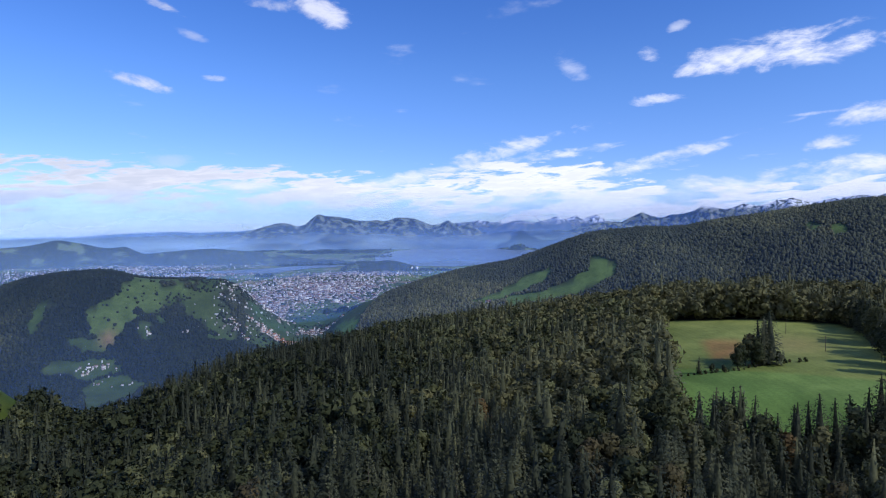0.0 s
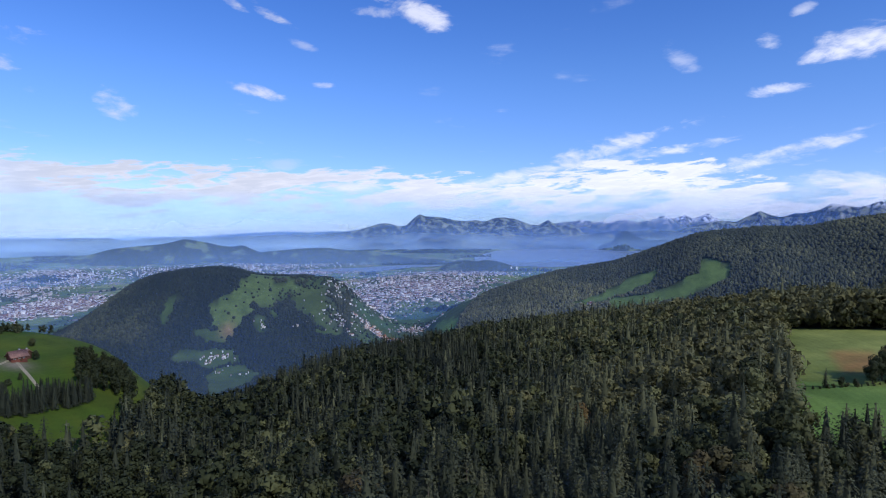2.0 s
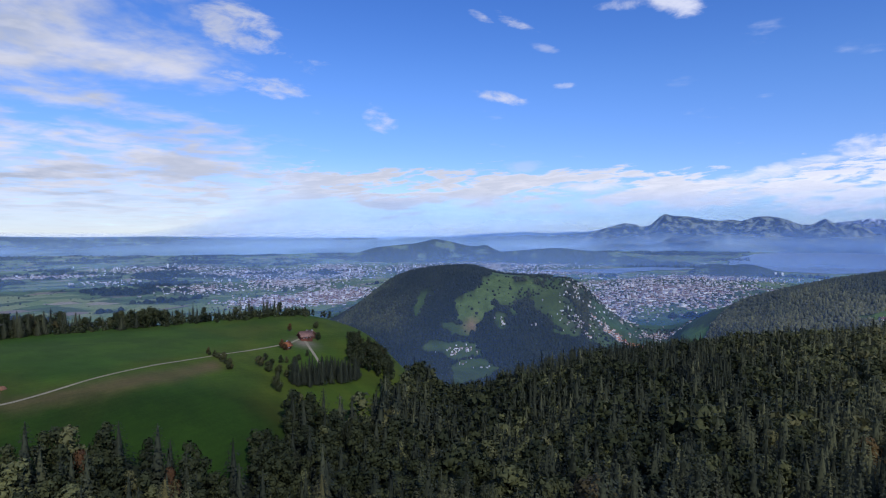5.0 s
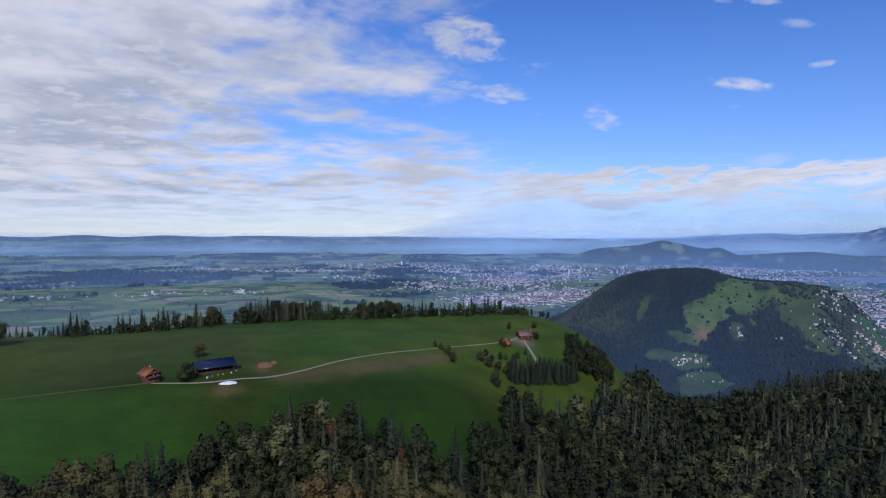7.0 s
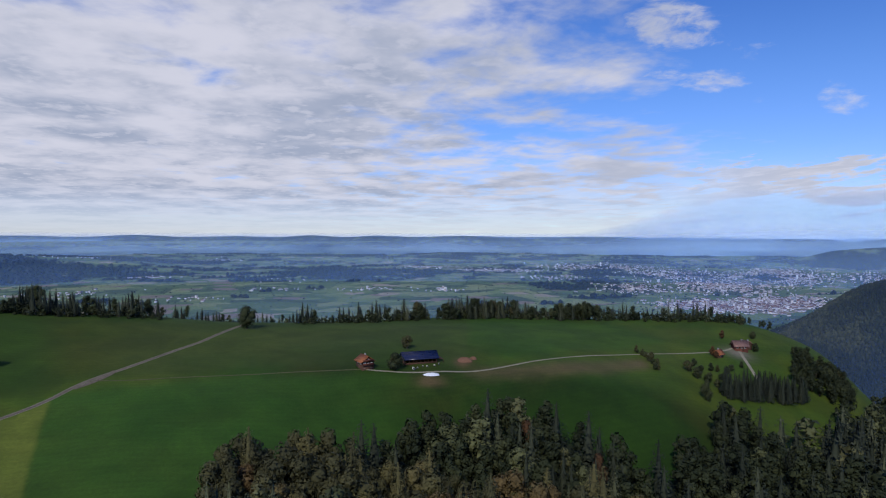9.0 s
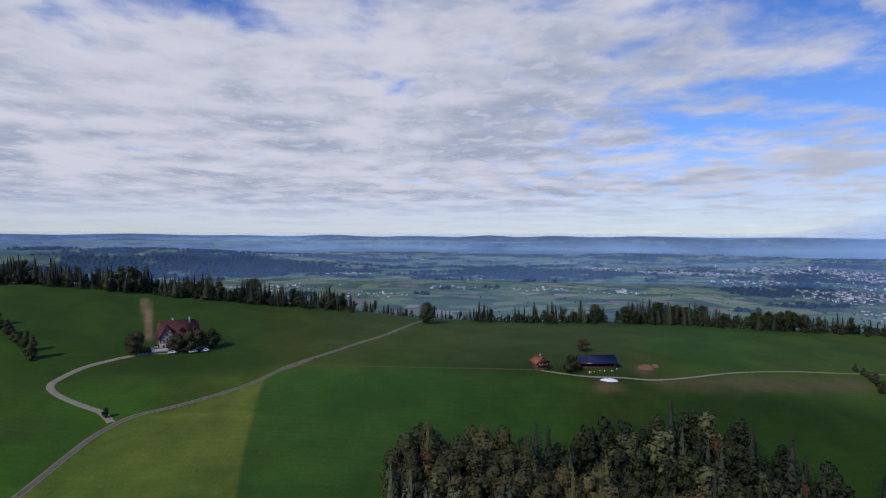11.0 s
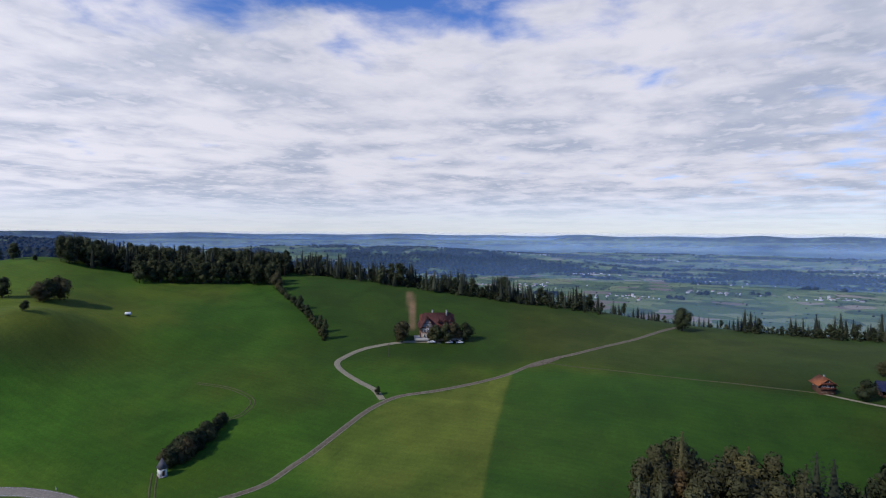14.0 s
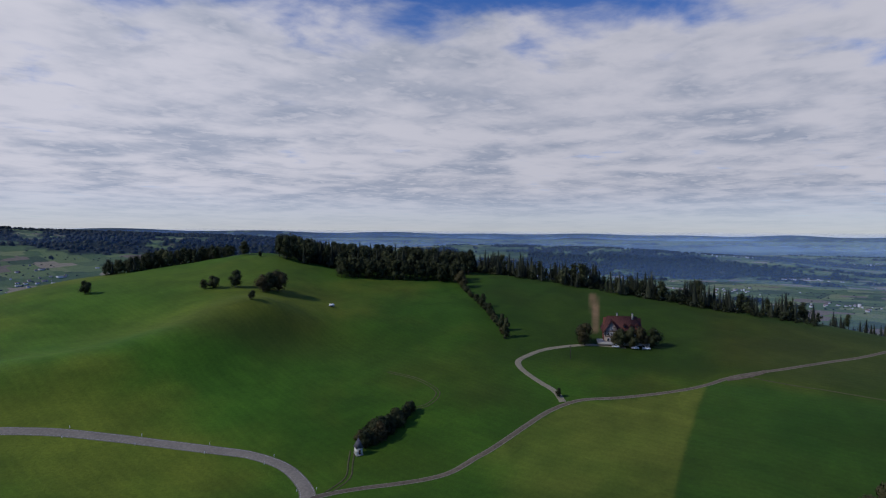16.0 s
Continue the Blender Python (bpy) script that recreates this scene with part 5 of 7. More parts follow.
LOW_RIDGE = [(36, -1.4), (42, -0.9), (48, -0.7), (56, -0.42), (61, -0.5), (66, -0.32), (70, -0.26), (75, -0.36), (79, -0.5), (84, -0.45), (88, -0.55), (92, -0.3), (95, -0.42), (100, -0.4), (104, -0.5), (110, -0.35), (116, -0.42), (122, -0.5),
             (128, -0.35), (134, -0.45), (141, -0.3), (150, -0.2), (158, -0.05), (163, 0.12), (168, 0.2)]
mountain("backdrop", [(b_, e_ - 0.12 - 0.55 * float(step(78, 90, b_)) * float(step(160, 150, b_))) for b_, e_ in LOW_RIDGE], 4050, 260, 300, 3, 33, "long low blue ridge beyond the plain", soft=0.7, size=220, mat=m_wooded)
def domes(b_):
    return -0.25 + sum(h_ * math.exp(-(((b_ - c_) / w_) ** 2)) for c_, w_, h_ in ((58, 7, 0.18), (70, 5, 0.22), (78, 2.6, 0.25), (84, 2.2, 0.28), (91, 4, 0.2), (99, 3, 0.3), (107, 4, 0.22), (116, 5, 0.34), (125, 4, 0.25), (134, 5, 0.36), (146, 6, 0.4), (158, 6, 0.5)))


mountain("backdrop", [(b_, domes(b_) - (0.9 if b_ < 38 else 0.0)) for b_ in range(30, 171)], 4650, 220, 160, 2.5, 39, "faint blue hills on the horizon", soft=0.4, size=160, mat=m_wooded)

# ---------------------------------------------------------------- the hazy air between the ridges
m_haze = bpy.data.materials.new("haze")
m_haze.use_nodes = True
T = m_haze.node_tree
T.nodes.clear()
zed = T.nodes.new("ShaderNodeSeparateXYZ")
link(T, where(T), zed.inputs[0])
att = T.nodes.new("ShaderNodeAttribute")
att.attribute_name = "thick"
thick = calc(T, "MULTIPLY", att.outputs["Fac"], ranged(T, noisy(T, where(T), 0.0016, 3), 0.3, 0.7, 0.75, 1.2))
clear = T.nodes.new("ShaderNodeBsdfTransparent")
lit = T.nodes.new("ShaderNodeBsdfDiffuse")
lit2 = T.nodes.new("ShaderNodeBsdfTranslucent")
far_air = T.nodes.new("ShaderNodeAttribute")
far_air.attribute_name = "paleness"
# haze colour given to the sheets: bluer near and high, paler far and low
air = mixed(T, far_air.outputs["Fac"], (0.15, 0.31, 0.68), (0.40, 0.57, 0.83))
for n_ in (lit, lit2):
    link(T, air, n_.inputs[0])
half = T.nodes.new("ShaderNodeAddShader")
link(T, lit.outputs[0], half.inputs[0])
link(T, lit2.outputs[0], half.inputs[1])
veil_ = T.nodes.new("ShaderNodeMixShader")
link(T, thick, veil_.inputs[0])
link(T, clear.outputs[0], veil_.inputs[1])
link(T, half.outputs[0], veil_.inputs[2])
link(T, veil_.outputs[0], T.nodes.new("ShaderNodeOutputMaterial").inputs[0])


def haze(r, share, top, rise):
    """A thin translucent sheet added all round to imitate air haze, thinning out upwards."""
    # finely folded, so that it catches the light alike from every side
    bs = np.concatenate([np.arange(-46, 174, 0.16), np.arange(174, 314, 1.0)])
    # the tops of the veil lie lower over the open plain than before the mountains
    open_ = step(44, 60, bs) * step(260, 220, bs)
    lid = EYE + r * np.tan(np.radians(rise + (min(rise, 0.3) - rise) * open_))
    tops = top + (min(top, 66.0) - top) * open_
    g1, g2 = np.meshgrid(np.radians(bs), np.arange(8.0))
    g2[0] = floor_z(r) - 40
    for k in range(4):
        g2[1 + k] = floor_z(r) + (np.maximum(tops, floor_z(r) + 4) - floor_z(r)) * k / 3
    for k in (1, 2, 3):
        g2[4 + k] = g2[4] + (lid - g2[4]) * k / 3
    fold = np.where(np.arange(len(bs)) % 2, 0.5, -0.5) * np.radians(0.16) * r
    rr = r * (1 + 0.045 * hills(np.degrees(g1) * 3, g2 * 0.2, 40, 3, int(r))) + fold
    x, y = -np.sin(g1) * rr, np.cos(g1) * rr
    n, m = g1.shape
    i, j = np.meshgrid(np.arange(n - 1), np.arange(m), indexing="ij")
    f = np.stack([i * m + j, i * m + (j + 1) % m, (i + 1) * m + (j + 1) % m, (i + 1) * m + j], -1).reshape(-1, 4)
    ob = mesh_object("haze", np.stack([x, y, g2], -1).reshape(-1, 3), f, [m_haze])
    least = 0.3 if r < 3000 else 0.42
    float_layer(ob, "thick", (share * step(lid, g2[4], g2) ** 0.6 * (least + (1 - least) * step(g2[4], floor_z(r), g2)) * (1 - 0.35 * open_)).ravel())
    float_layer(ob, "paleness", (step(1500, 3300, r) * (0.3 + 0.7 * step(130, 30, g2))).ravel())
    tagged(ob, "thin bluish haze hanging over the valley", "haze", kind="stuff")


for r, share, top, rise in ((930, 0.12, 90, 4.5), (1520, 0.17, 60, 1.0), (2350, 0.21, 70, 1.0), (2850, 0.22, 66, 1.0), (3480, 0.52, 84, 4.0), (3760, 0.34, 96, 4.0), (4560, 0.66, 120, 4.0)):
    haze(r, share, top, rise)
# ---------------------------------------------------------------- roads and tracks
def smooth_way(points, gap=2.5):
    """A smooth run of plan positions through (bearing, distance) points."""
    p = np.array([spot(b, r) for b, r in points])
    p = np.concatenate([[2 * p[0] - p[1]], p, [2 * p[-1] - p[-2]]])
    out_ = []
    for k in range(1, len(p) - 2):
        n = max(2, int(np.linalg.norm(p[k + 1] - p[k]) / gap))
        t = np.linspace(0, 1, n, endpoint=False)[:, None]
        a, b, c, d = p[k - 1], p[k], p[k + 1], p[k + 2]
        out_.append(0.5 * (2 * b + (c - a) * t + (2 * a - 5 * b + 4 * c - d) * t**2 + (3 * b - a - 3 * c + d) * t**3))
    return np.concatenate(out_ + [p[-2][None]])


def ribbon(name, way_, wide, lift, mat, across=4, parent=None, shift=0.0):
    d = np.gradient(way_, axis=0)
    d /= np.linalg.norm(d, axis=1)[:, None] + 1e-9
    side = np.stack([-d[:, 1], d[:, 0]], -1)
    v = []
    for t in np.linspace(-0.5, 0.5, across):
        q = way_ + side * (t * wide + shift)
        v.append(np.stack([q[:, 0], q[:, 1], land(q[:, 0], q[:, 1]) + lift * (1 if abs(t) < 0.49 else 0.35)], -1))
    v = np.stack(v, 1)
    n = len(way_)
    f = [(k * across + i, (k + 1) * across + i, (k + 1) * across + i + 1, k * across + i + 1) for k in range(n - 1) for i in range(across - 1)]
    return mesh_object(name, v.reshape(-1, 3), np.array(f), [mat], parent, smooth=True)


def surface(name, dark, light, scale, rough=0.95, spots=None):
    m, t, b = material(name, rough)
    p = where(t)
    c = mixed(t, ranged(t, noisy(t, p, scale, 5, 0.65), 0.3, 0.7), dark, light)
    c = mixed(t, 1.0, c, mixed(t, noisy(t, p, scale * 0.08, 3), (0.75, 0.75, 0.75), (1.25, 1.25, 1.25)), "MULTIPLY")
    link(t, c, b.inputs["Base Color"])
    bp = t.nodes.new("ShaderNodeBump")
    bp.inputs["Strength"].default_value, bp.inputs["Distance"].default_value = 0.4, 0.03
    link(t, noisy(t, p, scale * 3, 4), bp.inputs["Height"])
    link(t, bp.outputs[0], b.inputs["Normal"])
    return m


m_asphalt = surface("worn_asphalt", (0.24, 0.205, 0.155), (0.34, 0.295, 0.225), 1.2, 0.85)
m_lane = surface("old_lane_asphalt", (0.11, 0.088, 0.060), (0.19, 0.152, 0.106), 1.0, 0.9)
m_verge = surface("gravel_verge", (0.17, 0.155, 0.10), (0.28, 0.255, 0.185), 1.6)
m_gravel = surface("pale_gravel", (0.21, 0.185, 0.12), (0.33, 0.295, 0.20), 1.4)
m_track = surface("worn_grass_track", (0.06, 0.07, 0.022), (0.12, 0.112, 0.05), 0.9)
m_paint = surface("road_paint", (0.6, 0.6, 0.58), (0.8, 0.8, 0.78), 4.0, 0.7)

MAIN = smooth_way([(190, 262), (178, 250), (165.9, 235), (158.2, 224), (149.2, 213), (146.7, 210), (144.2, 204), (142.7, 196), (141.9, 186), (142.6, 172), (146, 150)])
LANE = smooth_way([(142.4, 183), (139.5, 187.5), (136.8, 190), (133.6, 192), (130.3, 195), (128.1, 199), (125.9, 208), (124.3, 215), (121.1, 234), (118.6, 250), (116.0, 261), (112.3, 267), (107.5, 280), (105.2, 290), (102.8, 306), (99.4, 323), (96.7, 343), (93.4, 372), (91.0, 414), (89.6, 440)])
DRIVE = smooth_way([(117.6, 258), (118.4, 269), (119.8, 278), (121.3, 290), (121.9, 301), (121.3, 310), (119.1, 324), (115.4, 334), (112, 335)])
WORN = smooth_way([(102.4, 307), (99, 302), (95, 301), (85.8, 299), (79.5, 300)])
FARM_WAY = smooth_way([(79.5, 300), (75.2, 296), (71.9, 298), (68.1, 302), (62.2, 326), (56.0, 358), (47.4, 412), (45.6, 433)])
FARM_LANE = smooth_way([(45.3, 432), (44.8, 416), (43.8, 389), (43.2, 372)])

for nm, w_, wide, mat, edge_, lab in (("road", MAIN, 4.4, m_asphalt, 5.2, "two-lane grey asphalt country road with dashed centre line"),
                                      ("road", LANE, 1.9, m_lane, 2.6, "narrow dark asphalt lane with pale gravel edges")):
    rd = tagged(ribbon(nm, w_, wide, 0.22, mat), lab, "road", kind="structure")
    tagged(ribbon("verge", w_, edge_, 0.13, m_verge, parent=rd), "pale gravel verge")
    if wide > 4:
        length = np.concatenate([[0], np.cumsum(np.linalg.norm(np.diff(w_, axis=0), axis=1))])
        for s0 in np.arange(20, length[-1] - 10, 9.0):
            tt = np.linspace(s0, s0 + 3, 4)
            seg = np.stack([np.interp(tt, length, w_[:, 0]), np.interp(tt, length, w_[:, 1])], -1)
            ribbon("road_marking", seg, 0.14, 0.27, m_paint, 2, rd)
        for sh in (-2.05, 2.05):
            ribbon("edge_line", w_, 0.12, 0.26, m_paint, 2, rd, sh)
tagged(ribbon("road", DRIVE, 3.0, 0.2, m_gravel), "curving pale gravel drive to the big house", "drive", kind="structure")
tagged(ribbon("road", FARM_WAY, 1.6, 0.2, m_gravel), "thin pale farm track across the meadow", "track", kind="structure")
tagged(ribbon("path", WORN, 1.3, 0.16, m_track), "faint worn track through the grass", "track", kind="structure")
tagged(ribbon("road", FARM_LANE, 2.1, 0.2, m_gravel), "short concrete lane below the farm", "track", kind="structure")
for pts in ([(140.2, 187), (138.2, 197), (137.9, 207), (137.7, 215)], [(132.0, 246), (130.6, 249), (129.6, 257), (129.8, 264), (131.7, 276), (134.3, 286)]):
    w_ = smooth_way(pts)
    for sh in (-0.8, 0.8):
        tagged(ribbon("path", w_, 0.6, 0.15, m_track, 4, None, sh), "worn wheel rut in the grass", "track", kind="structure")
# the link at the fork of the lane
tagged(ribbon("road", smooth_way([(103.6, 299), (102.2, 305), (101.0, 313), (100.6, 318)]), 2.6, 0.24, m_lane), "short branch joining the lane at the fork", "road", kind="structure")

# ---------------------------------------------------------------- tree lines, hedges and single trees
SPRUCE2 = [make_tree("spruce_tree", c, m_needle_own, trunk_piece(0.8, 0.014), "dark spruce in the row along the hill crest", "spruce", "trees along the crest") for c in FIR_FINE[:3]]
ASH2 = [make_tree("ash_tree", c, m_leaf_own, trunk_piece(0.6, 0.02, 4, 5), "dark green broad-leaved tree standing on the meadow", "tree", "trees on the meadow") for c in OAK_FINE]
CREST_LEAF = [make_tree("beech_tree", c, m_leaf_own, trunk_piece(0.6, 0.02, 4, 6), "dark broad-leaved tree in the row along the hill crest", "tree", "trees along the crest") for c in OAK_FINE[:3]]


def row_of(b0, b1, gap, depth0, depth1, h0, h1, leafy_share):
    """A belt of trees behind the crest of the near hill."""
    pts = []
    b = b0
    while b < b1:
        r = float(R_CREST(b)) + rng.uniform(depth0, depth1)
        clump = 0.5 + 0.9 * float(hills(np.array([b * 8.0]), np.array([3.0]), 9, 3, 17)[0])
        if rng.random() < 0.55 + clump:
            pts.append((*spot(b, r), rng.uniform(h0, h1) * (0.72 + 0.4 * min(1.0, max(0.0, clump))), rng.random() < leafy_share))
        b += math.degrees(gap / r) * rng.uniform(0.5, 1.5)
    return pts


belt = []
belt += row_of(43, 47, 2.6, 26, 60, 6, 10, 0.6)
belt += row_of(47, 58, 3.0, 14, 55, 9, 16, 0.3)
belt += row_of(57, 61, 1.6, 5, 30, 13, 18, 0.7)
belt += row_of(58, 66, 2.6, 12, 45, 8, 17, 0.45)
belt += row_of(66, 71.5, 1.7, 8, 34, 11, 20, 0.4)
belt += row_of(71, 86, 3.0, 14, 50, 7, 18, 0.3)
belt += row_of(85, 98, 2.4, 40, 80, 7, 11, 0.4)
belt += row_of(97, 104, 1.7, 12, 45, 12, 18, 0.25)
belt += row_of(103, 118, 1.5, 8, 45, 9, 19.5, 0.2)
belt += row_of(117, 129, 1.5, 6, 45, 10, 20, 0.2)
belt += row_of(148.6, 158.8, 1.2, 14, 40, 9.5, 14, 0.8)
# the belt behind the farm as trees of their own, the rest joined
own = [t for t in belt if 60 < polar(t[0], t[1])[0] < 76]
for x, y, h, lf in own[:150]:
    plant((CREST_LEAF if lf else SPRUCE2)[int(rng.integers(0, 3))], x, y, h, rng.uniform(1.0, 1.4), sink=0.3)
mass = [t for t in belt if t not in own[:150]]
# the wood on the hilltop
top = []
for _ in range(330):
    b = rng.uniform(126.5, 144.5)
    top.append((*spot(b, rng.uniform(474 - 6 * (b < 132), 545)), rng.uniform(14.5, 20.5), rng.random() < 0.55))
for _ in range(75):
    b = rng.uniform(127.2, 139.2)
    top.append((*spot(b, 438 + 0.45 * (b - 128) + rng.uniform(0, 15)), rng.uniform(11.5, 16.5), True))
mass += top
# undergrowth along the foot of the belt
scrub = row_of(45, 85, 1.3, 9, 30, 3.5, 6.5, 1.0) + row_of(97, 128, 1.3, 9, 30, 3.5, 6.5, 1.0) + row_of(148.8, 158.6, 1.3, 12, 30, 3.5, 5, 1.0)
wood("crest_scrub", np.array([t[:2] for t in scrub]), np.array([t[2] for t in scrub]), rng.uniform(0.1, 0.6, len(scrub)), [leaf_crown(s_, 3, 20, 0.6, -0.05, 0.12, (5, 3)) for s_ in (61, 62)], m_leaf, "dark undergrowth below the trees of the crest", stem=False)
mp, mh, ml = np.array([t[:2] for t in mass]), np.array([t[2] for t in mass]), np.array([t[3] for t in mass])
mt = np.clip(rng.normal(0.40, 0.16, len(mass)), 0, 0.7)
wood("crest_wood", mp[~ml], mh[~ml], mt[~ml], FIR_MID, m_needle, "dark spruces along the hill crest and hilltop")
wood("crest_wood", mp[ml], mh[ml], mt[ml], OAK, m_leaf, "dark broad-leaved trees along the hill crest and hilltop")
# the wood below the farm
strip_wood = [(*spot(40.3 + 6.0 * k / 60 + rng.uniform(-0.3, 0.3), 384 - 50 * k / 60 + rng.uniform(0, 14)), rng.uniform(10, 15)) for k in range(60)]
strip_leaf = [(*spot(rng.uniform(37.2, 41.2), rng.uniform(405, 452)), rng.uniform(8, 12)) for k in range(60)]
for nm, rows_, shp, mat_, lab in (("spruce_wood", strip_wood, FIR, m_needle, "dark strip of spruces below the farm"), ("beech_wood", strip_leaf, OAK, m_leaf, "dark leafy copse on the slope beside the farm")):
    wood(nm, np.array([t[:2] for t in rows_]), np.array([t[2] for t in rows_]), rng.uniform(0.02, 0.35, len(rows_)), shp, mat_, lab)
# trees of the meadow: bearing, distance, height, width
for b, r, h, w in ((146.9, 336, 5.2, 1.15), (145.4, 377, 12.5, 1.0), (144.6, 381, 14, 1.0), (145.9, 374, 11, 1.0), (148.3, 384, 12, 0.95), (150.2, 387, 8.5, 1.1), (151.0, 388, 6.5, 1.1), (146.2, 474, 4.5, 1.0),
                   (160.1, 406, 8.5, 1.0), (147.6, 487, 12, 1.2), (115.7, 333, 13.5, 0.85), (116.0, 338, 11, 0.9), (112.4, 334, 11.5, 0.95), (111.5, 335, 12, 0.85), (110.6, 337, 12.5, 0.9), (109.7, 340, 11.5, 0.95), (113.0, 335, 9, 0.9),
                   (127.3, 428, 13, 0.85), (125.3, 383, 9.5, 0.85), (123.5, 345, 11, 0.7), (123.1, 335, 12.5, 0.65), (124.6, 368, 8.5, 0.8), (118.05, 263, 4.6, 0.9),
                   (75.1, 336, 8.5, 1.0), (76.35, 299, 9.5, 1.05), (76.6, 301, 7, 1.0), (44.2, 467, 6, 1.1), (44.0, 437, 6.5, 1.1), (41.2, 458, 6, 1.0), (40.2, 452, 7, 1.1), (39.4, 448, 8, 1.1), (38.9, 440, 9, 1.2), (38.2, 446, 9, 1.2), (38.6, 430, 9, 1.1), (37.9, 425, 9, 1.2), (39.3, 436, 8, 1.2), (37.5, 440, 10, 1.2),
                   (49.3, 356, 6.5, 1.1), (48.5, 349, 6.5, 1.2), (47.6, 349, 6, 1.1), (46.9, 347, 5, 1.0), (48.8, 370, 5, 1.0), (47.4, 371, 5.5, 1.0), (46.1, 377, 5, 1.0), (47.7, 322, 11, 0.6), (46.9, 374, 4.5, 1.0), (45.0, 397, 4.5, 1.0), (48.2, 362, 4.5, 1.1), (45.8, 386, 4, 1.1), (46.5, 362, 4.5, 1.1),
                   (53.7, 377, 5, 0.8), (53.1, 370, 4.5, 0.9), (52.4, 359, 6, 0.9), (51.9, 350, 5, 0.9), (52.0, 342, 4, 1.0)):
    x, y = spot(b, r)
    plant(ASH2[int(rng.integers(0, 4))], x, y, h * 1.08, w * 1.12, sink=0.08 * h)
LIME = make_tree("lime_tree", leaf_crown(77, 18, 170, 0.52, 0.06, 0.020), m_leaf_own, trunk_piece(0.5, 0.03, 4, 8), "large round dark lime tree standing beside the lane", "tree")
plant(LIME, *spot(89.9, 413), 16.0, 1.0)
# hedges: low rounded bushes in a row
BUSH = [make_tree("bush", leaf_crown(s, 7, 110, 0.62, -0.05, 0.05), m_leaf_own, trunk_piece(0.4, 0.03, 3, s), "dense dark green bush in a meadow hedge", "bush", "bushes of the hedges") for s in (41, 42, 43)]


def hedge(points, gap, h0, h1):
    w_ = smooth_way(points, gap)
    for x, y in w_:
        plant(BUSH[int(rng.integers(0, 3))], x + rng.uniform(-0.7, 0.7), y + rng.uniform(-0.7, 0.7), rng.uniform(h0, h1), rng.uniform(0.85, 1.1), sink=0.2)


hedge([(127.2, 425), (126.4, 406), (125.4, 385), (124.6, 369), (123.6, 349), (123.0, 333)], 3.6, 2.6, 5.0)
hedge([(136.5, 218.5), (135.8, 222), (134.9, 227), (134.0, 231), (133.4, 235)], 2.0, 5.2, 7.6)
hedge([(136.0, 219), (135.2, 222.5), (134.2, 227)], 2.2, 5.0, 7.2)
hedge([(137.0, 221), (136.0, 225), (135.0, 229)], 2.6, 4.5, 6.6)
hedge([(133.0, 237), (132.5, 241), (132.1, 244)], 2.6, 3.8, 5.4)
hedge([(53.8, 380), (52.9, 366), (51.8, 344)], 4.5, 2.0, 3.5)
hedge([(-21.8, 305), (-24.3, 314), (-26.1, 321), (-28.4, 335), (-30.3, 345), (-31.3, 350)], 3.0, 1.2, 2.6)
# the clump on the side meadow
SIDE_FIR = [make_tree("spruce_tree", c, m_needle_own, trunk_piece(0.8, 0.014), "tall spruce in the clump on the side meadow", "spruce", "clump on the side meadow") for c in FIR_FINE[1:3]]
SIDE_LEAF = [make_tree("ash_tree", OAK_FINE[k], m_leaf_own, trunk_piece(0.5, 0.02, 4, 9), "leafy tree in the clump on the side meadow", "tree", "clump on the side meadow") for k in (0, 1)]
for b, r, h, w, fir in ((-28.75, 338, 28, 1.1, 1), (-28.2, 336, 25, 1.0, 1), (-27.9, 340, 22, 1.1, 1), (-28.5, 343, 24, 1.1, 1), (-27.4, 336, 17, 1.05, 0), (-26.9, 332, 15, 1.1, 0), (-27.8, 333, 16, 1.0, 0), (-26.3, 325, 12, 1.0, 0), (-23.2, 312, 9, 0.9, 1), (-24.3, 316, 5, 1.0, 0), (-29.4, 341, 7, 1.2, 0),
                        (-25.2, 318, 4, 1.0, 0)):
    x, y = spot(b, r)
    plant((SIDE_FIR if fir else SIDE_LEAF)[int(rng.integers(0, 2))], x, y, h, w, sink=0.2)
# spruces in front of the side meadow
for b, r, h in ((-22.9, 224, 16), (-23.6, 232, 13), (-24.6, 234, 24), (-25.3, 230, 25), (-26.0, 236, 25), (-26.8, 232, 26), (-27.5, 236, 24), (-28.4, 230, 24), (-29.3, 234, 21), (-30.6, 238, 23), (-31.6, 240, 24), (-32.4, 238, 28), (-33.5, 240, 26), (-34.6, 246, 24), (-35.4, 244, 28), (-36.3, 246, 32), (-37.0, 244, 33)):
    x, y = spot(b, r)
    plant(SPRUCES[int(rng.integers(0, 4))], x, y, h, rng.uniform(0.85, 1.0), sink=0.2)
for k in range(22):
    t = k / 21
    x, y = spot(-34.4 - 3.4 * t + rng.uniform(-0.5, 0.3), 480 - 140 * t + rng.uniform(-8, 8))
    plant((BEECHES if k % 3 == 0 else SPRUCES)[int(rng.integers(0, 4))], x, y, float(rng.uniform(18, 25)), rng.uniform(0.95, 1.15), sink=0.2)
for k in range(26):
    x, y = spot(-23.2 - 13.5 * k / 25 + rng.uniform(-0.3, 0.3), 208 + rng.uniform(-8, 12))
    plant(SPRUCES[int(rng.integers(0, 4))], x, y, float(rng.uniform(18, 23)), rng.uniform(0.95, 1.1), sink=0.2)
# autumn trees that stand out of the near wood
GOLD = make_tree("maple_tree", OAK_FINE[0], m_gold, trunk_piece(0.6, 0.02, 4, 3), "golden autumn maple among dark spruces", "tree", "autumn trees")
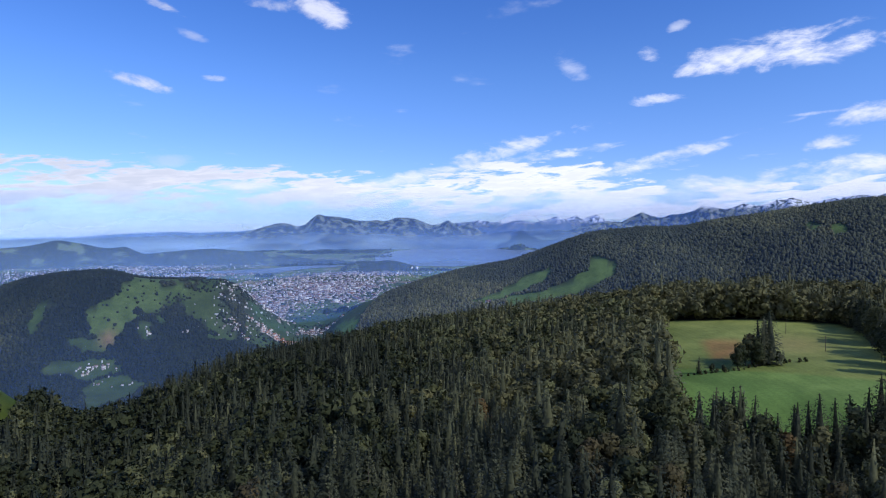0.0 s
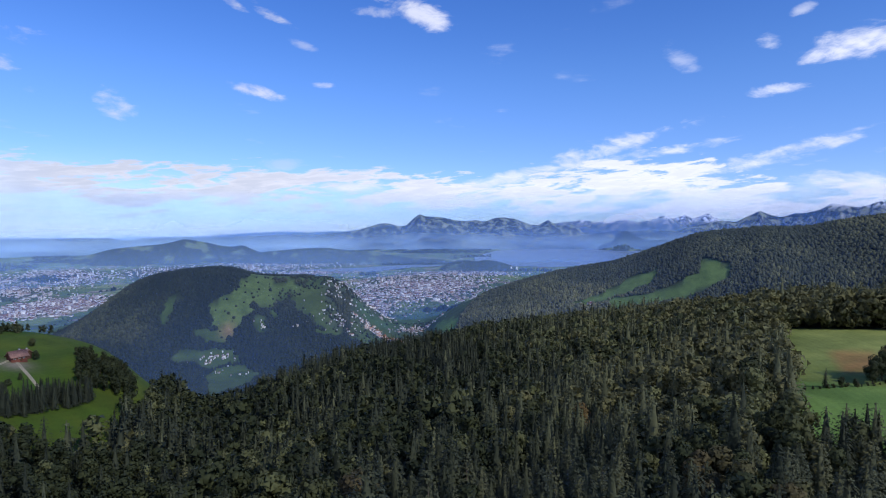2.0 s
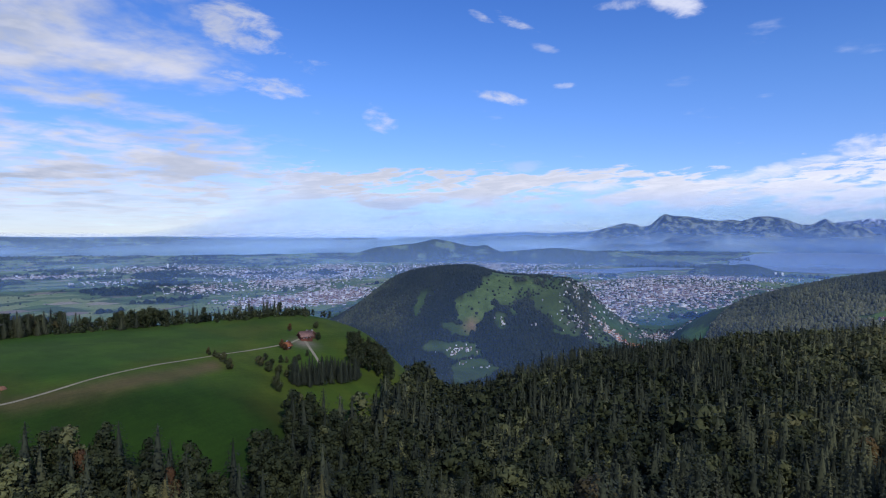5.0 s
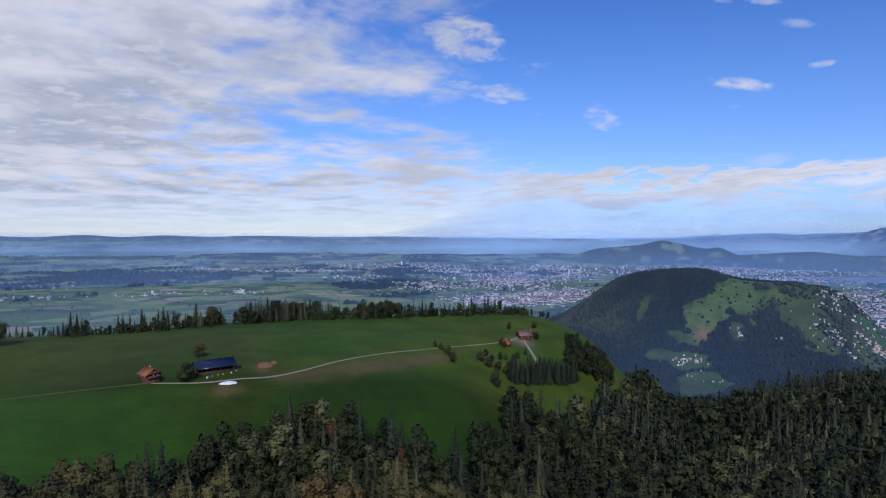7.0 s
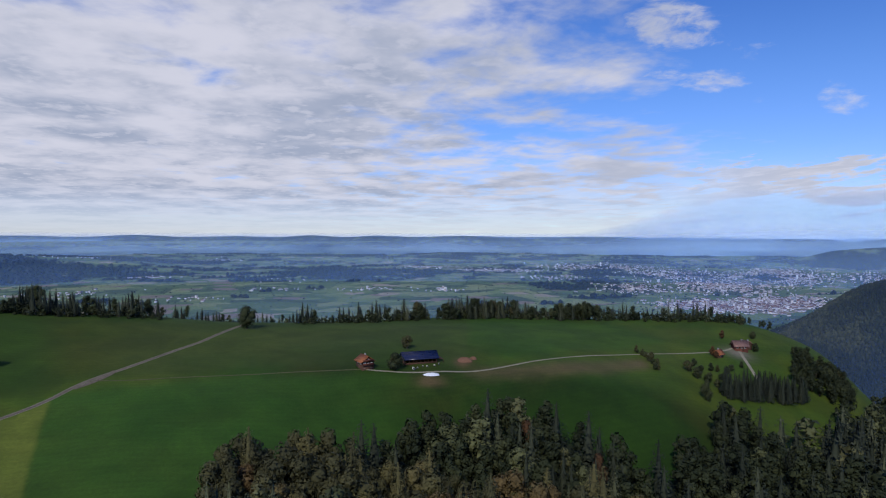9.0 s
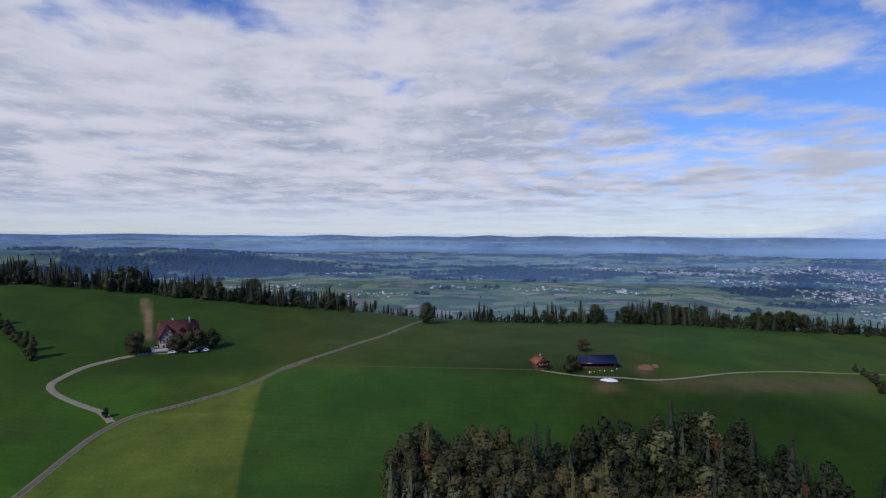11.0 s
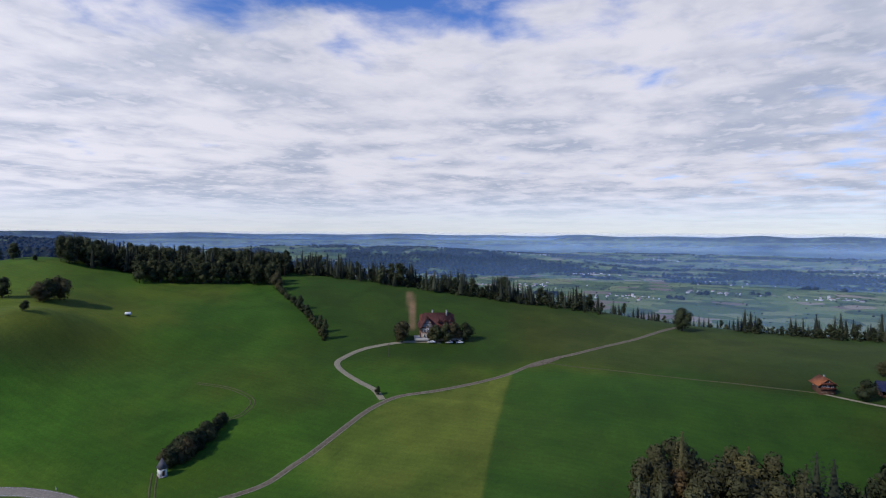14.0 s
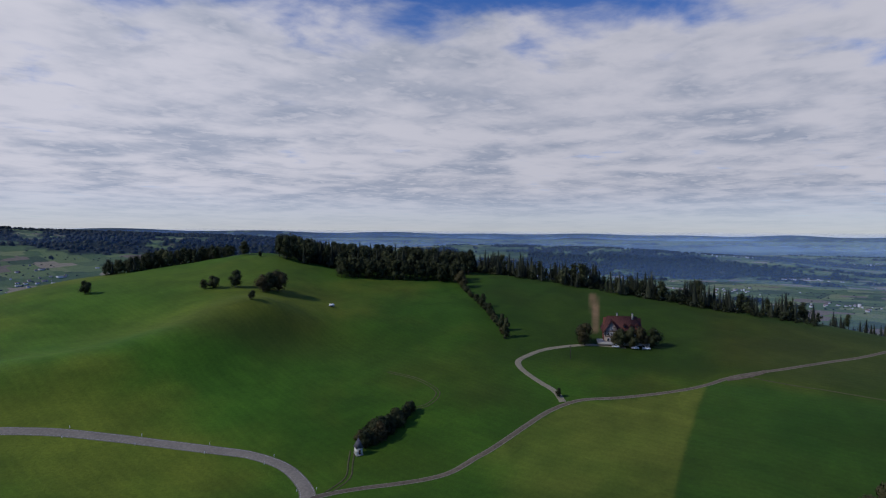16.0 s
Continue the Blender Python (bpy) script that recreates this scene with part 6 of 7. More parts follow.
RUST = make_tree("cherry_tree", OAK_FINE[2], m_rust, trunk_piece(0.6, 0.02, 4, 4), "rust-red autumn tree beside the farm", "tree", "autumn trees")
for b, r, h, w in ((21.7, 196, 24, 0.75), (72.6, 176, 20, 0.9), (46.5, 160, 20, 0.8)):
    x, y = spot(b, r)
    plant(GOLD, x, y, h, w)
for b, r, h, w in ((46.6, 449, 6.5, 1.2), (47.35, 404, 6.5, 1.2), (47.0, 400, 5, 1.2), (30, 172, 17, 0.8), (63.5, 238, 17, 0.9), (56.8, 226, 16, 0.8)):
    x, y = spot(b, r)
    plant(RUST, x, y, h, w)
# ---------------------------------------------------------------- buildings
def paint(name, colour, rough=0.8, scale=2.0, vary=0.3):
    m, t, b = material(name, rough)
    c0 = tuple(v * (1 - vary) for v in colour)
    c1 = tuple(min(1, v * (1 + vary)) for v in colour)
    link(t, mixed(t, noisy(t, where(t), scale, 5, 0.65), c0, c1), b.inputs["Base Color"])
    return m


def tiled(name, colour, pitch=0.33):
    """Roof tiles in courses, each tile a little different."""
    m, t, b = material(name, 0.8)
    tc_ = t.nodes.new("ShaderNodeTexCoord").outputs["Object"]
    br = t.nodes.new("ShaderNodeTexBrick")
    link(t, tc_, br.inputs["Vector"])
    br.inputs["Scale"].default_value = 1.0
    br.inputs["Brick Width"].default_value, br.inputs["Row Height"].default_value, br.inputs["Mortar Size"].default_value = 0.3, pitch, 0.03
    br.inputs["Color1"].default_value = (*[v * 0.75 for v in colour], 1)
    br.inputs["Color2"].default_value = (*[v * 1.3 for v in colour], 1)
    br.inputs["Mortar"].default_value = (*[v * 0.45 for v in colour], 1)
    c = mixed(t, 1.0, br.outputs[0], mixed(t, noisy(t, tc_, 0.5, 4, 0.6), (0.6, 0.62, 0.65), (1.35, 1.3, 1.25)), "MULTIPLY")
    link(t, c, b.inputs["Base Color"])
    return m


m_red_tile, m_orange_tile, m_farm_tile = tiled("dark_red_tiles", (0.115, 0.046, 0.038)), tiled("orange_tiles", (0.36, 0.13, 0.055)), tiled("weathered_red_tiles", (0.26, 0.15, 0.12))
m_timber = paint("dark_timber", (0.085, 0.045, 0.028), 0.8, 3.0, 0.4)
m_redwood = paint("red_brown_timber", (0.13, 0.045, 0.03), 0.8, 3.0, 0.4)
m_plaster = paint("white_plaster", (0.68, 0.66, 0.62), 0.9, 0.7, 0.12)
m_bay = paint("aged_half_timber_plaster", (0.34, 0.27, 0.22), 0.9, 0.8, 0.25)
m_stone = paint("grey_stone", (0.32, 0.31, 0.29), 0.95, 1.5, 0.35)
m_zinc = paint("grey_slate_spire", (0.10, 0.10, 0.11), 0.6, 2.0, 0.35)
m_whitewood = paint("white_painted_wood", (0.75, 0.74, 0.72), 0.6, 2.0, 0.08)
m_sheeting = paint("white_plastic_sheeting", (0.80, 0.80, 0.80), 0.45, 0.8, 0.08)
m_soil = paint("heaped_earth", (0.19, 0.10, 0.06), 0.98, 1.5, 0.5)
m_rubber = paint("black_rubber", (0.02, 0.02, 0.02), 0.8)
m_solar, T, B = material("dark_blue_roof_panels", 0.25)
br = T.nodes.new("ShaderNodeTexBrick")
link(T, T.nodes.new("ShaderNodeTexCoord").outputs["Object"], br.inputs["Vector"])
br.offset = 0.0
br.inputs["Scale"].default_value, br.inputs["Brick Width"].default_value, br.inputs["Row Height"].default_value, br.inputs["Mortar Size"].default_value = 1.0, 1.7, 1.0, 0.05
br.inputs["Color1"].default_value, br.inputs["Color2"].default_value, br.inputs["Mortar"].default_value = (0.012, 0.018, 0.055, 1), (0.018, 0.025, 0.07, 1), (0.05, 0.05, 0.07, 1)
link(T, br.outputs[0], B.inputs["Base Color"])
m_glass, T, B = material("window_glass", 0.06)
B.inputs["Base Color"].default_value, B.inputs["Specular IOR Level"].default_value = (0.02, 0.025, 0.03, 1), 0.8


def box(sx, sy, sz, cx=0.0, cy=0.0, cz=0.0, turn=0.0):
    """A box standing at cz."""
    v, f = box_arrays(sx, sy, 0, sz)
    c, s = math.cos(radians(turn)), math.sin(radians(turn))
    v = np.stack([v[:, 0] * c - v[:, 1] * s + cx, v[:, 0] * s + v[:, 1] * c + cy, v[:, 2] + cz], -1)
    return v, f


def prism(ring_, z0, z1):
    """A solid over a plan outline."""
    n = len(ring_)
    v = np.array([(x, y, z) for z in (z0, z1) for x, y in ring_], float)
    f = [(i, (i + 1) % n, n + (i + 1) % n) for i in range(n)] + [(i, n + (i + 1) % n, n + i) for i in range(n)]
    f += [(n, n + i, n + i + 1) for i in range(1, n - 1)] + [(0, i + 1, i) for i in range(1, n - 1)]
    return v, np.array(f)


def gable_walls(l, w, h, ridge):
    """Walls with a gable at both ends, the ridge along x."""
    a, b = l / 2, w / 2
    v = np.array([(-a, -b, -1.5), (a, -b, -1.5), (a, b, -1.5), (-a, b, -1.5), (-a, -b, h), (a, -b, h), (a, b, h), (-a, b, h), (-a, 0, ridge), (a, 0, ridge)], float)
    f = np.array([(0, 1, 5), (0, 5, 4), (2, 3, 7), (2, 7, 6), (1, 2, 6), (1, 6, 5), (5, 6, 9), (3, 0, 4), (3, 4, 7), (7, 4, 8), (4, 5, 9), (4, 9, 8), (6, 7, 8), (6, 8, 9)])
    return v, f


def slab(p, thick):
    """A thick flat piece over four corners."""
    p = np.array(p, float)
    v = np.concatenate([p, p + (0, 0, thick)])
    return v, np.array([(0, 2, 1), (0, 3, 2), (4, 5, 6), (4, 6, 7), (0, 1, 5), (0, 5, 4), (1, 2, 6), (1, 6, 5), (2, 3, 7), (2, 7, 6), (3, 0, 4), (3, 4, 7)])


def roof_side(l, w, h, ridge, over, sign, hip=0.0, thick=0.22):
    """One slope of a gable roof; hip shortens the ridge."""
    run = w / 2 + over
    drop = (ridge - h) * over / (w / 2)
    a = l / 2 + over
    return slab([(-a, sign * run, h - drop), (a, sign * run, h - drop), (a - hip, 0, ridge), (-a + hip, 0, ridge)] if sign < 0 else
                [(a, run, h - drop), (-a, run, h - drop), (-a + hip, 0, ridge), (a - hip, 0, ridge)], thick)


def moved(arrays, x=0.0, y=0.0, z=0.0, turn=0.0):
    v, f = arrays
    c, s = math.cos(radians(turn)), math.sin(radians(turn))
    return np.stack([v[:, 0] * c - v[:, 1] * s + x, v[:, 0] * s + v[:, 1] * c + y, v[:, 2] + z], -1), f


def window(parent, x, y, z, w, h, turn=0.0, frame_mat=None):
    """A window standing proud of a wall: casing, panes and sill, turned to face out."""
    def at(a):
        return moved(a, x, y, z, turn)
    fr = piece("window", at(merge([box(w + 0.2, 0.12, 0.1, 0, -0.04, h), box(0.1, 0.12, h, -w / 2 - 0.05, -0.04), box(0.1, 0.12, h, w / 2 + 0.05, -0.04), box(0.06, 0.1, h, 0, -0.03)])), frame_mat or m_whitewood, parent)
    piece("pane", at(box(w, 0.05, h, 0, -0.01)), m_glass, fr)
    piece("sill", at(box(w + 0.3, 0.22, 0.09, 0, -0.08, -0.09)), m_stone, fr)


def standing(name, b, r, turn, lift=0.0):
    x, y = spot(b, r)
    ob = new(name)
    ob.matrix_basis = pose(x, y, ground_at(x, y) + lift, 0, 0, turn)
    return ob


def big_house():
    h = standing("country_house", 112.4, 346, 112.4 + 6)
    piece("terrace", box(27, 20, 1.3, 0, -1, -1.0), m_stone, h, "pale stone terrace")
    piece("ground_floor", box(19.6, 12.6, 4.6, 0, 0, -1.2), m_plaster, h, "white plastered ground floor")
    piece("upper_wall", moved(gable_walls(20, 13, 6.8, 12.6), 0, 0, 0.0), m_redwood, h, "red-brown timber upper wall")
    for s in (-1, 1):
        piece("roof", roof_side(20, 13, 6.8, 13.2, 1.2, s, 3.2), m_red_tile, h, "steep dark red tiled roof")
    for s in (-1, 1):
        piece("roof_hip", slab([(s * 11.2, -7.7 * s, 5.7), (s * 11.2, 7.7 * s, 5.7), (s * 8.0, 0.05 * s, 13.25), (s * 8.0, -0.05 * s, 13.25)], 0.2), m_red_tile, h)
    # the gabled bay at one end of the front
    piece("bay_wall", moved(gable_walls(9.5, 7.4, 6.2, 11.6), -6.2, -4.0, 0, 90), m_bay, h, "half-timbered gabled bay")
    for s in (-1, 1):
        piece("bay_roof", moved(roof_side(9.5, 7.4, 6.2, 11.9, 0.9, s), -6.2, -4.0, 0, 90), m_red_tile, h)
    for k, (x0, x1, z0, z1) in enumerate(((-3.4, 3.4, 3.1, 3.4), (-3.4, 3.4, 6.0, 6.3), (-2.2, 2.2, 8.2, 8.45))):
        piece("timber_beam", box(x1 - x0, 0.12, z1 - z0, -6.2, -8.8, z0), m_timber, h)
    for x in (-3.2, -1.1, 1.1, 3.2):
        piece("timber_post", box(0.24, 0.11, 3.0, -6.2 + x, -8.79, 3.2), m_timber, h)
    for x in (-1.7, 0.0, 1.7):
        window(h, -6.2 + x, -8.78, 4.0, 1.0, 1.5)
        window(h, -6.2 + x, -8.78, 0.6, 1.0, 1.7)
    window(h, -6.2, -8.78, 6.9, 1.0, 1.1)
    for x in (-0.8, 1.6, 4.0, 6.4, 8.6):
        window(h, x, -6.54, 4.1, 1.0, 1.5)
        window(h, x, -6.34, 0.7, 1.1, 1.8)
    for y in (-4, -1, 2, 4.6):
        window(h, 10.03, y, 4.1, 1.0, 1.5, 90)
        window(h, -10.03, y, 4.1, 1.0, 1.5, -90)
    for x in (1.0, 4.4, 7.6):
        d = piece("dormer", moved(gable_walls(4.0, 2.0, 1.6, 2.7), x, -4.3, 7.4, 90), m_redwood, h, "small gabled dormer")
        for s in (-1, 1):
            piece("dormer_roof", moved(roof_side(4.0, 2.0, 1.6, 2.8, 0.35, s, 0, 0.15), x, -4.3, 7.4, 90), m_red_tile, d)
        piece("dormer_pane", box(1.0, 0.06, 1.1, x, -6.33, 7.8), m_glass, d)
    for x, y, z in ((-2.5, 1.5, 11.2), (5.5, -1.2, 11.4)):
        c = piece("chimney", box(0.9, 0.9, 3.6, x, y, z), m_stone, h, "grey stone chimney")
        piece("chimney_cap", box(1.15, 1.15, 0.18, x, y, z + 3.6), m_zinc, c)
    piece("balcony", merge([box(7.0, 1.4, 0.18, 3.5, -7.2, 3.3), box(7.0, 0.08, 0.9, 3.5, -7.86, 3.5)]), m_whitewood, h, "white balcony along the front")
    piece("door", box(1.3, 0.12, 2.3, -2.0, -6.36, 0.3), m_timber, h)
    tagged(h, "large red-brown country house with steep tiled roofs and gables", "house")


def chalet():
    h = standing("chalet", 79.15, 303, 79.15 - 66)
    piece("base_wall", box(8.6, 7.2, 3.4, 0, 0, -1.4), m_plaster, h, "white plastered base storey")
    piece("timber_wall", moved(gable_walls(9.0, 7.6, 4.4, 6.9), 0, 0, 0.1), m_timber, h, "dark timber walls with gables")
    for s in (-1, 1):
        piece("roof", roof_side(9.0, 7.6, 4.5, 7.2, 1.1, s), m_orange_tile, h, "bright orange tiled roof")
    for z in (2.3, 4.5):
        bal = piece("balcony", merge([box(1.1, 7.2, 0.15, 5.0, 0, z), box(0.07, 7.2, 0.8, 5.5, 0, z + 0.2)]), m_redwood, h, "wooden gable balcony")
        for y in (-3.4, -1.7, 0, 1.7, 3.4):
            piece("baluster", box(0.1, 0.1, 1.0, 5.5, y, z), m_timber, bal)
    for y in (-2.2, 0.0, 2.2):
        for z in (0.5, 2.7):
            window(h, 4.53 if z > 2 else 4.33, y, z, 0.9, 1.1, 90)
    for x in (-2.6, 0.0, 2.6):
        window(h, x, -3.83, 2.7, 0.9, 1.1)
    window(h, 4.53, 0, 4.9, 0.9, 0.9, 90)
    c = piece("chimney", box(0.7, 0.7, 1.6, -1.2, 0.6, 6.4), m_stone, h)
    piece("chimney_cap", box(0.9, 0.9, 0.12, -1.2, 0.6, 8.0), m_zinc, c)
    h.scale = (0.84, 0.84, 0.88)
    tagged(h, "dark timber farm chalet with bright orange tiled roof", "house")


def barn():
    h = standing("barn", 74.0, 312, 74.0 + 16)
    piece("back_wall", box(19, 0.3, 4.2, 0, 4.2, -1.2), m_timber, h)
    for x in (-9.4, 9.4):
        piece("end_wall", moved(gable_walls(0.3, 8.4, 3.0, 6.0), x), m_timber, h)
    for s in (-1, 1):
        piece("roof", roof_side(19.4, 8.6, 3.0, 6.2, 0.9, s), m_solar, h, "long dark blue panelled roof")
    for x in np.linspace(-9, 9, 9):
        piece("post", box(0.25, 0.25, 4.2, x, -4.2, -1.2), m_timber, h)
    piece("feed_wall", box(18.6, 0.25, 1.5, 0, -4.0, -1.0), m_timber, h, "low timber feeding wall")
    piece("lean_to", slab([(9.6, -4.6, 2.2), (13.4, -4.6, 1.6), (13.4, 2.5, 1.6), (9.6, 2.5, 2.6)], 0.15), m_timber, h)
    for x, y in ((13.2, -4.4), (13.2, 2.3)):
        piece("lean_to_post", box(0.2, 0.2, 2.8, x, y, -1.0), m_timber, h)
    h.scale = (0.92, 0.92, 0.88)
    tagged(h, "long open-fronted cattle barn with dark blue roof", "barn")


def hutch():
    """A white calf hutch: a rounded shelter with a doorway."""
    h = new("calf_hutch")
    arch = [(-0.7, 0.0), (-0.68, 0.9), (-0.45, 1.35), (0.0, 1.5), (0.45, 1.35), (0.68, 0.9), (0.7, 0.0)]
    n = len(arch)
    v = np.array([(x, y, z) for y in (-1.0, 1.0) for x, z in arch], float)
    f = np.array([(i, i + 1, n + i + 1) for i in range(n - 1)] + [(i, n + i + 1, n + i) for i in range(n - 1)] + [(n, n + i + 1, n + i) for i in range(1, n - 1)])
    piece("shell", (v, f), m_plaster, h)
    # a black panel imitates the shade inside the open front
    piece("doorway", box(1.0, 0.06, 1.1, 0, -0.92, 0), m_rubber, h, "black panel standing in for the shaded opening")
    piece("pen", merge([box(0.06, 1.4, 0.9, -0.7, -1.7), box(0.06, 1.4, 0.9, 0.7, -1.7), box(1.4, 0.06, 0.9, 0, -2.4)]), m_zinc, h)
    return tagged(h, "small white plastic calf hutch beside the barn", "calf hutch", "hutches by the barn")


def mound(name, b, r, l, w, h, mat, label, category, seed, turn=0.0):
    """A lumpy heap, flattened at the foot."""
    n, m = 22, 9
    v = []
    g = np.random.default_rng(seed)
    bumps = g.normal(size=(4, 3))
    for k in range(m):
        t = k / (m - 1)
        for s in range(n):
            a = TAU * s / n
            q = 1 + 0.10 * sum(math.sin(a * (2 + i) + bumps[i, 0] * 3) * 0.6 for i in range(4))
            rr = (1 - t) ** 0.6 * q
            v.append((l / 2 * rr * math.cos(a), w / 2 * rr * math.sin(a), h * (1 - (1 - t) ** 2) * (1 + 0.12 * math.sin(3 * a + bumps[0, 1])) - 0.25))
    f = []
    for k in range(m - 1):
        for s in range(n):
            p, q2 = k * n + s, k * n + (s + 1) % n
            f += [(p, q2, q2 + n), (p, q2 + n, p + n)]
    x, y = spot(b, r)
    ob = mesh_object(name, np.array(v), np.array(f), [mat], smooth=True)
    ob.matrix_basis = pose(x, y, ground_at(x, y), 0, 0, b + turn)
    return tagged(ob, label, category)


def chapel():
    h = standing("wayside_chapel", 137.15, 213, 137.15 + 20)
    h.scale = (0.82, 0.82, 0.9)
    piece("plinth", box(3.2, 3.6, 0.8, 0, 0, -0.5), m_stone, h)
    piece("wall", box(2.7, 3.1, 2.6, 0, 0, 0.3), m_plaster, h, "white plastered wall")
    a, z0, z1 = 1.75, 2.8, 6.6
    v = np.array([(-a, -a - 0.2, z0), (a, -a - 0.2, z0), (a, a + 0.2, z0), (-a, a + 0.2, z0), (0, 0, z1)], float)
    piece("roof", (v, np.array([(0, 1, 4), (1, 2, 4), (2, 3, 4), (3, 0, 4), (0, 2, 1), (0, 3, 2)])), m_zinc, h, "steep pointed dark shingle roof")
    piece("door", box(0.9, 0.08, 1.8, 0, -1.57, 0.3), m_timber, h)
    piece("finial", merge([box(0.07, 0.07, 0.9, 0, 0, 6.5), box(0.42, 0.07, 0.07, 0, 0, 7.05)]), m_zinc, h, "small iron cross")
    piece("step", box(1.4, 0.5, 0.25, 0, -1.95, -0.1), m_stone, h)
    tagged(h, "small white wayside chapel with a pointed dark roof", "chapel")


def farmhouse(b, r, turn, l, w, eave, ridge, mat_wall, mat_roof, label, name="farmhouse"):
    h = standing(name, b, r, turn)
    piece("base_wall", box(l - 0.3, w - 0.3, 3.2, 0, 0, -1.4), m_plaster, h)
    piece("wall", gable_walls(l, w, eave, ridge), mat_wall, h)
    for s in (-1, 1):
        piece("roof", roof_side(l, w, eave, ridge + 0.2, 0.9, s), mat_roof, h)
    for x in np.arange(-l / 2 + 1.5, l / 2 - 1, 2.4):
        window(h, float(x), -w / 2 - 0.03, eave - 1.7, 0.9, 1.1)
    piece("door", box(1.1, 0.1, 2.0, l * 0.1, -w / 2 - 0.05, 0.0), m_timber, h)
    c = piece("chimney", box(0.7, 0.7, 1.8, l * 0.2, 0.7, ridge - 0.8), m_stone, h)
    piece("chimney_cap", box(0.9, 0.9, 0.12, l * 0.2, 0.7, ridge + 1.0), m_zinc, c)
    tagged(h, label, "farmhouse")


m_car_white, T, B = material("white_car_paint", 0.25)
B.inputs["Base Color"].default_value, B.inputs["Specular IOR Level"].default_value = (0.75, 0.75, 0.76, 1), 0.5


def car(b, r, turn):
    h = standing("car", b, r, turn, 0.12)
    prof = [(-2.1, 0.35), (-2.1, 0.85), (-1.2, 0.95), (-0.6, 1.45), (0.9, 1.48), (1.6, 1.0), (2.1, 0.9), (2.1, 0.35)]
    n = len(prof)
    v = np.array([(x, y * (0.88 if z < 1.2 else 0.7), z) for y in (-1, 1) for x, z in prof], float)
    f = [(i, (i + 1) % n, n + (i + 1) % n) for i in range(n)] + [(i, n + (i + 1) % n, n + i) for i in range(n)]
    f += [(0, i + 1, i) for i in range(1, n - 1)] + [(n, n + i, n + i + 1) for i in range(1, n - 1)]
    piece("body", (v, np.array(f)), m_car_white, h)
    piece("windows", merge([slab([(-1.13, -0.62, 1.0), (-0.66, -0.6, 1.43), (-0.66, 0.6, 1.43), (-1.13, 0.62, 1.0)], 0.03), box(1.6, 1.66, 0.36, 0.2, 0, 1.02)]), m_glass, h)
    for x in (-1.3, 1.3):
        for y in (-0.82, 0.82):
            w_ = tube([(0, 0, -0.1, 0.33, 14), (0, 0, 0.1, 0.33, 14)])
            wv = np.stack([w_[0][:, 0] + x, w_[0][:, 2] + y, w_[0][:, 1] + 0.33], -1)
            piece("wheel", (wv, w_[1]), m_rubber, h)
    tagged(h, "white car parked below the house trees", "car", "cars at the house")


def trailer():
    h = standing("water_trailer", 139.7, 369, 139.7 - 20, 0.1)
    tk = tube([(0, 0, -1.5, 0.55, 12), (0, 0, -1.35, 0.75, 12), (0, 0, 1.35, 0.75, 12), (0, 0, 1.5, 0.55, 12)])
    piece("tank", (np.stack([tk[0][:, 2], tk[0][:, 1], tk[0][:, 0] + 1.35], -1), tk[1]), m_sheeting, h, "white plastic tank")
    piece("chassis", merge([box(3.6, 1.3, 0.15, 0, 0, 0.55), box(1.6, 0.12, 0.12, -2.4, 0, 0.5)]), m_zinc, h)
    for y in (-0.75, 0.75):
        w_ = tube([(0, 0, -0.12, 0.4, 14), (0, 0, 0.12, 0.4, 14)])
        piece("wheel", (np.stack([w_[0][:, 0] + 0.3, w_[0][:, 2] + y, w_[0][:, 1] + 0.4], -1), w_[1]), m_rubber, h)
    tagged(h, "white water tank trailer standing on the pasture", "trailer")


def pole(b, r, h, label="thin wooden pole on the meadow", arm=True):
    p_ = standing("utility_pole", b, r, b)
    piece("shaft", tube([(0, 0, -0.5, 0.17, 8), (0, 0, h * 0.6, 0.14, 8), (0, 0, h, 0.11, 8)]), m_bark, p_)
    if arm:
        piece("crossarm", box(1.5, 0.12, 0.14, 0, 0, h - 0.7), m_bark, p_)
        for x in (-0.6, 0.6):
            piece("insulator", tube([(x, 0, h - 0.56, 0.06, 6), (x, 0, h - 0.35, 0.04, 6)]), m_zinc, p_)
    tagged(p_, label, "pole", "poles on the meadows")


big_house()
chalet()
barn()
first = hutch()
for k, t in enumerate(np.linspace(0, 1, 6)):
    x, y = spot(74.6 - 2.5 * t + rng.uniform(-0.12, 0.12), 299.5 + 9.0 * t + rng.uniform(-1, 1))
    m = pose(x, y, ground_at(x, y), 0, 0, 84 + rng.uniform(-20, 20)) @ Matrix.Diagonal((0.7, 0.7, 0.65, 1.0))
    if k == 0:
        first.matrix_basis = m
    else:
        copy_thing(first, m)
mound("silage_heap", 72.75, 294, 8.6, 4.4, 1.0, m_sheeting, "low silage heap under white plastic sheeting", "silage heap", 3)
mound("earth_heap", 69.6, 316, 9.0, 5.5, 2.0, m_soil, "heap of reddish earth and brushwood", "earth heap", 5)
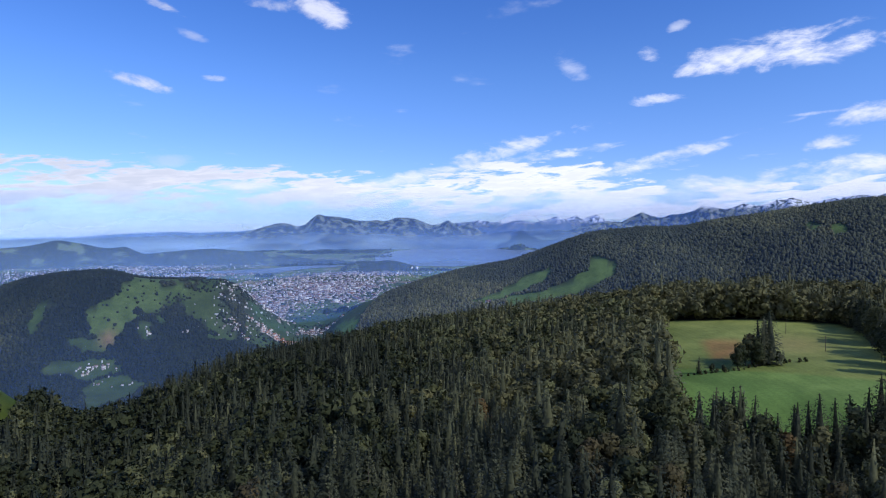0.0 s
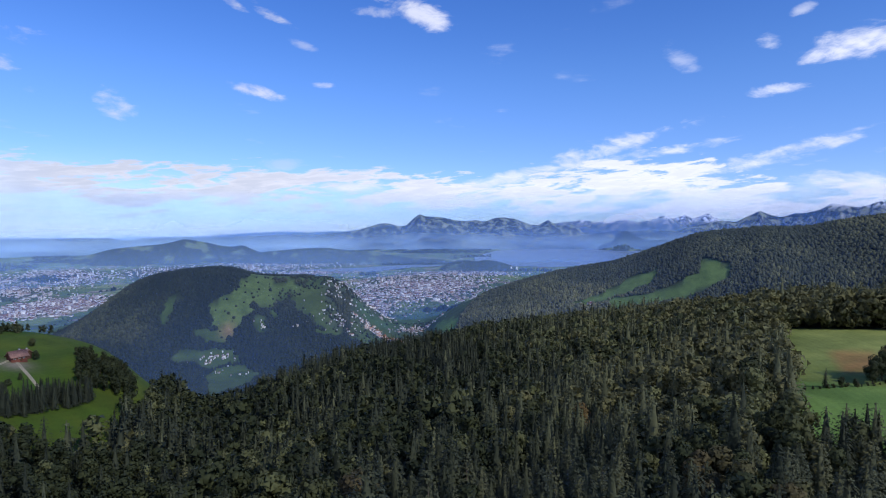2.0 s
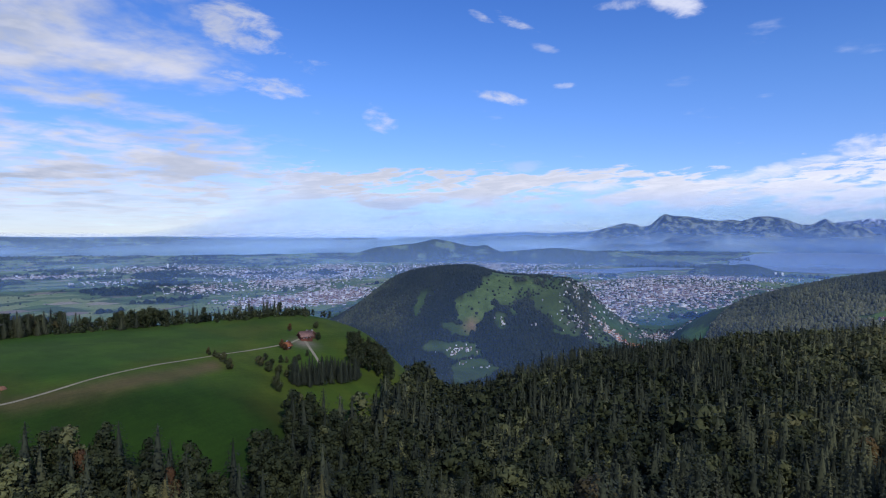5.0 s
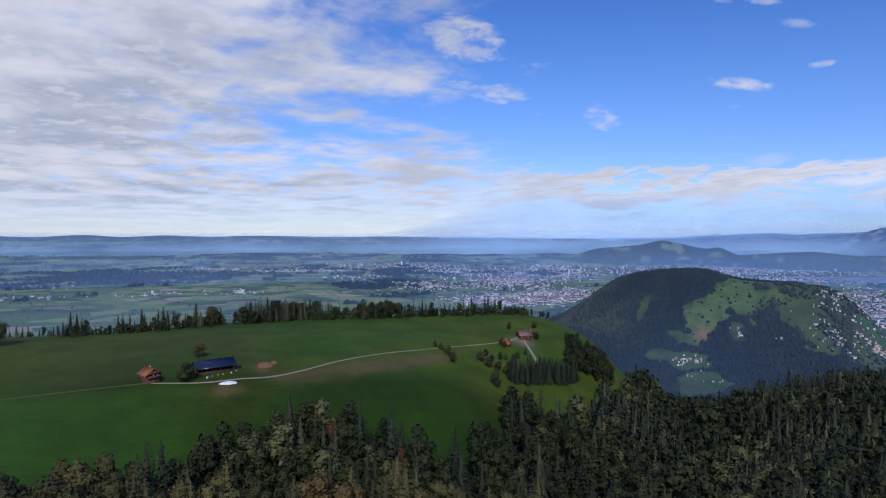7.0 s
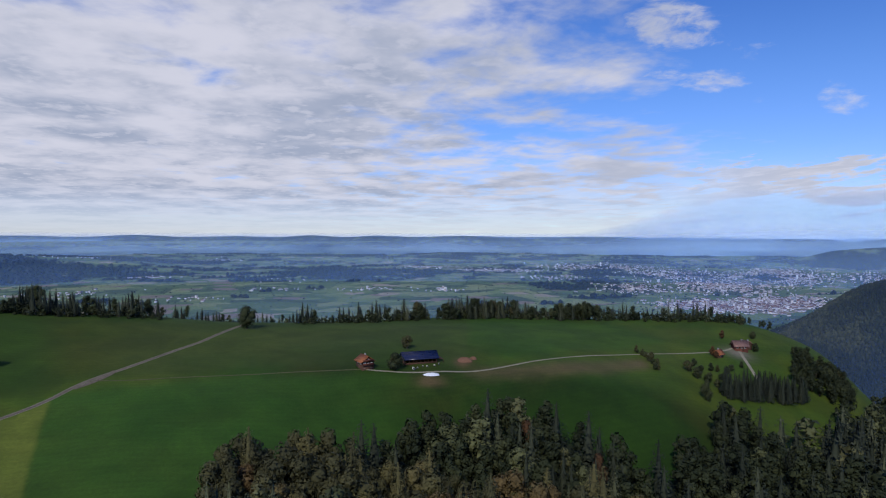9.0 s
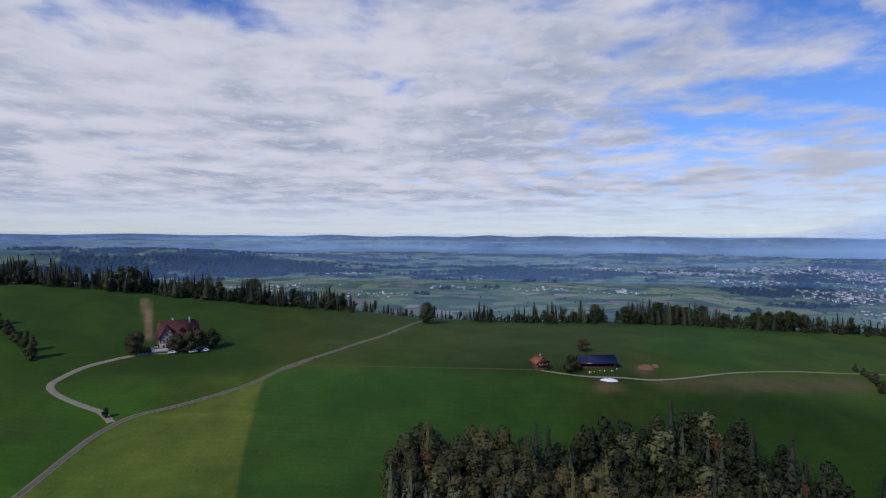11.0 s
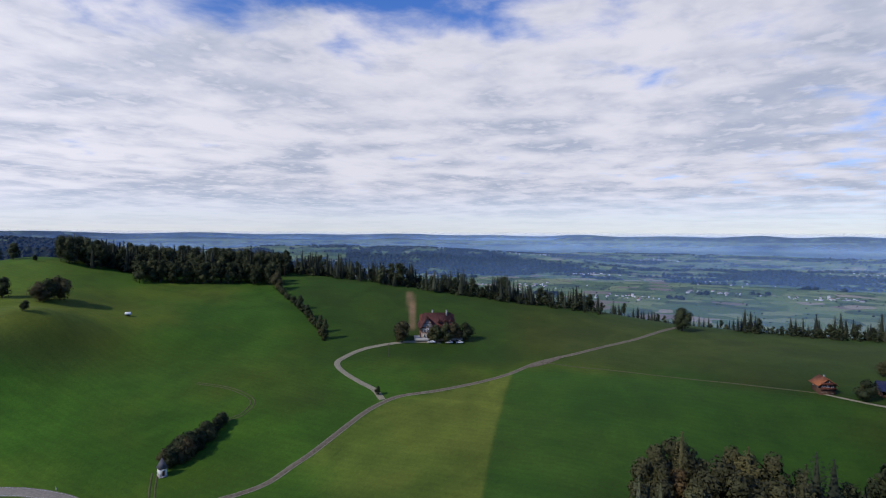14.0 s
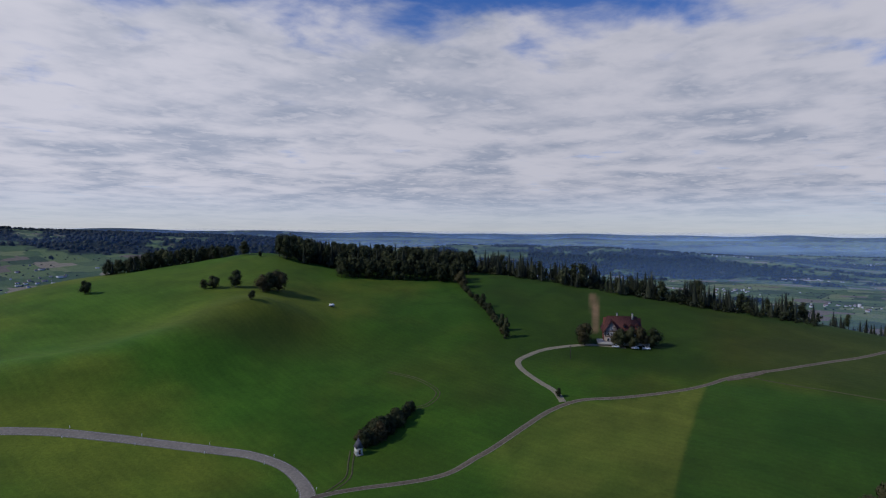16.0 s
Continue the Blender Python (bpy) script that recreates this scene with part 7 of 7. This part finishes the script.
mound("brush_heap", 68.8, 320, 4.0, 3.0, 1.5, m_soil, "small heap of brown brushwood by the track", "brush heap", 6)
chapel()
farmhouse(45.2, 432, 45 + 25, 8.2, 6.4, 3.2, 5.8, m_redwood, m_farm_tile, "farmhouse with weathered red tiled roof and timber wall")
farmhouse(44.75, 440, 45 - 50, 6.5, 5, 2.6, 4.6, m_timber, m_farm_tile, "old timber farm barn with reddish roof", "farm_barn")
farmhouse(46.85, 405, 45 + 60, 4.6, 3.8, 2.4, 4.2, m_timber, m_orange_tile, "small timber shed with orange tiled roof", "farm_shed")
farmhouse(-33.6, 556, -33.6 + 20, 8, 6, 3.2, 5.4, m_plaster, m_stone, "small white cottage at the edge of the wood", "cottage")
farmhouse(-4.3, 1098, 30, 8, 6, 3.0, 5.0, m_plaster, m_farm_tile, "small white house on the ridge pasture", "cottage")
for b, r, t in ((112.9, 333.5, 108), (111.2, 334, 118), (110.2, 335, 110)):
    car(b, r, t)
trailer()
for b, r, h in ((-36.4, 362, 9), (-27.4, 483, 8), (-29.9, 426, 8.5), (-32.7, 380, 8.5), (117.0, 312, 7)):
    pole(b, r, h)

# marker posts along the main road
def marker():
    h = new("marker_post")
    piece("post", prism([(-0.06, -0.06), (0.06, -0.06), (0.07, 0.05), (-0.07, 0.05)], -0.2, 1.0), m_whitewood, h)
    piece("reflector", box(0.09, 0.02, 0.16, 0, -0.07, 0.7), m_rubber, h)
    return tagged(h, "white roadside marker post with black band", "marker post", "marker posts of the road")


first = marker()
length = np.concatenate([[0], np.cumsum(np.linalg.norm(np.diff(MAIN, axis=0), axis=1))])
made = 0
for s0 in np.arange(60, length[-1] - 20, 22.0):
    k = int(np.searchsorted(length, s0))
    d = MAIN[k] - MAIN[k - 1]
    d = d / np.linalg.norm(d)
    for sgn in (-1, 1):
        q_ = MAIN[k] + np.array([-d[1], d[0]]) * 3.1 * sgn
        m = pose(q_[0], q_[1], ground_at(*q_), 0, 0, math.degrees(math.atan2(d[1], d[0])))
        if made == 0:
            first.matrix_basis = m
        else:
            copy_thing(first, m)
        made += 1
